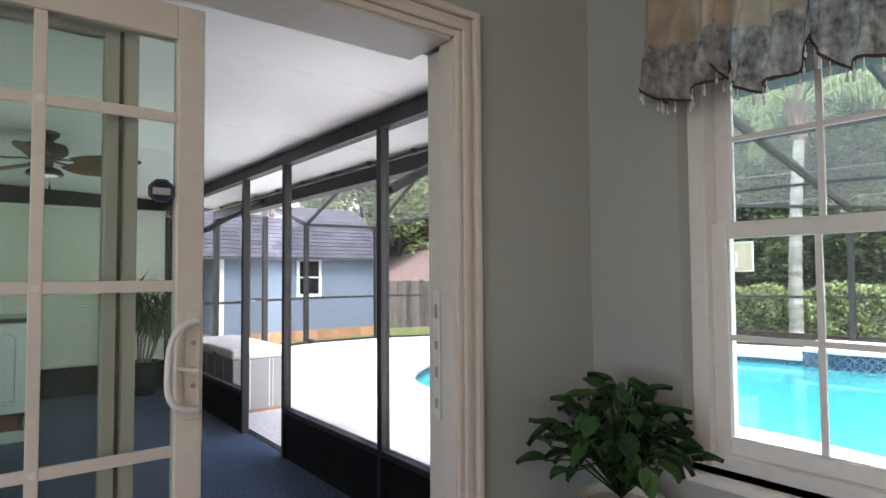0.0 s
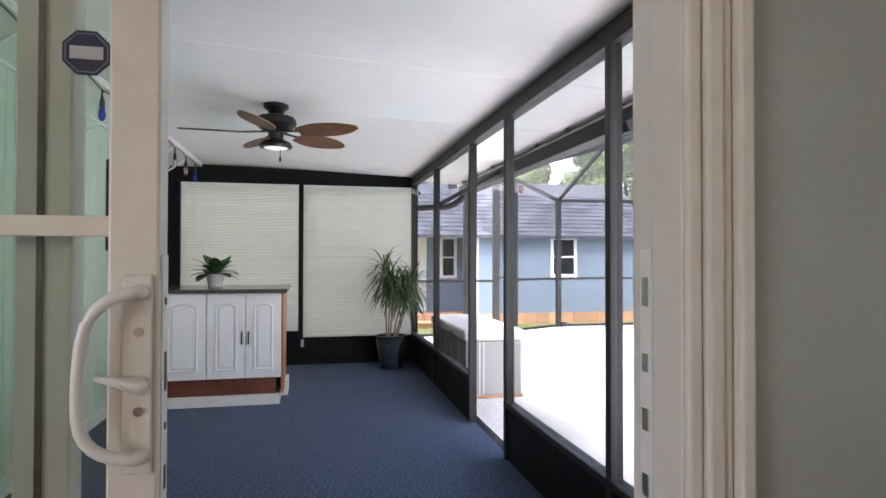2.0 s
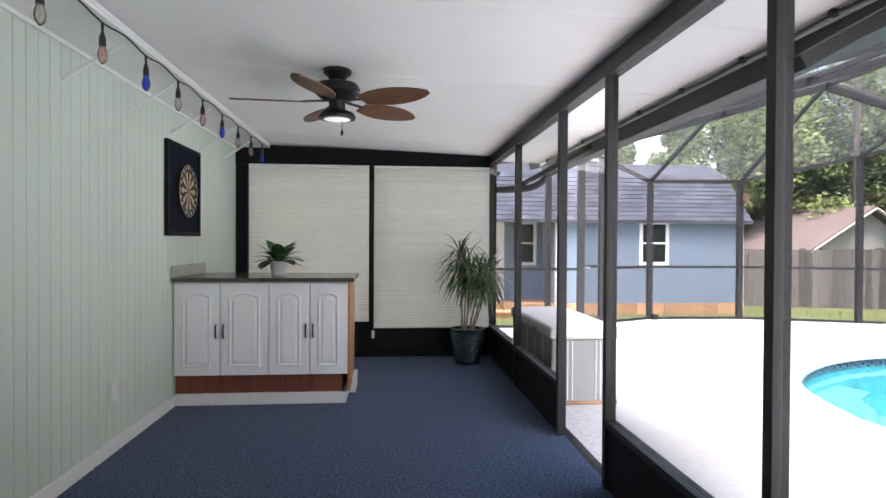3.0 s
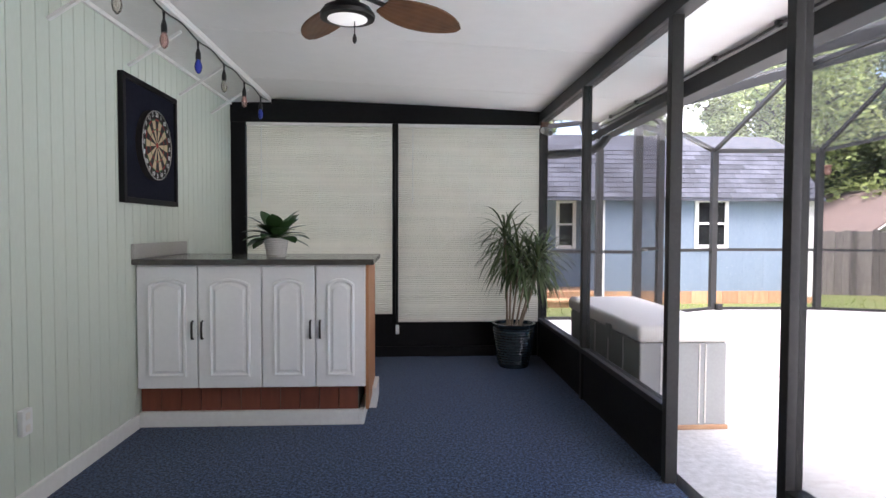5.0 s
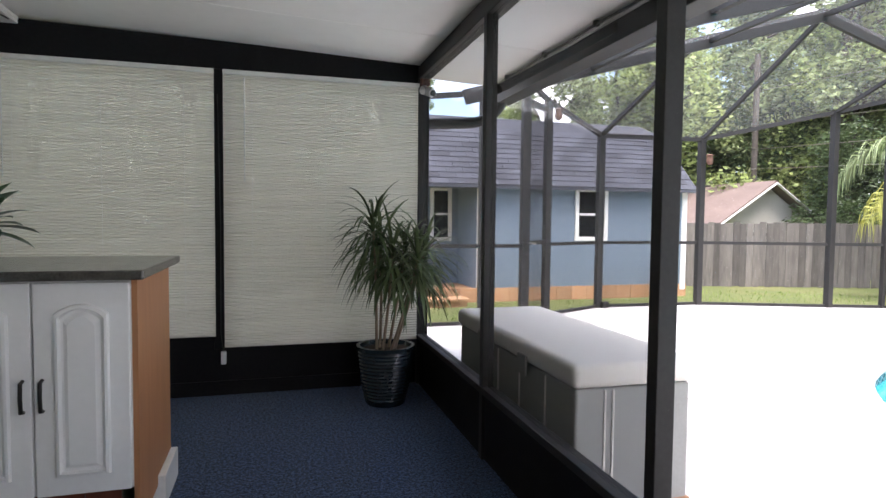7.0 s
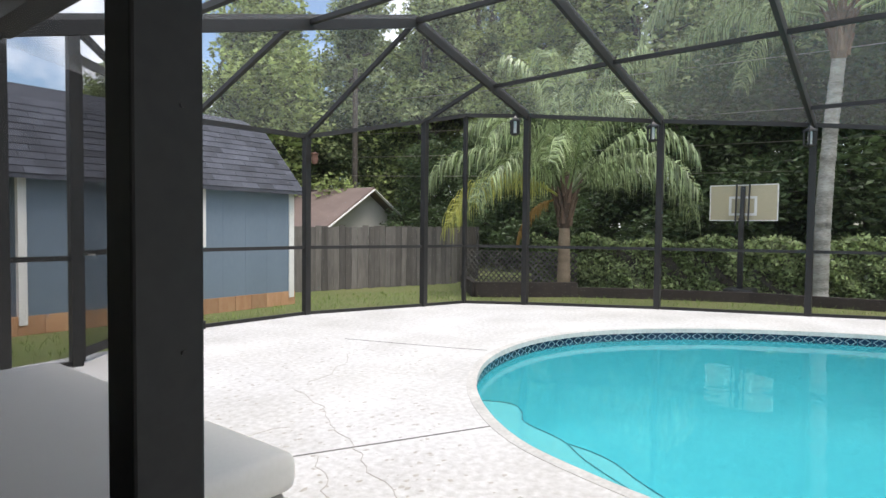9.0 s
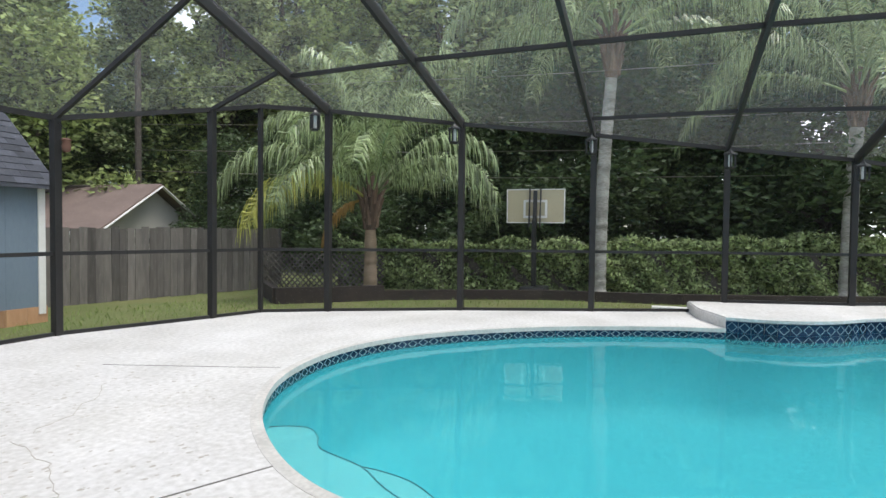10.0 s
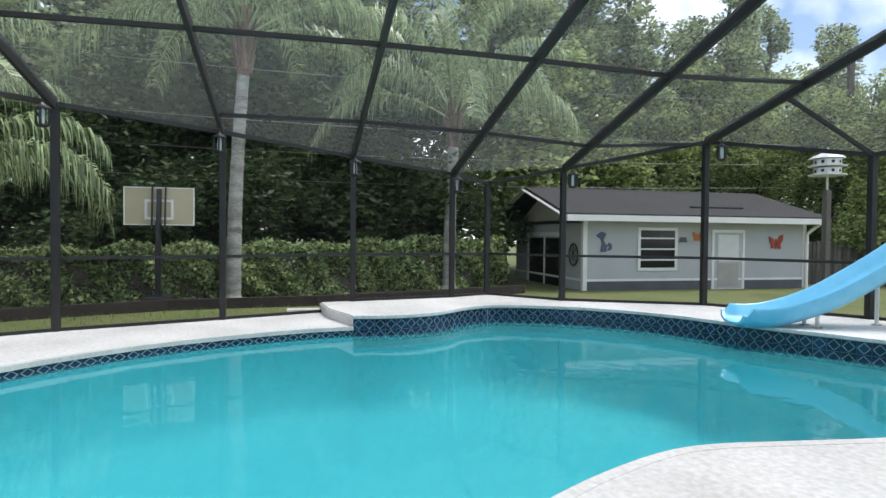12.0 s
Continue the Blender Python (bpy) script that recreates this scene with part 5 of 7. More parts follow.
def leaf_mesh(name, centres, size, material, flat=0.4, slim=0.5):
    """Many small leaves, each a bent diamond of two faces, turned at random."""
    n = len(centres)
    d = rng.normal(size=(n, 3))
    d[:, 2] *= flat
    d /= np.linalg.norm(d, axis=1)[:, None]
    e = rng.normal(size=(n, 3))
    e -= (e * d).sum(1)[:, None] * d
    e /= np.linalg.norm(e, axis=1)[:, None]
    s = size * rng.uniform(0.6, 1.3, n)[:, None]
    lift = np.cross(d, e) * s * 0.15
    v = np.stack([centres - d * s, centres + e * s * slim + lift, centres + d * s, centres - e * s * slim + lift], 1).reshape(-1, 3)
    i = np.arange(n)[:, None] * 4
    f = np.concatenate([i + [0, 1, 2], i + [0, 2, 3]], 0)
    me = bpy.data.meshes.new(name)
    me.from_pydata(v.tolist(), [], f.tolist())
    me.materials.append(material)
    return me


def crown_points(n, blobs):
    """Points in the shells of many uneven clumps."""
    w = np.array([b[3] ** 2 for b in blobs])
    pick = rng.choice(len(blobs), n, p=w / w.sum())
    c = np.array([b[:3] for b in blobs])[pick]
    r = np.array([b[3] for b in blobs])[pick]
    q = rng.normal(size=(n, 3))
    q /= np.linalg.norm(q, axis=1)[:, None]
    return c + q * (r * rng.uniform(0.45, 1.08, n))[:, None] * [1, 1, 0.75]


def make_tree(height, spread, clumps, leaves, size, material, bare, label, clump=0.36):
    t = thing("tree", 0, 0, 0, label, "tree", group="woodland trees")
    lean = [Vector((random.uniform(-0.2, 0.2) * k, random.uniform(-0.2, 0.2) * k, height * k / 5)) for k in range(6)]
    part("trunk", tube(bmesh.new(), lean, [height * 0.016 * (1 - k / 7) for k in range(6)], 8), BARK, t)
    blobs = []
    for i in range(clumps):
        k = bare + (1 - bare) * (i + random.random()) / clumps
        base = lean[0].lerp(lean[5], k * 0.95)
        a, r = random.uniform(0, 6.28), spread * (1.05 - 0.75 * max(0, k - bare) / (1 - bare)) * random.uniform(0.35, 1.0)
        end = base + Vector((math.cos(a) * r, math.sin(a) * r, random.uniform(0.1, 0.9)))
        if i % 2 == 0:
            part("limb", tube(bmesh.new(), [base, base.lerp(end, 0.5) + Vector((0, 0, 0.2)), end], [0.08, 0.05, 0.02], 5), BARK, t)
        blobs.append((*end, random.uniform(0.55, 1.15) * spread * clump))
    ob = new("crown", leaf_mesh("crown", crown_points(leaves, blobs), size, material))
    ob.parent = t
    return t


kinds = [make_tree(15, 3.4, 46, 10500, 0.145, TREE, 0.28, "tall dark green pine tree in the woodland", 0.3),
         make_tree(12, 3.8, 42, 13500, 0.14, TREELIGHT, 0.12, "broad light green oak tree in the woodland"),
         make_tree(17, 2.8, 42, 8500, 0.14, TREE, 0.36, "slender tall pine with an open crown", 0.32),
         make_tree(6.5, 3.0, 36, 15000, 0.11, SHADELEAF, 0.02, "bushy understorey tree behind the hedge, its shade put into the leaf colour")]
for k, p in zip(kinds, ((25.5, 15.5, GROUND), (27.5, 3.5, GROUND), (24.5, 24, GROUND), (21.8, 9.0, GROUND))):
    k.matrix_basis = pose(*p)
spots = []
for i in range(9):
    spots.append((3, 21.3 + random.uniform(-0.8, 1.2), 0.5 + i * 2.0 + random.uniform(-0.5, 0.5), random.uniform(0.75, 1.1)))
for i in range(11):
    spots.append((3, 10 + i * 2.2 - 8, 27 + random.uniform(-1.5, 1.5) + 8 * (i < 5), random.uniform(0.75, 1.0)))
for i in range(22):
    spots.append((random.choice((0, 1, 1, 2)), 25 + random.uniform(-1.5, 6), -18 + i * 2.1 + random.uniform(-0.8, 0.8), random.uniform(0.75, 1.1)))
for i in range(14):
    spots.append((random.choice((0, 1, 2)), -2 + i * 2.2, 34 + random.uniform(-2, 5), random.uniform(0.7, 1.05)))
for i in range(10):
    spots.append((random.choice((0, 1, 2)), 13 + i * 1.8, 29 + random.uniform(-1.5, 3), random.uniform(0.8, 1.05)))
for i in range(9):
    spots.append((random.choice((0, 1, 2)), 14 + i * 2.6, -17 - random.uniform(0, 5), random.uniform(0.6, 0.85)))
for i in range(8):
    spots.append((1, 25.6 + random.uniform(-0.4, 1.6), -15.5 + i * 1.6, random.uniform(0.72, 0.92)))
for i in range(6):
    spots.append((1, 17.5 + i * 1.3, -13.8 + i * 0.2, random.uniform(0.55, 0.75)))
for i in range(11):
    spots.append((random.choice((0, 2)), 30 + random.uniform(-1.5, 2), 4 + i * 2.1, random.uniform(0.95, 1.15)))
for i in range(9):
    spots.append((random.choice((0, 1, 2)), 26.5 + random.uniform(-1, 2), -19 + i * 1.5, random.uniform(0.85, 1.0)))
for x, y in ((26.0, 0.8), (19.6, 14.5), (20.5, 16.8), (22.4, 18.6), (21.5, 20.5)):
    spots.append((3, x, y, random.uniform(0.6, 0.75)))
for k, x, y, s in spots:
    s *= 0.8 if y < -5 else 0.62 if y > 26 and x < 18 else 1.0
    m = pose(x, y, GROUND, 0, 0, random.uniform(0, 360))
    t = copy_thing(kinds[k], m)
    t.scale = (s, s, s * random.uniform(0.9, 1.1))


def palm(x, y, height, boots, fronds, length, droop, label, r0=0.2, lean=(0, 0), dry=0, bark=None):
    """A feather palm: ringed trunk, old leaf boots and arching fronds of long hanging leaflets."""
    t = thing("palm_tree", x, y, GROUND, label, "palm tree", group="queen palms")
    bm = bmesh.new()
    n = max(8, int(height / 0.085))
    rings = []
    for i in range(n + 1):
        u = i / n
        c = Vector((x + lean[0] * u * u, y + lean[1] * u * u, GROUND + height * u))
        r = r0 * (1.0 - 0.22 * u) * (1.25 if i == 0 else random.uniform(0.96, 1.04))
        for rr, dz in ((r, 0.0), (r * 0.95, height / n * 0.75)):
            rings.append([bm.verts.new(c + Vector((rr * math.cos(k * math.pi / 7), rr * math.sin(k * math.pi / 7), dz))) for k in range(14)])
    for r, q in zip(rings, rings[1:]):
        for k in range(14):
            bm.faces.new((r[k], r[(k + 1) % 14], q[(k + 1) % 14], q[k]))
    bm.faces.new(rings[-1])
    part("trunk", bm, bark or PALMBARK, t, "ringed fibrous palm trunk", smooth=70)
    top = Vector((x + lean[0], y + lean[1], GROUND + height))
    part("crown_shaft", lathe(bmesh.new(), [(r0 * 0.75, 0), (r0 * 1.2, boots * 0.35), (r0 * 1.25, boots * 0.7), (r0 * 0.6, boots + 0.3)], top.x, top.y, top.z - 0.05, 12), BOOT, t, "brown fibrous palm crown", smooth=60)
    for i in range(26):
        a, u = i * 2.399, i / 26
        out = Vector((math.cos(a), math.sin(a), 0))
        p = top + out * r0 * (0.7 + 0.35 * u) + Vector((0, 0, boots * 0.8 * u - 0.05))
        part("boot", tube(bmesh.new(), [p, p + out * (0.03 + 0.07 * u) + Vector((0, 0, 0.2)), p + out * (0.1 + 0.14 * u) + Vector((0, 0, 0.42))], [0.065, 0.045, 0.018], 5), BOOT, t)
    for i in range(fronds):
        a, el = i * 2.399 + random.uniform(-0.25, 0.25), math.radians(86 - 62 * (i / fronds) ** 0.9)
        is_dry = i >= fronds - dry
        L = length * (0.42 if is_dry else random.uniform(0.85, 1.12))
        if is_dry:
            a, el = 2.0, math.radians(-15)
        elif dry and i >= fronds - 3:
            a = 1.5 if i % 2 else 2.7
        d = Vector((math.cos(a) * math.cos(el), math.sin(a) * math.cos(el), math.sin(el)))
        pts, p = [], top + Vector((math.cos(a) * r0 * 0.8, math.sin(a) * r0 * 0.8, boots * (0.95 - 0.3 * i / fronds)))
        for s in range(13):
            pts.append(p.copy())
            d = (d + Vector((0, 0, -droop * (0.15 + 1.4 * s / 12)))).normalized()
            p += d * (L / 12)
        tb = bmesh.new()
        tube(tb, pts, [0.032 * (1 - s / 13.5) for s in range(13)], 5)
        tb.verts.index_update()
        verts, faces = [tuple(v.co) for v in tb.verts], [[v.index for v in f.verts] for f in tb.faces]
        tb.free()
        N = 100
        for j in range(N):
            u = 1.6 + (j / N) * 10.3
            s = int(u)
            q = pts[s].lerp(pts[s + 1], u - s)
            ax = (pts[s + 1] - pts[s]).normalized()
            sd = ax.cross(Vector((0, 0, 1)))
            sd = sd.normalized() if sd.length > 0.01 else Vector((1, 0, 0))
            full = 0.8 * math.sin(math.pi * (0.16 + 0.7 * j / N)) ** 0.7 * (0.5 if is_dry else 1)
            for g in (-1, 1):
                ll = full * random.uniform(0.75, 1.15)
                o = (sd * g * random.uniform(0.55, 1.0) + ax * random.uniform(0.35, 0.75) + Vector((0, 0, random.uniform(-0.25, 0.5)))).normalized()
                sag = random.uniform(0.75, 1.15)
                m1 = q + o * ll * 0.34
                m2 = q + o * ll * 0.5 + Vector((0, 0, -0.26 * ll * sag))
                m3 = q + o * ll * 0.56 + Vector((0, 0, -0.74 * ll * sag))
                w = (ax * 0.8 + Vector((0, 0, 0.3 * g))).normalized() * 0.015
                b = len(verts)
                verts += [tuple(q - w * 0.5), tuple(q + w * 0.5), tuple(m1 + w), tuple(m1 - w), tuple(m2 + w * 0.8), tuple(m2 - w * 0.8), tuple(m3)]
                faces += [[b, b + 1, b + 2, b + 3], [b + 3, b + 2, b + 4, b + 5], [b + 5, b + 4, b + 6]]
        me = bpy.data.meshes.new("frond")
        me.from_pydata([tuple(Vector(v) - base_of(t)) for v in verts], [], faces)
        me.materials.append(PALMDRY if is_dry else PALMYELLOW if i >= fronds - 3 * dry else PALM)
        ob = new("frond", me)
        ob.parent = t
        if is_dry:
            tagged(ob, "dry orange palm frond")
    return t


palm(14.3, 11.0, 1.45, 0.95, 22, 3.5, 0.23, "short queen palm with arching drooping fronds", 0.16, dry=1, bark=CANE)
palm(16.3, 6.3, 4.85, 1.2, 20, 4.2, 0.24, "tall queen palm with a grey ringed trunk", 0.165, lean=(0, -0.2))
palm(18.4, 1.0, 3.85, 1.1, 20, 4.2, 0.24, "tall queen palm behind the hedge", 0.18, lean=(0, -0.1))

# hedge
hl = [Vector(p) for p in ((14.95, 12.2), (15.85, 10.0), (16.25, 7.6), (16.9, 5.3), (17.9, 2.6), (19.1, -0.9))]
hedge = thing("hedge", 16.5, 6, GROUND, "clipped green hedge with glossy leaves", "hedge")
pts = []
for a, b, z in zip(hl, hl[1:], (0.92, 0.92, 0.95, 1.0, 1.12)):
    n = int((b - a).length * 2700)
    s = rng.uniform(0, 1, n)[:, None]
    base = np.array(a)[None] * (1 - s) + np.array(b)[None] * s
    nrm = np.array([-(b - a).y, (b - a).x]) / (b - a).length
    face = rng.uniform(0, 1, n)
    front = face < 0.72
    zz = np.where(front, rng.uniform(GROUND, z, n), z + rng.normal(0, 0.05, n))
    bulge = 0.09 * np.sin(base[:, 0] * 5.1 + zz * 4) + 0.07 * np.sin(base[:, 1] * 7.3 - zz * 6)
    off = np.where(front, np.abs(rng.normal(0, 0.13, n)) + bulge, rng.uniform(0, 0.9, n))
    zz = np.where(front, zz, zz + 0.07 * np.sin(base[:, 1] * 4.7) + 0.05 * np.sin(base[:, 0] * 9))
    xy = base + nrm[None] * off[:, None]
    pts.append(np.column_stack([xy, zz]))
me = leaf_mesh("foliage", np.concatenate(pts) - np.array([16.5, 6, GROUND]), 0.06, HEDGE, flat=0.8, slim=0.55)
fo = new("foliage", me)
fo.parent = hedge
# solid bark-coloured block added behind the leaves to darken the gaps
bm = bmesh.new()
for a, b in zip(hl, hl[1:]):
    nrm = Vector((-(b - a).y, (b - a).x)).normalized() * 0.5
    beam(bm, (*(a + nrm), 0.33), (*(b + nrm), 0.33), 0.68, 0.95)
part("dark_core", bm, BARK, hedge)

# grass blades near the deck and shed
n = 26000
gx, gy = rng.uniform(3.0, 16.2, n), rng.uniform(-4, 15, n)
keep = []
poly = [Vector(POSTS[k]) + (Vector(POSTS[k]) - ctr).normalized() * 0.18 for k in order]
for x, y in zip(gx, gy):
    best = min(((x - p.x) ** 2 + (y - p.y) ** 2) for p in poly)
    r, ang = math.hypot(x - ctr.x, y - ctr.y), math.atan2(y - ctr.y, x - ctr.x)
    inside = False
    j = len(poly) - 1
    for i in range(len(poly)):
        if (poly[i].y > y) != (poly[j].y > y) and x < (poly[j].x - poly[i].x) * (y - poly[i].y) / (poly[j].y - poly[i].y) + poly[i].x:
            inside = not inside
        j = i
    if not inside and best < 9 and not (y > 13.4 and x < 8.9) and not (x < 5 and y < 10.7):
        keep.append((x, y))
keep = np.array(keep)
h = rng.uniform(0.03, 0.08, len(keep))
a = rng.uniform(0, 6.28, len(keep))
dx, dy = np.cos(a) * 0.006, np.sin(a) * 0.006
lx, ly = rng.normal(0, 0.025, len(keep)), rng.normal(0, 0.025, len(keep))
v = np.stack([np.column_stack([keep[:, 0] - dx, keep[:, 1] - dy, np.full(len(keep), GROUND)]), np.column_stack([keep[:, 0] + dx, keep[:, 1] + dy, np.full(len(keep), GROUND)]),
              np.column_stack([keep[:, 0] + lx, keep[:, 1] + ly, GROUND + h])], 1).reshape(-1, 3)
me = bpy.data.meshes.new("grass")
me.from_pydata(v.tolist(), [], (np.arange(len(keep))[:, None] * 3 + [0, 1, 2]).tolist())
me.materials.append(BLADE)
tagged(new("grass", me), "short green grass blades along the deck edge", "grass", kind="stuff")

# ---- lanai things ----
# bar cabinet
cab = thing("bar_cabinet", 0.1, 6.7, 0, "white four-door bar cabinet with arched raised panels", "cabinet")
CX = [XW + 0.005, -0.26, 0.135, 0.47, 0.785]
part("body", box(bmesh.new(), CX[0], CX[4], 6.375, 7.05, 0.25, 1.03), CABINET, cab)
part("side_panel", box(bmesh.new(), CX[4] + 0.0005, CX[4] + 0.02, 6.372, 7.05, 0.1, 1.03), OAK, cab, "orange oak side panel")
part("kick", box(bmesh.new(), CX[0], 0.735, 6.42, 7.0, 0.05, 0.25), GROOVE, cab)
kw = (0.735 - CX[0]) / 11
for i in range(11):
    part("kick_board", box(bmesh.new(), CX[0] + i * kw + 0.002, CX[0] + (i + 1) * kw - 0.002, 6.408, 6.42, 0.09, 0.248, 0.002), RUST, cab)
part("base_trim", box(bmesh.new(), CX[0], 0.74, 6.37, 6.406, 0, 0.095, 0.004), WHITE_TRIM, cab)
part("base_trim", box(bmesh.new(), 0.741, 0.775, 6.37, 6.75, 0, 0.095, 0.004), WHITE_TRIM, cab) 
part("base_trim", box(bmesh.new(), 0.776, 0.835, 6.72, 7.06, 0, 0.14, 0.004), WHITE_TRIM, cab)
part("side_kick", box(bmesh.new(), 0.74, CX[4], 6.75, 7.0, 0.02, 0.25), RUST, cab)


def panel_door(x0, x1, y, z0, z1, hinge_left):
    d = part("door", box(bmesh.new(), x0 + 0.004, x1 - 0.004, y - 0.02, y, z0, z1, 0.004), CABINET, cab)
    m = 0.07
    a, b, c, t = x0 + m, x1 - m, z0 + m, z1 - m - 0.02

    def outline(inset, yy):
        pts = [(a + inset, c + inset), (b - inset, c + inset), (b - inset, t - 0.02 - inset)]
        for k in range(1, 12):
            u = k / 12
            pts.append((b - inset + (a - b + 2 * inset) * u, t - 0.02 - inset + 0.035 * math.sin(math.pi * u) ** 0.8))
        pts.append((a + inset, t - 0.02 - inset))
        return [(x, yy, z) for x, z in pts]
    bm = bmesh.new()
    rings = [[bm.verts.new(p) for p in outline(i, yy)] for i, yy in ((0, y - 0.0195), (0.004, y - 0.036), (0.014, y - 0.038), (0.02, y - 0.0205), (0.028, y - 0.0205), (0.044, y - 0.034))]
    for r, q in zip(rings, rings[1:]):
        for k in range(len(r)):
            bm.faces.new((r[k], r[(k + 1) % len(r)], q[(k + 1) % len(r)], q[k]))
    bm.faces.new(rings[-1])
    part("raised_panel", bm, CABINET, d)
    hx = x1 - 0.03 if hinge_left else x0 + 0.03
    hz = 0.62
    part("handle", tube(bmesh.new(), [(hx, y - 0.02, hz + 0.055), (hx, y - 0.042, hz + 0.052), (hx, y - 0.046, hz), (hx, y - 0.042, hz - 0.052), (hx, y - 0.02, hz - 0.055)], 0.007, 8), DARKMETAL, d, "dark nickel bow handle", smooth=60)


for i in range(4):
    panel_door(CX[i], CX[i + 1], 6.373, 0.252, 1.02, i % 2 == 0)
top = thing("countertop", 0.1, 6.6, 1.03, "dark mottled laminate bar countertop with a grey backsplash", "countertop")
part("slab", box(bmesh.new(), XW + 0.002, 0.84, 6.3, 7.16, 1.031, 1.066, 0.006), COUNTER, top)
part("backsplash", box(bmesh.new(), XW + 0.002, XW + 0.025, 6.3, 7.16, 1.0665, 1.16, 0.004), GREY_LAM, top)

# small plant on the counter
px, py, pz = 0.17, 6.62, 1.066
pl = thing("potted_plant", px, py, pz, "small broad-leaved plant in a ribbed white pot on the bar", "potted plant")
prof = [(0.055, 0.0), (0.062, 0.01)]
for i in range(8):
    z = 0.012 + i * 0.014
    prof += [(0.064 + 0.018 * i / 8, z), (0.067 + 0.018 * i / 8, z + 0.007), (0.064 + 0.018 * i / 8, z + 0.0135)]
prof += [(0.083, 0.13), (0.075, 0.13), (0.07, 0.115)]
part("pot", lathe(bmesh.new(), prof, px, py, pz, 28), WHITEPOT, pl, "ribbed white ceramic pot", smooth=40)


def blade(bm, base, d, length, width, bend, fold=0.25, seg=6, droop=None):
    """A leaf blade with a middle fold, bending down along its length."""
    d = Vector(d).normalized()
    p, rows_ = Vector(base), []
    side = d.cross(Vector((0, 0, 1)))
    side = side.normalized() if side.length > 0.05 else Vector((1, 0, 0))
    for i in range(seg + 1):
        u = i / seg
        w = width * (math.sin(math.pi * min(1, 0.12 + 0.88 * u)) ** 0.8 if u < 1 else 0.02)
        up = side.cross(d)
        rows_.append([bm.verts.new(p - side * w / 2 + up * fold * w * 0.5), bm.verts.new(p), bm.verts.new(p + side * w / 2 + up * fold * w * 0.5)])
        d = (d + Vector((0, 0, -bend / seg))).normalized()
        p = p + d * (length / seg)
    for r, q in zip(rows_, rows_[1:]):
        bm.faces.new((r[0], r[1], q[1], q[0])), bm.faces.new((r[1], r[2], q[2], q[1]))
    return bm


for i in range(23):
    a, el = i * 2.399, radians(62 - 66 * i / 23)
    bm = bmesh.new()
    d = (math.cos(a) * math.cos(el), math.sin(a) * math.cos(el), math.sin(el))
    tube(bm, [(px, py, pz + 0.11), (px + d[0] * 0.05, py + d[1] * 0.05, pz + 0.13 + d[2] * 0.05)], 0.004, 5)
    blade(bm, (px + d[0] * 0.04, py + d[1] * 0.04, pz + 0.125 + d[2] * 0.04), d, random.uniform(0.17, 0.23), random.uniform(0.1, 0.125), 0.65, 0.15)
    part("leaf", bm, DARKLEAF, pl, smooth=180)

# dracaena in a glazed pot
dxp, dyp = 2.02, 7.95
dr = thing("dracaena_plant", dxp, dyp, 0, "tall multi-cane dracaena in a ribbed dark teal pot", "potted plant")
prof = [(0.13, 0.0), (0.14, 0.02)]
for i in range(14):
    z, r = 0.03 + i * 0.024, 0.14 + 0.045 * math.sin(math.pi * 0.55 * i / 13)
    prof += [(r, z), (r + 0.006, z + 0.012), (r, z + 0.023)]
prof += [(0.2, 0.375), (0.2, 0.4), (0.175, 0.4), (0.165, 0.36)]
part("pot", lathe(bmesh.new(), prof, dxp, dyp, 0, 32), POTBLUE, dr, "ribbed dark teal glazed pot", smooth=35)
part("soil", lathe(bmesh.new(), [(0.168, 0.355), (0.168, 0.37)], dxp, dyp, 0, 20), SOIL, dr)
for k in range(6):
    a = k * 1.05
    lean = Vector((math.cos(a) * random.uniform(0.04, 0.15), math.sin(a) * random.uniform(0.03, 0.1), random.uniform(0.58, 0.88)))
    lean.x += 0.09
    b0 = Vector((dxp + math.cos(a) * 0.06, dyp + math.sin(a) * 0.06, 0.36))
    part("cane", tube(bmesh.new(), [b0, b0 + lean * 0.5 + Vector((0.01, 0.01, 0)), b0 + lean], [0.011, 0.009, 0.008], 7), CANE, dr, smooth=60)
    bm = bmesh.new()
    for i in range(60):
        aa, el = i * 2.399 + k, radians(80 - 105 * i / 60)
        d = (math.cos(aa) * math.cos(el), math.sin(aa) * math.cos(el), math.sin(el))
        blade(bm, b0 + lean + Vector((0, 0, -0.1 * i / 44)), d, random.uniform(0.3, 0.46), 0.022, random.uniform(1.2, 2.3), 0.3, 6)
    part("leaf_rosette", bm, DRACAENA, dr, smooth=180)

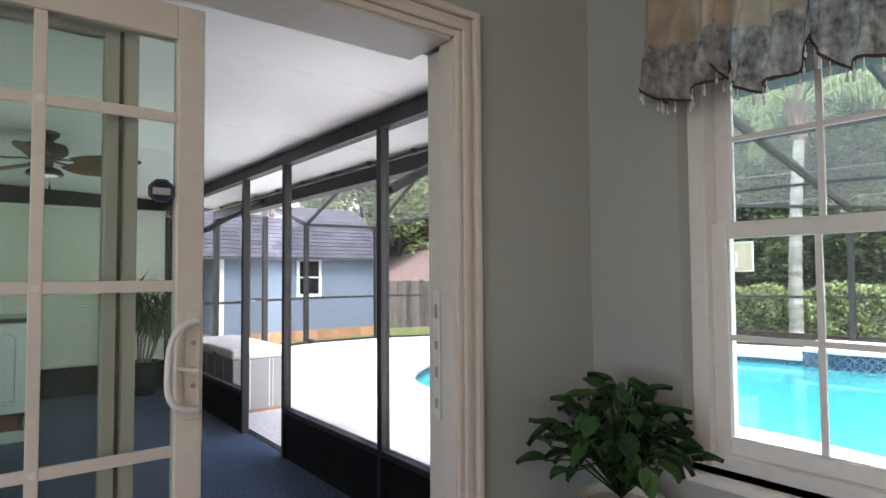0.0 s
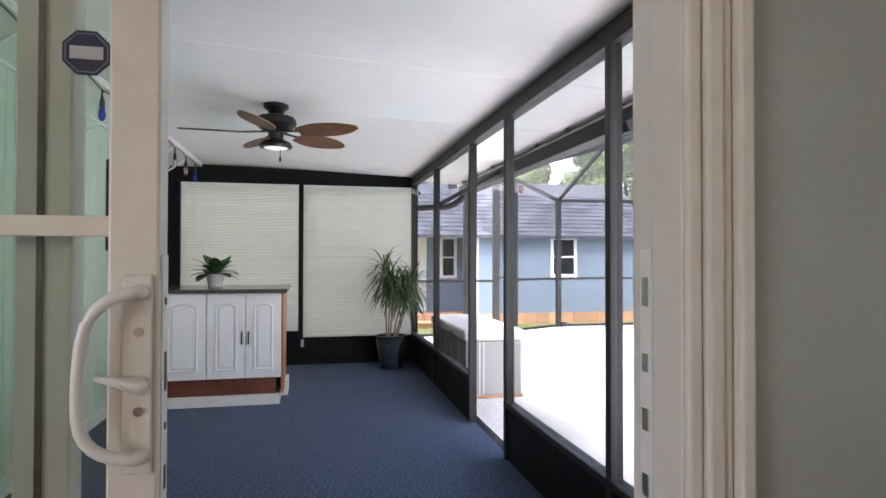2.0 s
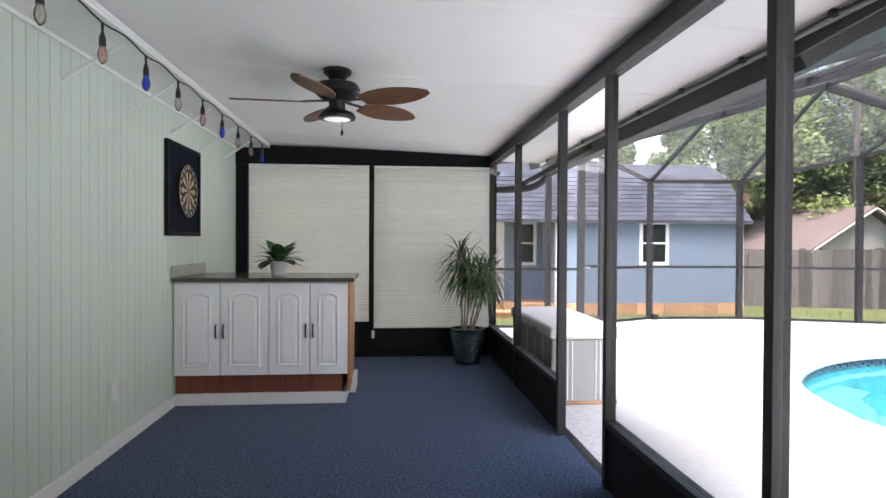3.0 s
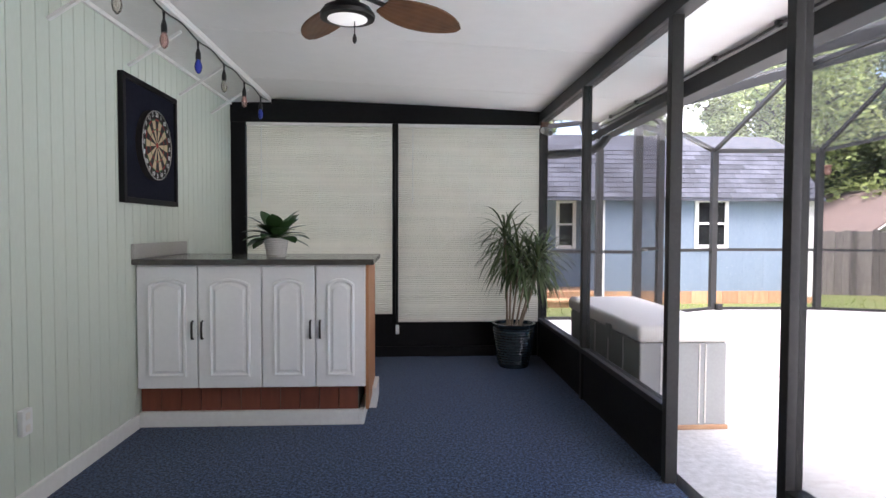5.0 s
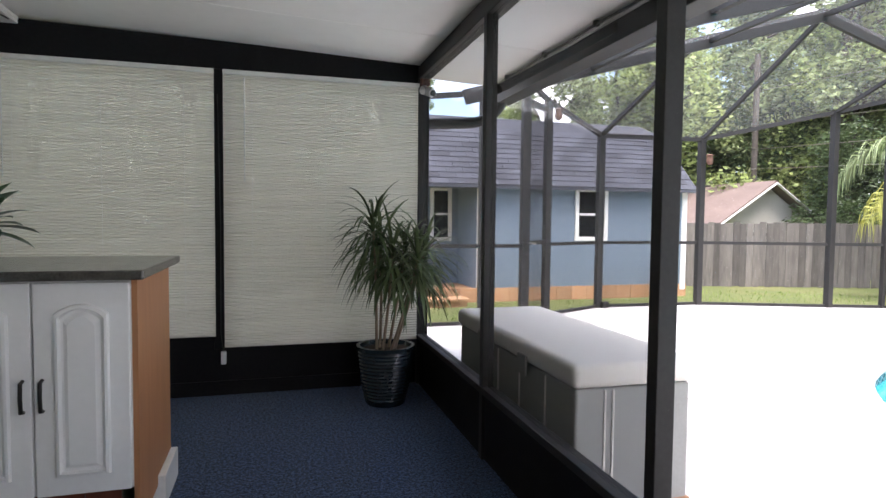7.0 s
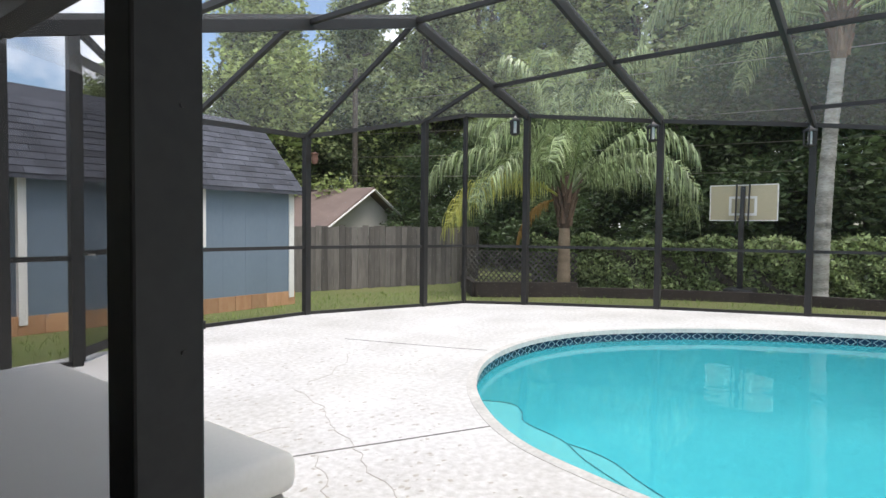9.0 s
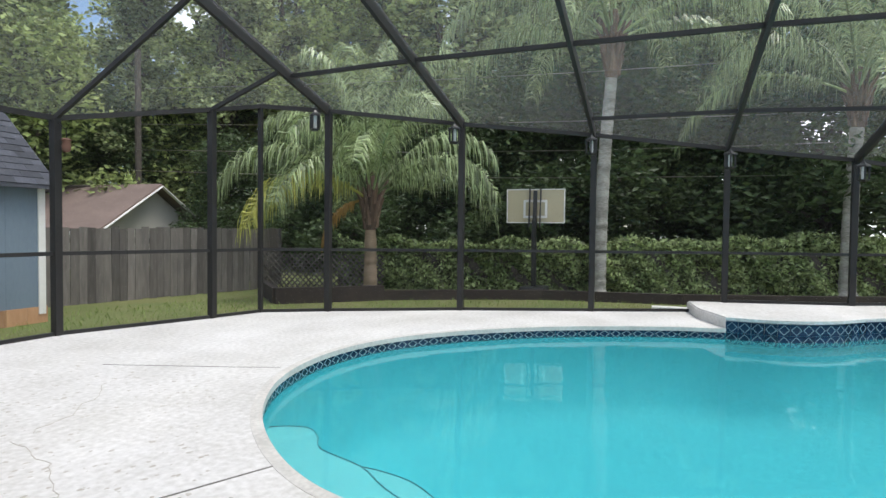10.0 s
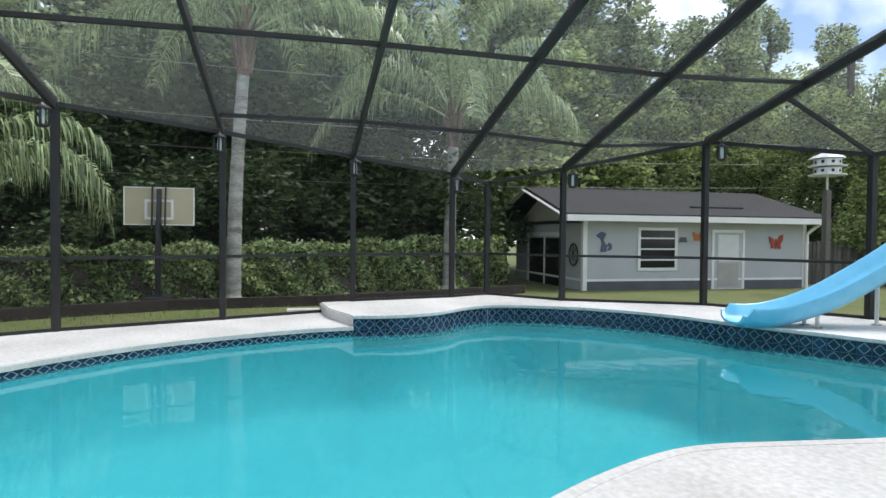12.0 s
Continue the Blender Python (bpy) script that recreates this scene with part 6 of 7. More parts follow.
# blinds
bms = bmesh.new()
SLW = 1.38
vs = [bms.verts.new((x, y, z)) for x in (-SLW / 2, SLW / 2) for y, z in ((-0.004, -0.0105), (-0.008, -0.002), (0.007, 0.0105))]
bms.faces.new((vs[0], vs[1], vs[4], vs[3])), bms.faces.new((vs[1], vs[2], vs[5], vs[4]))
slat = mesh_of("slat", bms, BLIND)
for cx, zb in ((0.207, 0.44), (1.645, 0.36)):
    bl = thing("window_blind", cx, YB - 0.03, 2.25, "closed ivory horizontal mini blind", "blind", group="lanai blinds")
    part("head_rail", box(bmesh.new(), cx - SLW / 2, cx + SLW / 2, YB - 0.075, YB - 0.041, 2.235, 2.265, 0.003), WHITE_TRIM, bl)
    part("bottom_rail", box(bmesh.new(), cx - SLW / 2, cx + SLW / 2, YB - 0.064, YB - 0.044, zb - 0.012, zb + 0.004, 0.002), BLIND, bl)
    n = int((2.23 - zb) / 0.0185)
    for i in range(n):
        place("slat", slat, bl, pose(0, -0.022, zb + 0.012 + i * (2.23 - zb) / n - 2.25, random.uniform(-0.15, 0.15) + 6))
    for u in (-0.5, 0.0, 0.5):
        part("ladder_cord", tube(bmesh.new(), [(cx + u, YB - 0.067, zb), (cx + u, YB - 0.067, 2.24)], 0.0016, 4), WHITE_TRIM, bl)
    part("wand", tube(bmesh.new(), [(cx - 0.55, YB - 0.075, 2.22), (cx - 0.55, YB - 0.08, 1.5)], 0.004, 6), WHITEPLASTIC, bl)
plug = thing("power_adapter", 0.945, YB - 0.05, 0.24, "small white power adapter hanging on its cord", "power adapter")
part("body", box(bmesh.new(), 0.93, 0.965, YB - 0.07, YB - 0.041, 0.23, 0.32, 0.005), WHITEPLASTIC, plug)
part("cord", tube(bmesh.new(), [(0.945, YB - 0.05, 0.32), (0.93, YB - 0.048, 0.45), (0.935, YB - 0.046, 1.2), (0.92, YB - 0.046, 2.1)], 0.004, 5), BLACKPLASTIC, plug)

# dartboard
DZ, DY = 1.795, 6.57
dbk = thing("dartboard_backer", XW + 0.02, DY, 1.41, "black framed square dartboard backing panel on the wall", "dartboard backing")
part("felt", box(bmesh.new(), XW, XW + 0.02, DY - 0.385, DY + 0.385, 1.43, 2.16), NAVYFELT, dbk)
for c in ((DY - 0.405, DY - 0.37, 1.41, 2.18), (DY + 0.37, DY + 0.405, 1.41, 2.18), (DY - 0.37, DY + 0.37, 2.145, 2.18), (DY - 0.37, DY + 0.37, 1.41, 1.445)):
    part("frame", box(bmesh.new(), XW, XW + 0.035, *c, 0.003), BLACK_TRIM, dbk)
X0 = XW + 0.055
dart = thing("dartboard", XW + 0.02, DY, DZ, "round dartboard with cream and black segments and wire numbers", "dartboard")
bm = bmesh.new()
tube(bm, [(XW + 0.02, DY, DZ), (X0, DY, DZ)], 0.226, 40)
part("board", bm, DARTBLACK, dart)


def sector(bm, r0, r1, a0, a1, x):
    k = 4
    vi = [bm.verts.new((x, DY + r0 * math.sin(a0 + (a1 - a0) * i / k), DZ + r0 * math.cos(a0 + (a1 - a0) * i / k))) for i in range(k + 1)]
    vo = [bm.verts.new((x, DY + r1 * math.sin(a0 + (a1 - a0) * i / k), DZ + r1 * math.cos(a0 + (a1 - a0) * i / k))) for i in range(k + 1)]
    for i in range(k):
        bm.faces.new((vi[i], vi[i + 1], vo[i + 1], vo[i]))


for i in range(20):
    a0, a1 = (i - 0.5) * math.pi / 10, (i + 0.5) * math.pi / 10
    for r0, r1, dark, ring in ((0.018, 0.1, DARTBLACK, 0), (0.108, 0.162, DARTBLACK, 0), (0.1, 0.108, DARTRED, 1), (0.162, 0.17, DARTRED, 1)):
        bm = bmesh.new()
        sector(bm, r0, r1, a0, a1, X0 + 0.003)
        part("segment", bm, (dark if i % 2 == 0 else (DARTGREEN if ring else CORK)), dart)
bm = bmesh.new()
tube(bm, [(X0, DY, DZ), (X0 + 0.004, DY, DZ)], 0.016, 16)
part("bullseye", bm, DARTRED, dart)
part("number_ring", tube(bmesh.new(), [(X0 + 0.006, DY + 0.222 * math.sin(a * math.pi / 20), DZ + 0.222 * math.cos(a * math.pi / 20)) for a in range(41)], 0.003, 5), METAL, dart)
NUMS = [20, 1, 18, 4, 13, 6, 10, 15, 2, 17, 3, 19, 7, 16, 8, 11, 14, 9, 12, 5]
for i, nval in enumerate(NUMS):
    cu = bpy.data.curves.new("number", "FONT")
    cu.body, cu.size, cu.align_x, cu.align_y, cu.extrude = str(nval), 0.04, "CENTER", "CENTER", 0.001
    cu.materials.append(WHITEPLASTIC)
    tmp = new("number", cu)
    me = bpy.data.meshes.new_from_object(tmp)
    bpy.data.objects.remove(tmp)
    ob = new("number", me)
    ob.parent = dart
    an = -i * math.pi / 10
    # seen from the room the order runs clockwise
    yy, zz = -0.198 * math.sin(an), 0.198 * math.cos(an)
    ob.matrix_basis = Matrix.Translation((0.038, yy, zz)) @ Matrix(((0, 0, 1, 0), (1, 0, 0, 0), (0, 1, 0, 0), (0, 0, 0, 1)))

# shelf under the ceiling with brackets and string lights
sh = thing("wall_shelf", XW, 5, 2.46, "long white wall shelf high under the ceiling with angled brackets", "shelf")
part("shelf_board", box(bmesh.new(), XW + 0.002, -0.25, 1.6, YB - 0.05, 2.455, 2.475, 0.003), WHITE_TRIM, sh)
part("front_lip", box(bmesh.new(), -0.27, -0.249, 1.6, YB - 0.05, 2.476, 2.5, 0.002), WHITE_TRIM, sh)
part("wall_cleat", box(bmesh.new(), XW + 0.002, XW + 0.02, 1.6, YB - 0.05, 2.43, 2.454, 0.002), WHITE_TRIM, sh)
for y in (2.3, 3.1, 3.9, 4.7, 5.5, 6.3, 7.1, 7.8):
    part("bracket", beam(bmesh.new(), (XW + 0.004, y, 2.24), (-0.32, y, 2.45), 0.016, 0.02, up=(0, 1, 0)), WHITE_TRIM, sh)
slt = thing("string_lights", -0.25, 5, 2.45, "black string lights with clear and blue bulbs along the shelf", "string lights")
bulbs, pts = [], []
for i in range(25):
    y = 2.0 + i * 0.26
    hang = i % 2 == 1
    pts.append((-0.262, y, 2.43 if hang else 2.452))
    if hang:
        bulbs.append((y, i // 2))
part("cable", tube(bmesh.new(), smooth_line(pts, False, 3), 0.005, 6), BLACKPLASTIC, slt)
CLEARB = clear_mat("clear_bulb_glass", (0.95, 0.93, 0.88), (0.8, 0.75, 0.65), 0.25)
BLUEB = clear_mat("blue_bulb_glass", (0.25, 0.3, 0.95), (0.1, 0.15, 0.8), 0.35)
PINKB = clear_mat("pink_bulb_glass", (0.95, 0.75, 0.7), (0.8, 0.5, 0.45), 0.3)
for y, i in bulbs:
    z = 2.43
    s = part("socket", tube(bmesh.new(), [(-0.262, y, z), (-0.262, y, z - 0.04), (-0.262, y, z - 0.075), (-0.262, y, z - 0.115)], [0.008, 0.006, 0.016, 0.017], 10), BLACKPLASTIC, slt)
    part("bulb", lathe(bmesh.new(), [(0.012, 0.0), (0.022, -0.03), (0.024, -0.05), (0.018, -0.075), (0.005, -0.09)], -0.262, y, z - 0.112, 12), (CLEARB, PINKB, BLUEB)[i % 3], slt, smooth=60)
    part("filament", tube(bmesh.new(), [(-0.262, y, z - 0.12), (-0.262, y, z - 0.17)], 0.003, 5), METAL, slt)

# ceiling fan
fx, fy, fz = 0.8, 5.15, cz(0.8)
fan = thing("ceiling_fan", fx, fy, fz, "dark bronze ceiling fan with five carved wooden leaf blades and light", "ceiling fan")
part("canopy", lathe(bmesh.new(), [(0.09, 0.0), (0.09, -0.025), (0.06, -0.05), (0.045, -0.08)], fx, fy, fz, 24), DARKMETAL, fan, smooth=40)
part("motor", lathe(bmesh.new(), [(0.06, -0.075), (0.13, -0.095), (0.145, -0.12), (0.145, -0.15), (0.1, -0.19), (0.06, -0.205)], fx, fy, fz, 28), DARKMETAL, fan, smooth=40)
part("light_fitter", lathe(bmesh.new(), [(0.055, -0.2), (0.05, -0.255), (0.1, -0.275), (0.118, -0.3), (0.115, -0.315), (0.085, -0.318)], fx, fy, fz, 28), DARKMETAL, fan, smooth=40)
# the lamp is unlit; a faint glow is added to whiten its glass
part("lamp_glass", lathe(bmesh.new(), [(0.085, -0.3185), (0.06, -0.325), (0.01, -0.328)], fx, fy, fz, 24), glow_mat("fan_glass_glow", (0.9, 0.9, 0.85), 0.12), fan, "round white lamp glass", smooth=60)
part("pull_chain", tube(bmesh.new(), [(fx + 0.03, fy, fz - 0.315), (fx + 0.03, fy, fz - 0.38)], 0.0025, 5), DARKMETAL, fan)
part("chain_pull", lathe(bmesh.new(), [(0.004, 0), (0.009, -0.015), (0.009, -0.03), (0.003, -0.04)], fx + 0.03, fy, fz - 0.38, 8), DARKMETAL, fan)
for k in range(5):
    a = radians(40 + 72 * k)
    c, s = math.cos(a), math.sin(a)
    u, w = Vector((c, s, 0)), Vector((-s, c, 0))
    w = (w + Vector((0, 0, -0.22))).normalized()
    o = Vector((fx, fy, fz - 0.2))
    part("blade_arm", beam(bmesh.new(), o + u * 0.07, o + u * 0.22 + Vector((0, 0, -0.01)), 0.03, 0.008), DARKMETAL, fan)
    bm = bmesh.new()
    N = 12
    tops, bots = [], []
    up = u.cross(w).normalized() * 0.004
    for i in range(N + 1):
        t = i / N
        half = 0.105 * math.sin(math.pi * (0.1 + 0.88 * t)) ** 0.6
        p = o + u * (0.19 + 0.47 * t) + Vector((0, 0, -0.012))
        row_t, row_b = [], []
        for j in range(13):
            g = (j - 6) / 6
            rib = 0.0025 if j % 2 else 0.0
            row_t.append(bm.verts.new(p + w * half * g + up * (1 + rib * 100)))
            row_b.append(bm.verts.new(p + w * half * g - up * (1 + rib * 100)))
        tops.append(row_t), bots.append(row_b)
    for i in range(N):
        for j in range(12):
            bm.faces.new((tops[i][j], tops[i][j + 1], tops[i + 1][j + 1], tops[i + 1][j]))
            bm.faces.new((bots[i][j + 1], bots[i][j], bots[i + 1][j], bots[i + 1][j + 1]))
        bm.faces.new((tops[i][0], tops[i + 1][0], bots[i + 1][0], bots[i][0]))
        bm.faces.new((tops[i][12], bots[i][12], bots[i + 1][12], tops[i + 1][12]))
    part("blade", bm, FANWOOD, fan, "carved reddish-brown wooden leaf blade")

# wall outlet
ol = thing("wall_outlet", XW + 0.002, 5.26, 0.4, "white duplex wall outlet on the green wall", "outlet")
part("plate", box(bmesh.new(), XW + 0.002, XW + 0.026, 5.225, 5.295, 0.345, 0.46, 0.003), WHITEPLASTIC, ol)
for z in (0.375, 0.43):
    part("socket", box(bmesh.new(), XW + 0.026, XW + 0.0275, 5.245, 5.275, z - 0.015, z + 0.015, 0.0005), CREAM_DOOR, ol)

# security camera
sc = thing("security_camera", XS, YB - 0.08, 2.2, "small white security camera on a bracket at the corner post", "security camera")
part("mount", box(bmesh.new(), XS - 0.02, XS + 0.05, YB - 0.1, YB - 0.042, 2.25, 2.3, 0.004), TERRA, sc)
part("arm", tube(bmesh.new(), [(XS + 0.015, YB - 0.08, 2.25), (XS + 0.02, YB - 0.1, 2.21)], 0.012, 8), WHITEPLASTIC, sc)
cb = part("body", tube(bmesh.new(), [(XS + 0.0, YB - 0.07, 2.22), (XS + 0.05, YB - 0.17, 2.18)], 0.032, 14), WHITEPLASTIC, sc)
part("lens", tube(bmesh.new(), [(XS + 0.05, YB - 0.17, 2.18), (XS + 0.053, YB - 0.176, 2.178)], 0.024, 14), BLACKPLASTIC, sc)

# downspout at the roof corner
ds = thing("downspout", 2.9, 8.75, 2.0, "dark bronze downspout pipe curving under the gutter", "downspout")
part("pipe", tube(bmesh.new(), smooth_line([(3.12, 8.62, 2.25), (3.05, 8.66, 2.14), (2.92, 8.7, 2.07), (2.7, 8.72, 2.05), (2.45, 8.72, 2.03), (2.4, 8.7, 1.98), (2.4, 8.68, 0.0)], False, 3), 0.045, 10), BRONZE, ds, smooth=60)

# storage box outside
sb = thing("deck_box", 2.78, 6.9, 0, "grey resin deck storage box with a pale padded-edge lid", "storage box")
BX0, BX1, BY0, BY1 = 2.48, 3.085, 6.16, 7.78
part("body", box(bmesh.new(), BX0 + 0.02, BX1 - 0.02, BY0 + 0.02, BY1 - 0.02, 0.02, 0.55, 0.012), RESIN, sb)
part("plinth", box(bmesh.new(), BX0 + 0.01, BX1 - 0.01, BY0 + 0.01, BY1 - 0.01, 0.0, 0.03, 0.006), PINE, sb)
for x in (BX0 + 0.16, BX0 + 0.2, BX1 - 0.2, BX1 - 0.16):
    part("panel_rib", box(bmesh.new(), x - 0.004, x + 0.004, BY0 + 0.014, BY0 + 0.0215, 0.04, 0.54), RESINLID, sb)
for y in (BY0 + 0.3, BY0 + 0.6, BY0 + 0.9, BY0 + 1.2):
    for x in (BX0 + 0.014, BX1 - 0.0215):
        part("panel_rib", box(bmesh.new(), x, x + 0.0075, y - 0.004, y + 0.004, 0.04, 0.54), RESINLID, sb)
bm = bmesh.new()
box(bm, BX0, BX1 + 0.01, BY0, BY1 + 0.01, 0.552, 0.66)
bmesh.ops.bevel(bm, geom=bm.edges[:], offset=0.035, segments=5, affect="EDGES", profile=0.5)
part("lid", bm, RESINLID, sb, "pale beige lid with rounded edges", smooth=60)
for y in (BY0 + 0.5, BY0 + 1.1):
    part("hinge", box(bmesh.new(), BX0 - 0.02, BX0 - 0.008, y - 0.05, y + 0.05, 0.5, 0.6, 0.003), RESIN, sb)

# ---- kitchen things ----
# trailing pothos on a stand in the corner
kx, ky = 1.8, 1.0
stand = thing("plant_stand", kx, ky, 0.02, "dark wooden plant stand in the kitchen corner", "plant stand")
part("top", lathe(bmesh.new(), [(0.15, 0.62), (0.15, 0.64)], kx, ky, 0, 24), BLACK_TRIM, stand)
for a in range(3):
    part("leg", tube(bmesh.new(), [(kx + 0.1 * math.cos(a * 2.09), ky + 0.1 * math.sin(a * 2.09), 0.62), (kx + 0.15 * math.cos(a * 2.09), ky + 0.15 * math.sin(a * 2.09), 0.02)], 0.012, 8), BLACK_TRIM, stand)
po = thing("pothos_plant", kx, ky, 0.64, "bushy trailing green pothos in a pale pot", "potted plant")
part("pot", lathe(bmesh.new(), [(0.08, 0.64), (0.11, 0.8), (0.115, 0.83), (0.1, 0.83), (0.095, 0.81)], kx, ky, 0, 24), CREAM_DOOR, po, "pale ceramic pot", smooth=40)
for i in range(150):
    a, r = random.uniform(0, 6.28), random.uniform(0.02, 0.2)
    hgt = 0.88 + 0.24 * (1 - (r / 0.3) ** 1.5) * random.uniform(0.3, 1.1)
    b0 = Vector((kx, ky, 0.83))
    tip = Vector((min(kx + r * math.cos(a) * 1.05, XE - 0.1), min(ky + r * math.sin(a), YK - 0.12), hgt))
    bm = bmesh.new()
    tube(bm, [b0, b0.lerp(tip, 0.6) + Vector((0, 0, 0.04)), tip], 0.0025, 4)
    d = Vector((math.cos(a) * 0.8, math.sin(a) * 0.8, random.uniform(-0.5, 0.8)))
    L, W, P, side = random.uniform(0.05, 0.085), random.uniform(0.036, 0.056), tip, d.cross(Vector((random.uniform(-0.4, 0.4), 0, 1))).normalized()
    rows_ = []
    dd = d.normalized()
    for s, w in ((0, 0.25), (0.12, 0.8), (0.3, 1.0), (0.55, 0.82), (0.8, 0.42), (1.0, 0.03)):
        up = side.cross(dd)
        rows_.append([bm.verts.new(P + side * g * W * w / 2 + up * abs(g) * 0.012) for g in (-1, 0, 1)])
        dd = (dd + Vector((0, 0, -0.16))).normalized()
        P = P + dd * L * 0.2
    for r_, q in zip(rows_, rows_[1:]):
        bm.faces.new((r_[0], r_[1], q[1], q[0])), bm.faces.new((r_[1], r_[2], q[2], q[1]))
    part("leaf", bm, DARKLEAF, po, smooth=180)

# valance
val = thing("window_valance", 2.0, 0.4, 2.1, "sheer taupe paisley swag valance with beaded fringe", "valance")
SHEER = mat("taupe_sheer_fabric", (0.74, 0.64, 0.52), (0.45, 0.38, 0.3), rough=0.8, grain=18, stain=7, bump=0.15)
PAISLEY = mat("paisley_border_fabric", (0.7, 0.68, 0.67), (0.12, 0.115, 0.12), rough=0.85, grain=45, stain=16, bump=0.1)
for fabric in (SHEER, PAISLEY):
    fn, fl = fabric.node_tree.nodes, fabric.node_tree.links
    tr, msx = fn.new("ShaderNodeBsdfTranslucent"), fn.new("ShaderNodeMixShader")
    fl.new(fn["Principled BSDF"].inputs["Base Color"].links[0].from_socket, tr.inputs["Color"])
    msx.inputs[0].default_value = 0.62
    fl.new(fn["Principled BSDF"].outputs[0], msx.inputs[1]), fl.new(tr.outputs[0], msx.inputs[2])
    fl.new(msx.outputs[0], fn["Material Output"].inputs["Surface"])
bm = bmesh.new()
tube(bm, [(0, 0, 0), (0, 0, -0.02)], 0.0012, 4)
lathe(bm, [(0.001, 0), (0.004, -0.008), (0.003, -0.016)], 0, 0, -0.018, 6)
bead = mesh_of("bead", bm, WHITEPLASTIC)
SWAGS = [(1.04, 0.78, 1.89, 1.97), (0.82, 0.58, 1.87, 1.97), (0.6, 0.36, 1.87, 1.98), (0.38, 0.14, 1.87, 1.98), (0.16, -0.1, 1.87, 1.98), (-0.06, -0.24, 1.89, 1.97)]
for si, (ya, yb, zlow, zend) in enumerate(SWAGS):
    NU, NV = 26, 14
    grid = []
    for j in range(NV + 1):
        v = j / NV
        row = []
        for i in range(NU + 1):
            u = i / NU
            zb = zend - (zend - zlow) * math.sin(math.pi * u) ** 0.8
            z = 2.34 + (zb - 2.34) * v
            fold = 0.028 * math.sin(u * 19 + si * 2 + v * 3) * (0.4 + v) + 0.012 * math.sin(v * 14 + u * 6) * math.sin(math.pi * u)
            row.append((1.995 + (0.014 if si % 2 else 0) + fold - 0.03 * math.sin(math.pi * u) * v, ya + (yb - ya) * u, z))
        grid.append(row)
    for nm, j0, j1, fabric in (("swag", 0, 9, SHEER), ("border", 9, NV, PAISLEY)):
        bm = bmesh.new()
        vs = [[bm.verts.new(c) for c in grid[j]] for j in range(j0, j1 + 1)]
        for r, q in zip(vs, vs[1:]):
            for i in range(NU):
                bm.faces.new((r[i], r[i + 1], q[i + 1], q[i]))
        part(nm, bm, fabric, val, smooth=180)
    part("hem", tube(bmesh.new(), grid[NV], 0.004, 5), SOIL, val)
    for i in range(1, NU, 2):
        place("bead", bead, val, Matrix.Translation(Vector(grid[NV][i]) - base_of(val)))
part("rod", tube(bmesh.new(), [(1.99, 1.08, 2.33), (1.99, -0.3, 2.33)], 0.012, 8), DARKMETAL, val)
part("finial", lathe(bmesh.new(), [(0.01, 0), (0.025, 0.015), (0.01, 0.03)], 1.99, 1.09, 2.315, 10), DARKMETAL, val)

# ---- pool tiles, steps, deck joints and cracks ----
def along(line, step):
    """Places and headings at even steps along a line."""
    out, left = [], step / 2
    for a, b in zip(line, line[1:]):
        L = (b - a).length
        while left <= L:
            out.append((a.lerp(b, left / L), math.degrees(math.atan2((b - a).y, (b - a).x))))
            left += step
        left -= L
    return out


def tile_mesh(w, h):
    bm = bmesh.new()
    box(bm, -w / 2 + 0.002, w / 2 - 0.002, -0.006, 0.003, -h / 2 + 0.002, h / 2 - 0.002)
    me = mesh_of("tile", bm, TILE)
    me.materials.append(TILELINE)
    b2 = bmesh.new()
    b2.from_mesh(me)
    n0 = len(b2.faces)
    q = 0.42
    for p, r in (((-q * w, 0), (0, q * h)), ((0, q * h), (q * w, 0)), ((q * w, 0), (0, -q * h)), ((0, -q * h), (-q * w, 0))):
        beam(b2, (p[0], -0.0065, p[1]), (r[0], -0.0065, r[1]), 0.009, 0.003, up=(0, 1, 0))
    for f in list(b2.faces)[n0:]:
        f.material_index = 1
    b2.to_mesh(me)
    b2.free()
    return me


low_tile, high_tile = tile_mesh(0.15, 0.1), tile_mesh(0.15, 0.15)
for p, a in along(low_line, 0.15):
    n = Vector((-math.sin(radians(a)), math.cos(radians(a))))
    q = p + n * -0.004
    place("tile", low_tile, pool, pose(q.x - 8, q.y - 4, -0.1 + 1.3, 0, 0, a) @ pose(0, 0, 0, 0, 0, 0))
for p, a in along(raised_line, 0.15):
    n = Vector((-math.sin(radians(a)), math.cos(radians(a))))
    q = p + n * -0.006
    for z in (0.03, -0.12):
        place("tile", high_tile, pool, pose(q.x - 8, q.y - 4, z + 1.3, 0, 0, a))
# raised coping lip
part("coping", strip(bmesh.new(), raised_line, -0.03, 0.28, RAISE - 0.035, RAISE + 0.004), DECK, pool, "white coated raised coping", smooth=40)

# entry steps with dark edge tiles
STEPS = [(-0.33, [(6.0, 8.15), (6.5, 7.98), (6.64, 7.68), (6.5, 7.48), (6.28, 7.32), (6.1, 6.9), (5.85, 6.6), (5.6, 6.2), (5.3, 5.7), (5.2, 5.0)]),
         (-0.44, [(6.3, 7.32), (6.34, 7.0), (6.24, 6.6), (5.98, 6.25), (5.72, 5.8), (5.5, 5.2)])]
for z, pts_ in STEPS:
    arc = smooth_line(pts_, False, 4)
    part("step", prism(bmesh.new(), [(4.7, 5.0)] + [(p.x, p.y) for p in arc[::-1]] + [(4.7, 8.05)], -1.2, z), STEPPALE, pool, "pale aqua entry step")
    part("edge_tile", tube(bmesh.new(), [(p.x, p.y, z + 0.004) for p in arc], 0.0045, 6), STEPEDGE, pool, "dark blue step edge line")
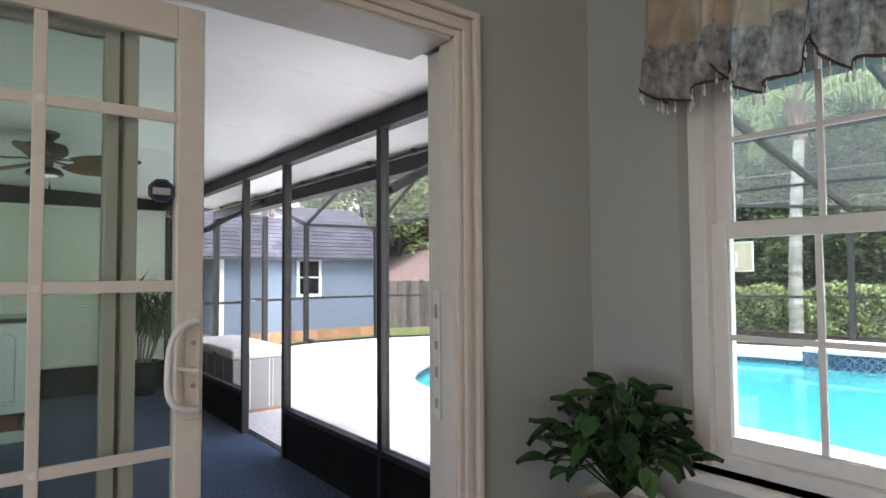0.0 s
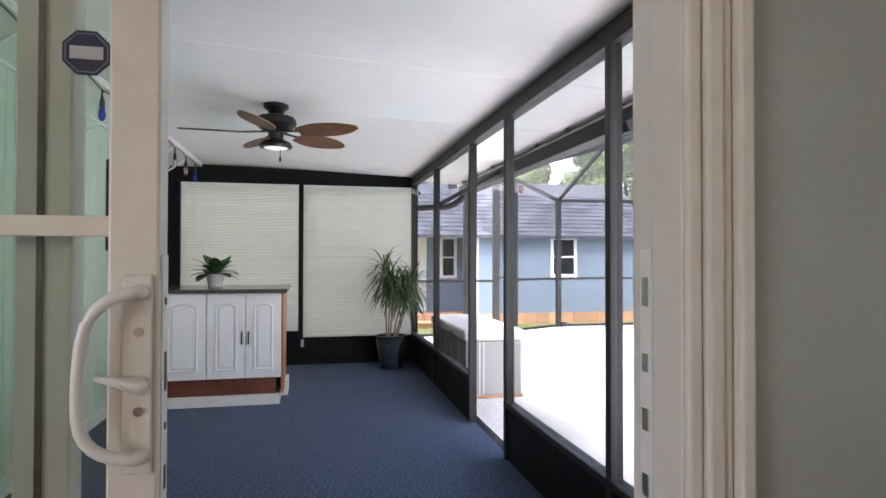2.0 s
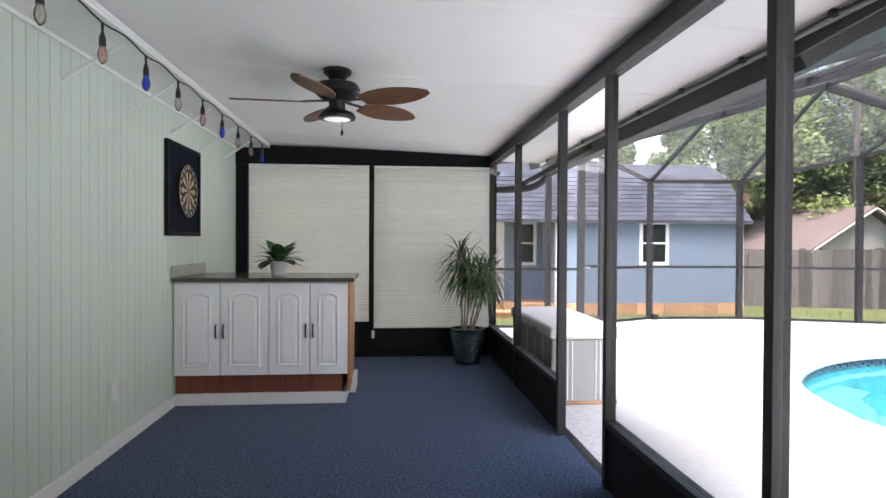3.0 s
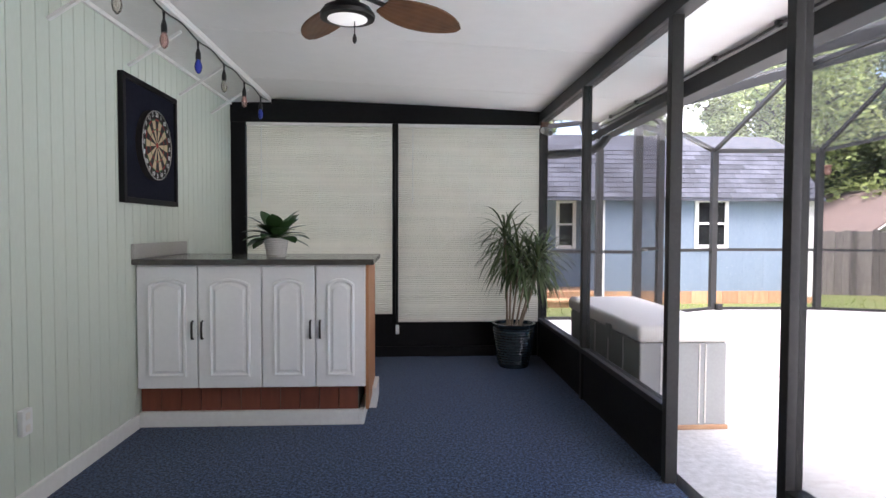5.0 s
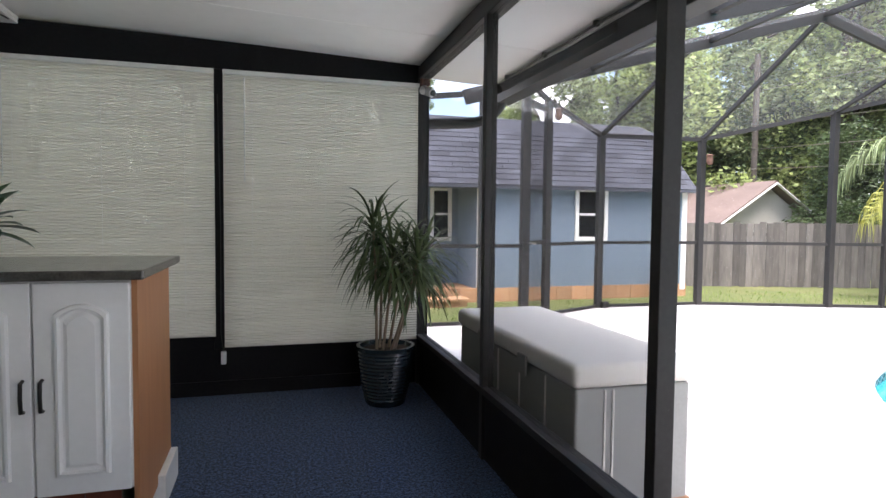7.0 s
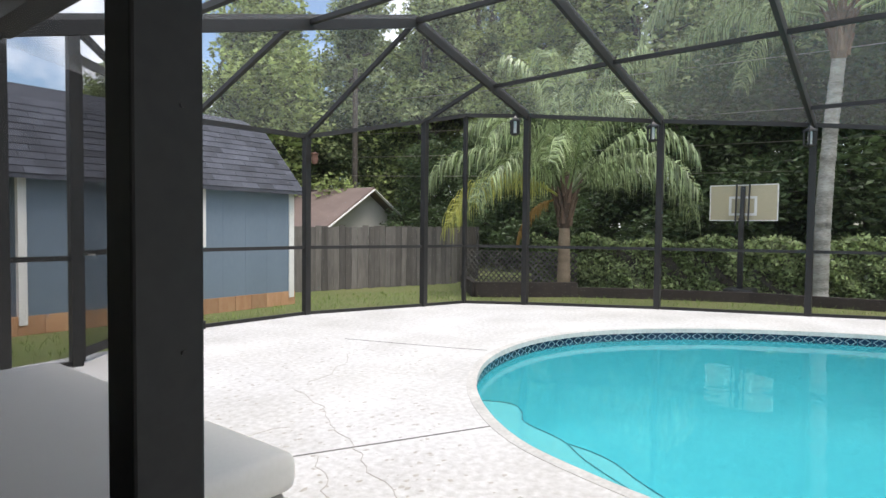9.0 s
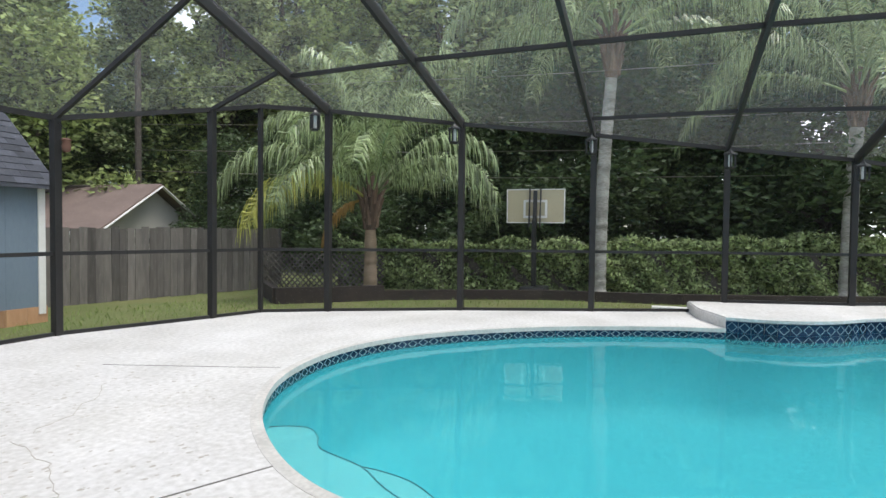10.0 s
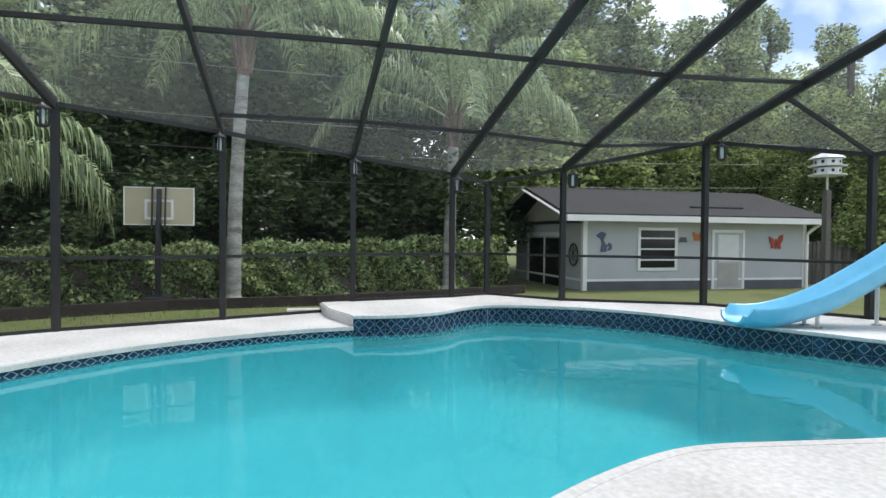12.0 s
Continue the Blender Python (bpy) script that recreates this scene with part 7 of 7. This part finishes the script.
# deck joints and cracks: thin dark seams just proud of the coating
SEAM = mat("dirty_joint", (0.2, 0.19, 0.17), (0.12, 0.115, 0.1), rough=0.95, bump=0.2)
CRACK = mat("deck_crack", (0.38, 0.35, 0.3), (0.5, 0.47, 0.42), rough=0.95, bump=0.3)


def seam(line, width, name, material, label):
    bm = bmesh.new()
    for a, b in zip(line, line[1:]):
        beam(bm, (a[0], a[1], 0.0005), (b[0], b[1], 0.0005), width, 0.004)
    tagged(new(name, mesh_of(name, bm, material)), label, "deck joint", kind="structure")


seam([(2.5, 8.3), (4.2, 7.46), (5.25, 6.93)], 0.012, "trim", SEAM, "narrow dark control joint in the deck")
seam([(6.6, 9.8), (6.71, 9.45), (6.99, 8.58), (7.12, 8.26)], 0.008, "trim", SEAM, "narrow dark control joint in the deck")


def crack(x, y, dx, dy, n, step):
    pts = [(x, y)]
    for i in range(n):
        x, y = x + dx * step + random.uniform(-0.5, 0.5) * step, y + dy * step + random.uniform(-0.5, 0.5) * step
        pts.append((x, y))
    return pts


for args in ((4.95, 8.58, -0.5, -0.86, 34, 0.066), (4.2, 7.4, -0.55, -0.83, 18, 0.06), (4.4, 7.9, -0.9, 0.3, 12, 0.06), (5.1, 8.6, 0.9, 0.45, 14, 0.08)):
    seam(crack(*args), 0.004, "trim", CRACK, "fine crack in the deck coating")
# flaked chips of coating
bm = bmesh.new()
for i in range(1000):
    x, y = random.uniform(3.4, 6.6), random.uniform(5.2, 10)
    a = Vector((x, y))
    if min((a - p).length for p in low_line) < 0.32 or any((a - p).length < 0.3 for p in near_line):
        continue
    if x > 4.6 and y < 7.8 and (a - Vector((8, 5))).length < 3.6:
        continue
    s, k = random.uniform(0.006, 0.024), random.randint(5, 7)
    vs = [bm.verts.new((x + s * random.uniform(0.4, 1.2) * math.cos(6.283 * j / k), y + s * 0.8 * random.uniform(0.4, 1.2) * math.sin(6.283 * j / k), 0.0012)) for j in range(k)]
    bm.faces.new(vs)
tagged(new("coating_chips", mesh_of("coating_chips", bm, CRACK)), "worn chipped spots in the white deck coating", "chips", kind="stuff")
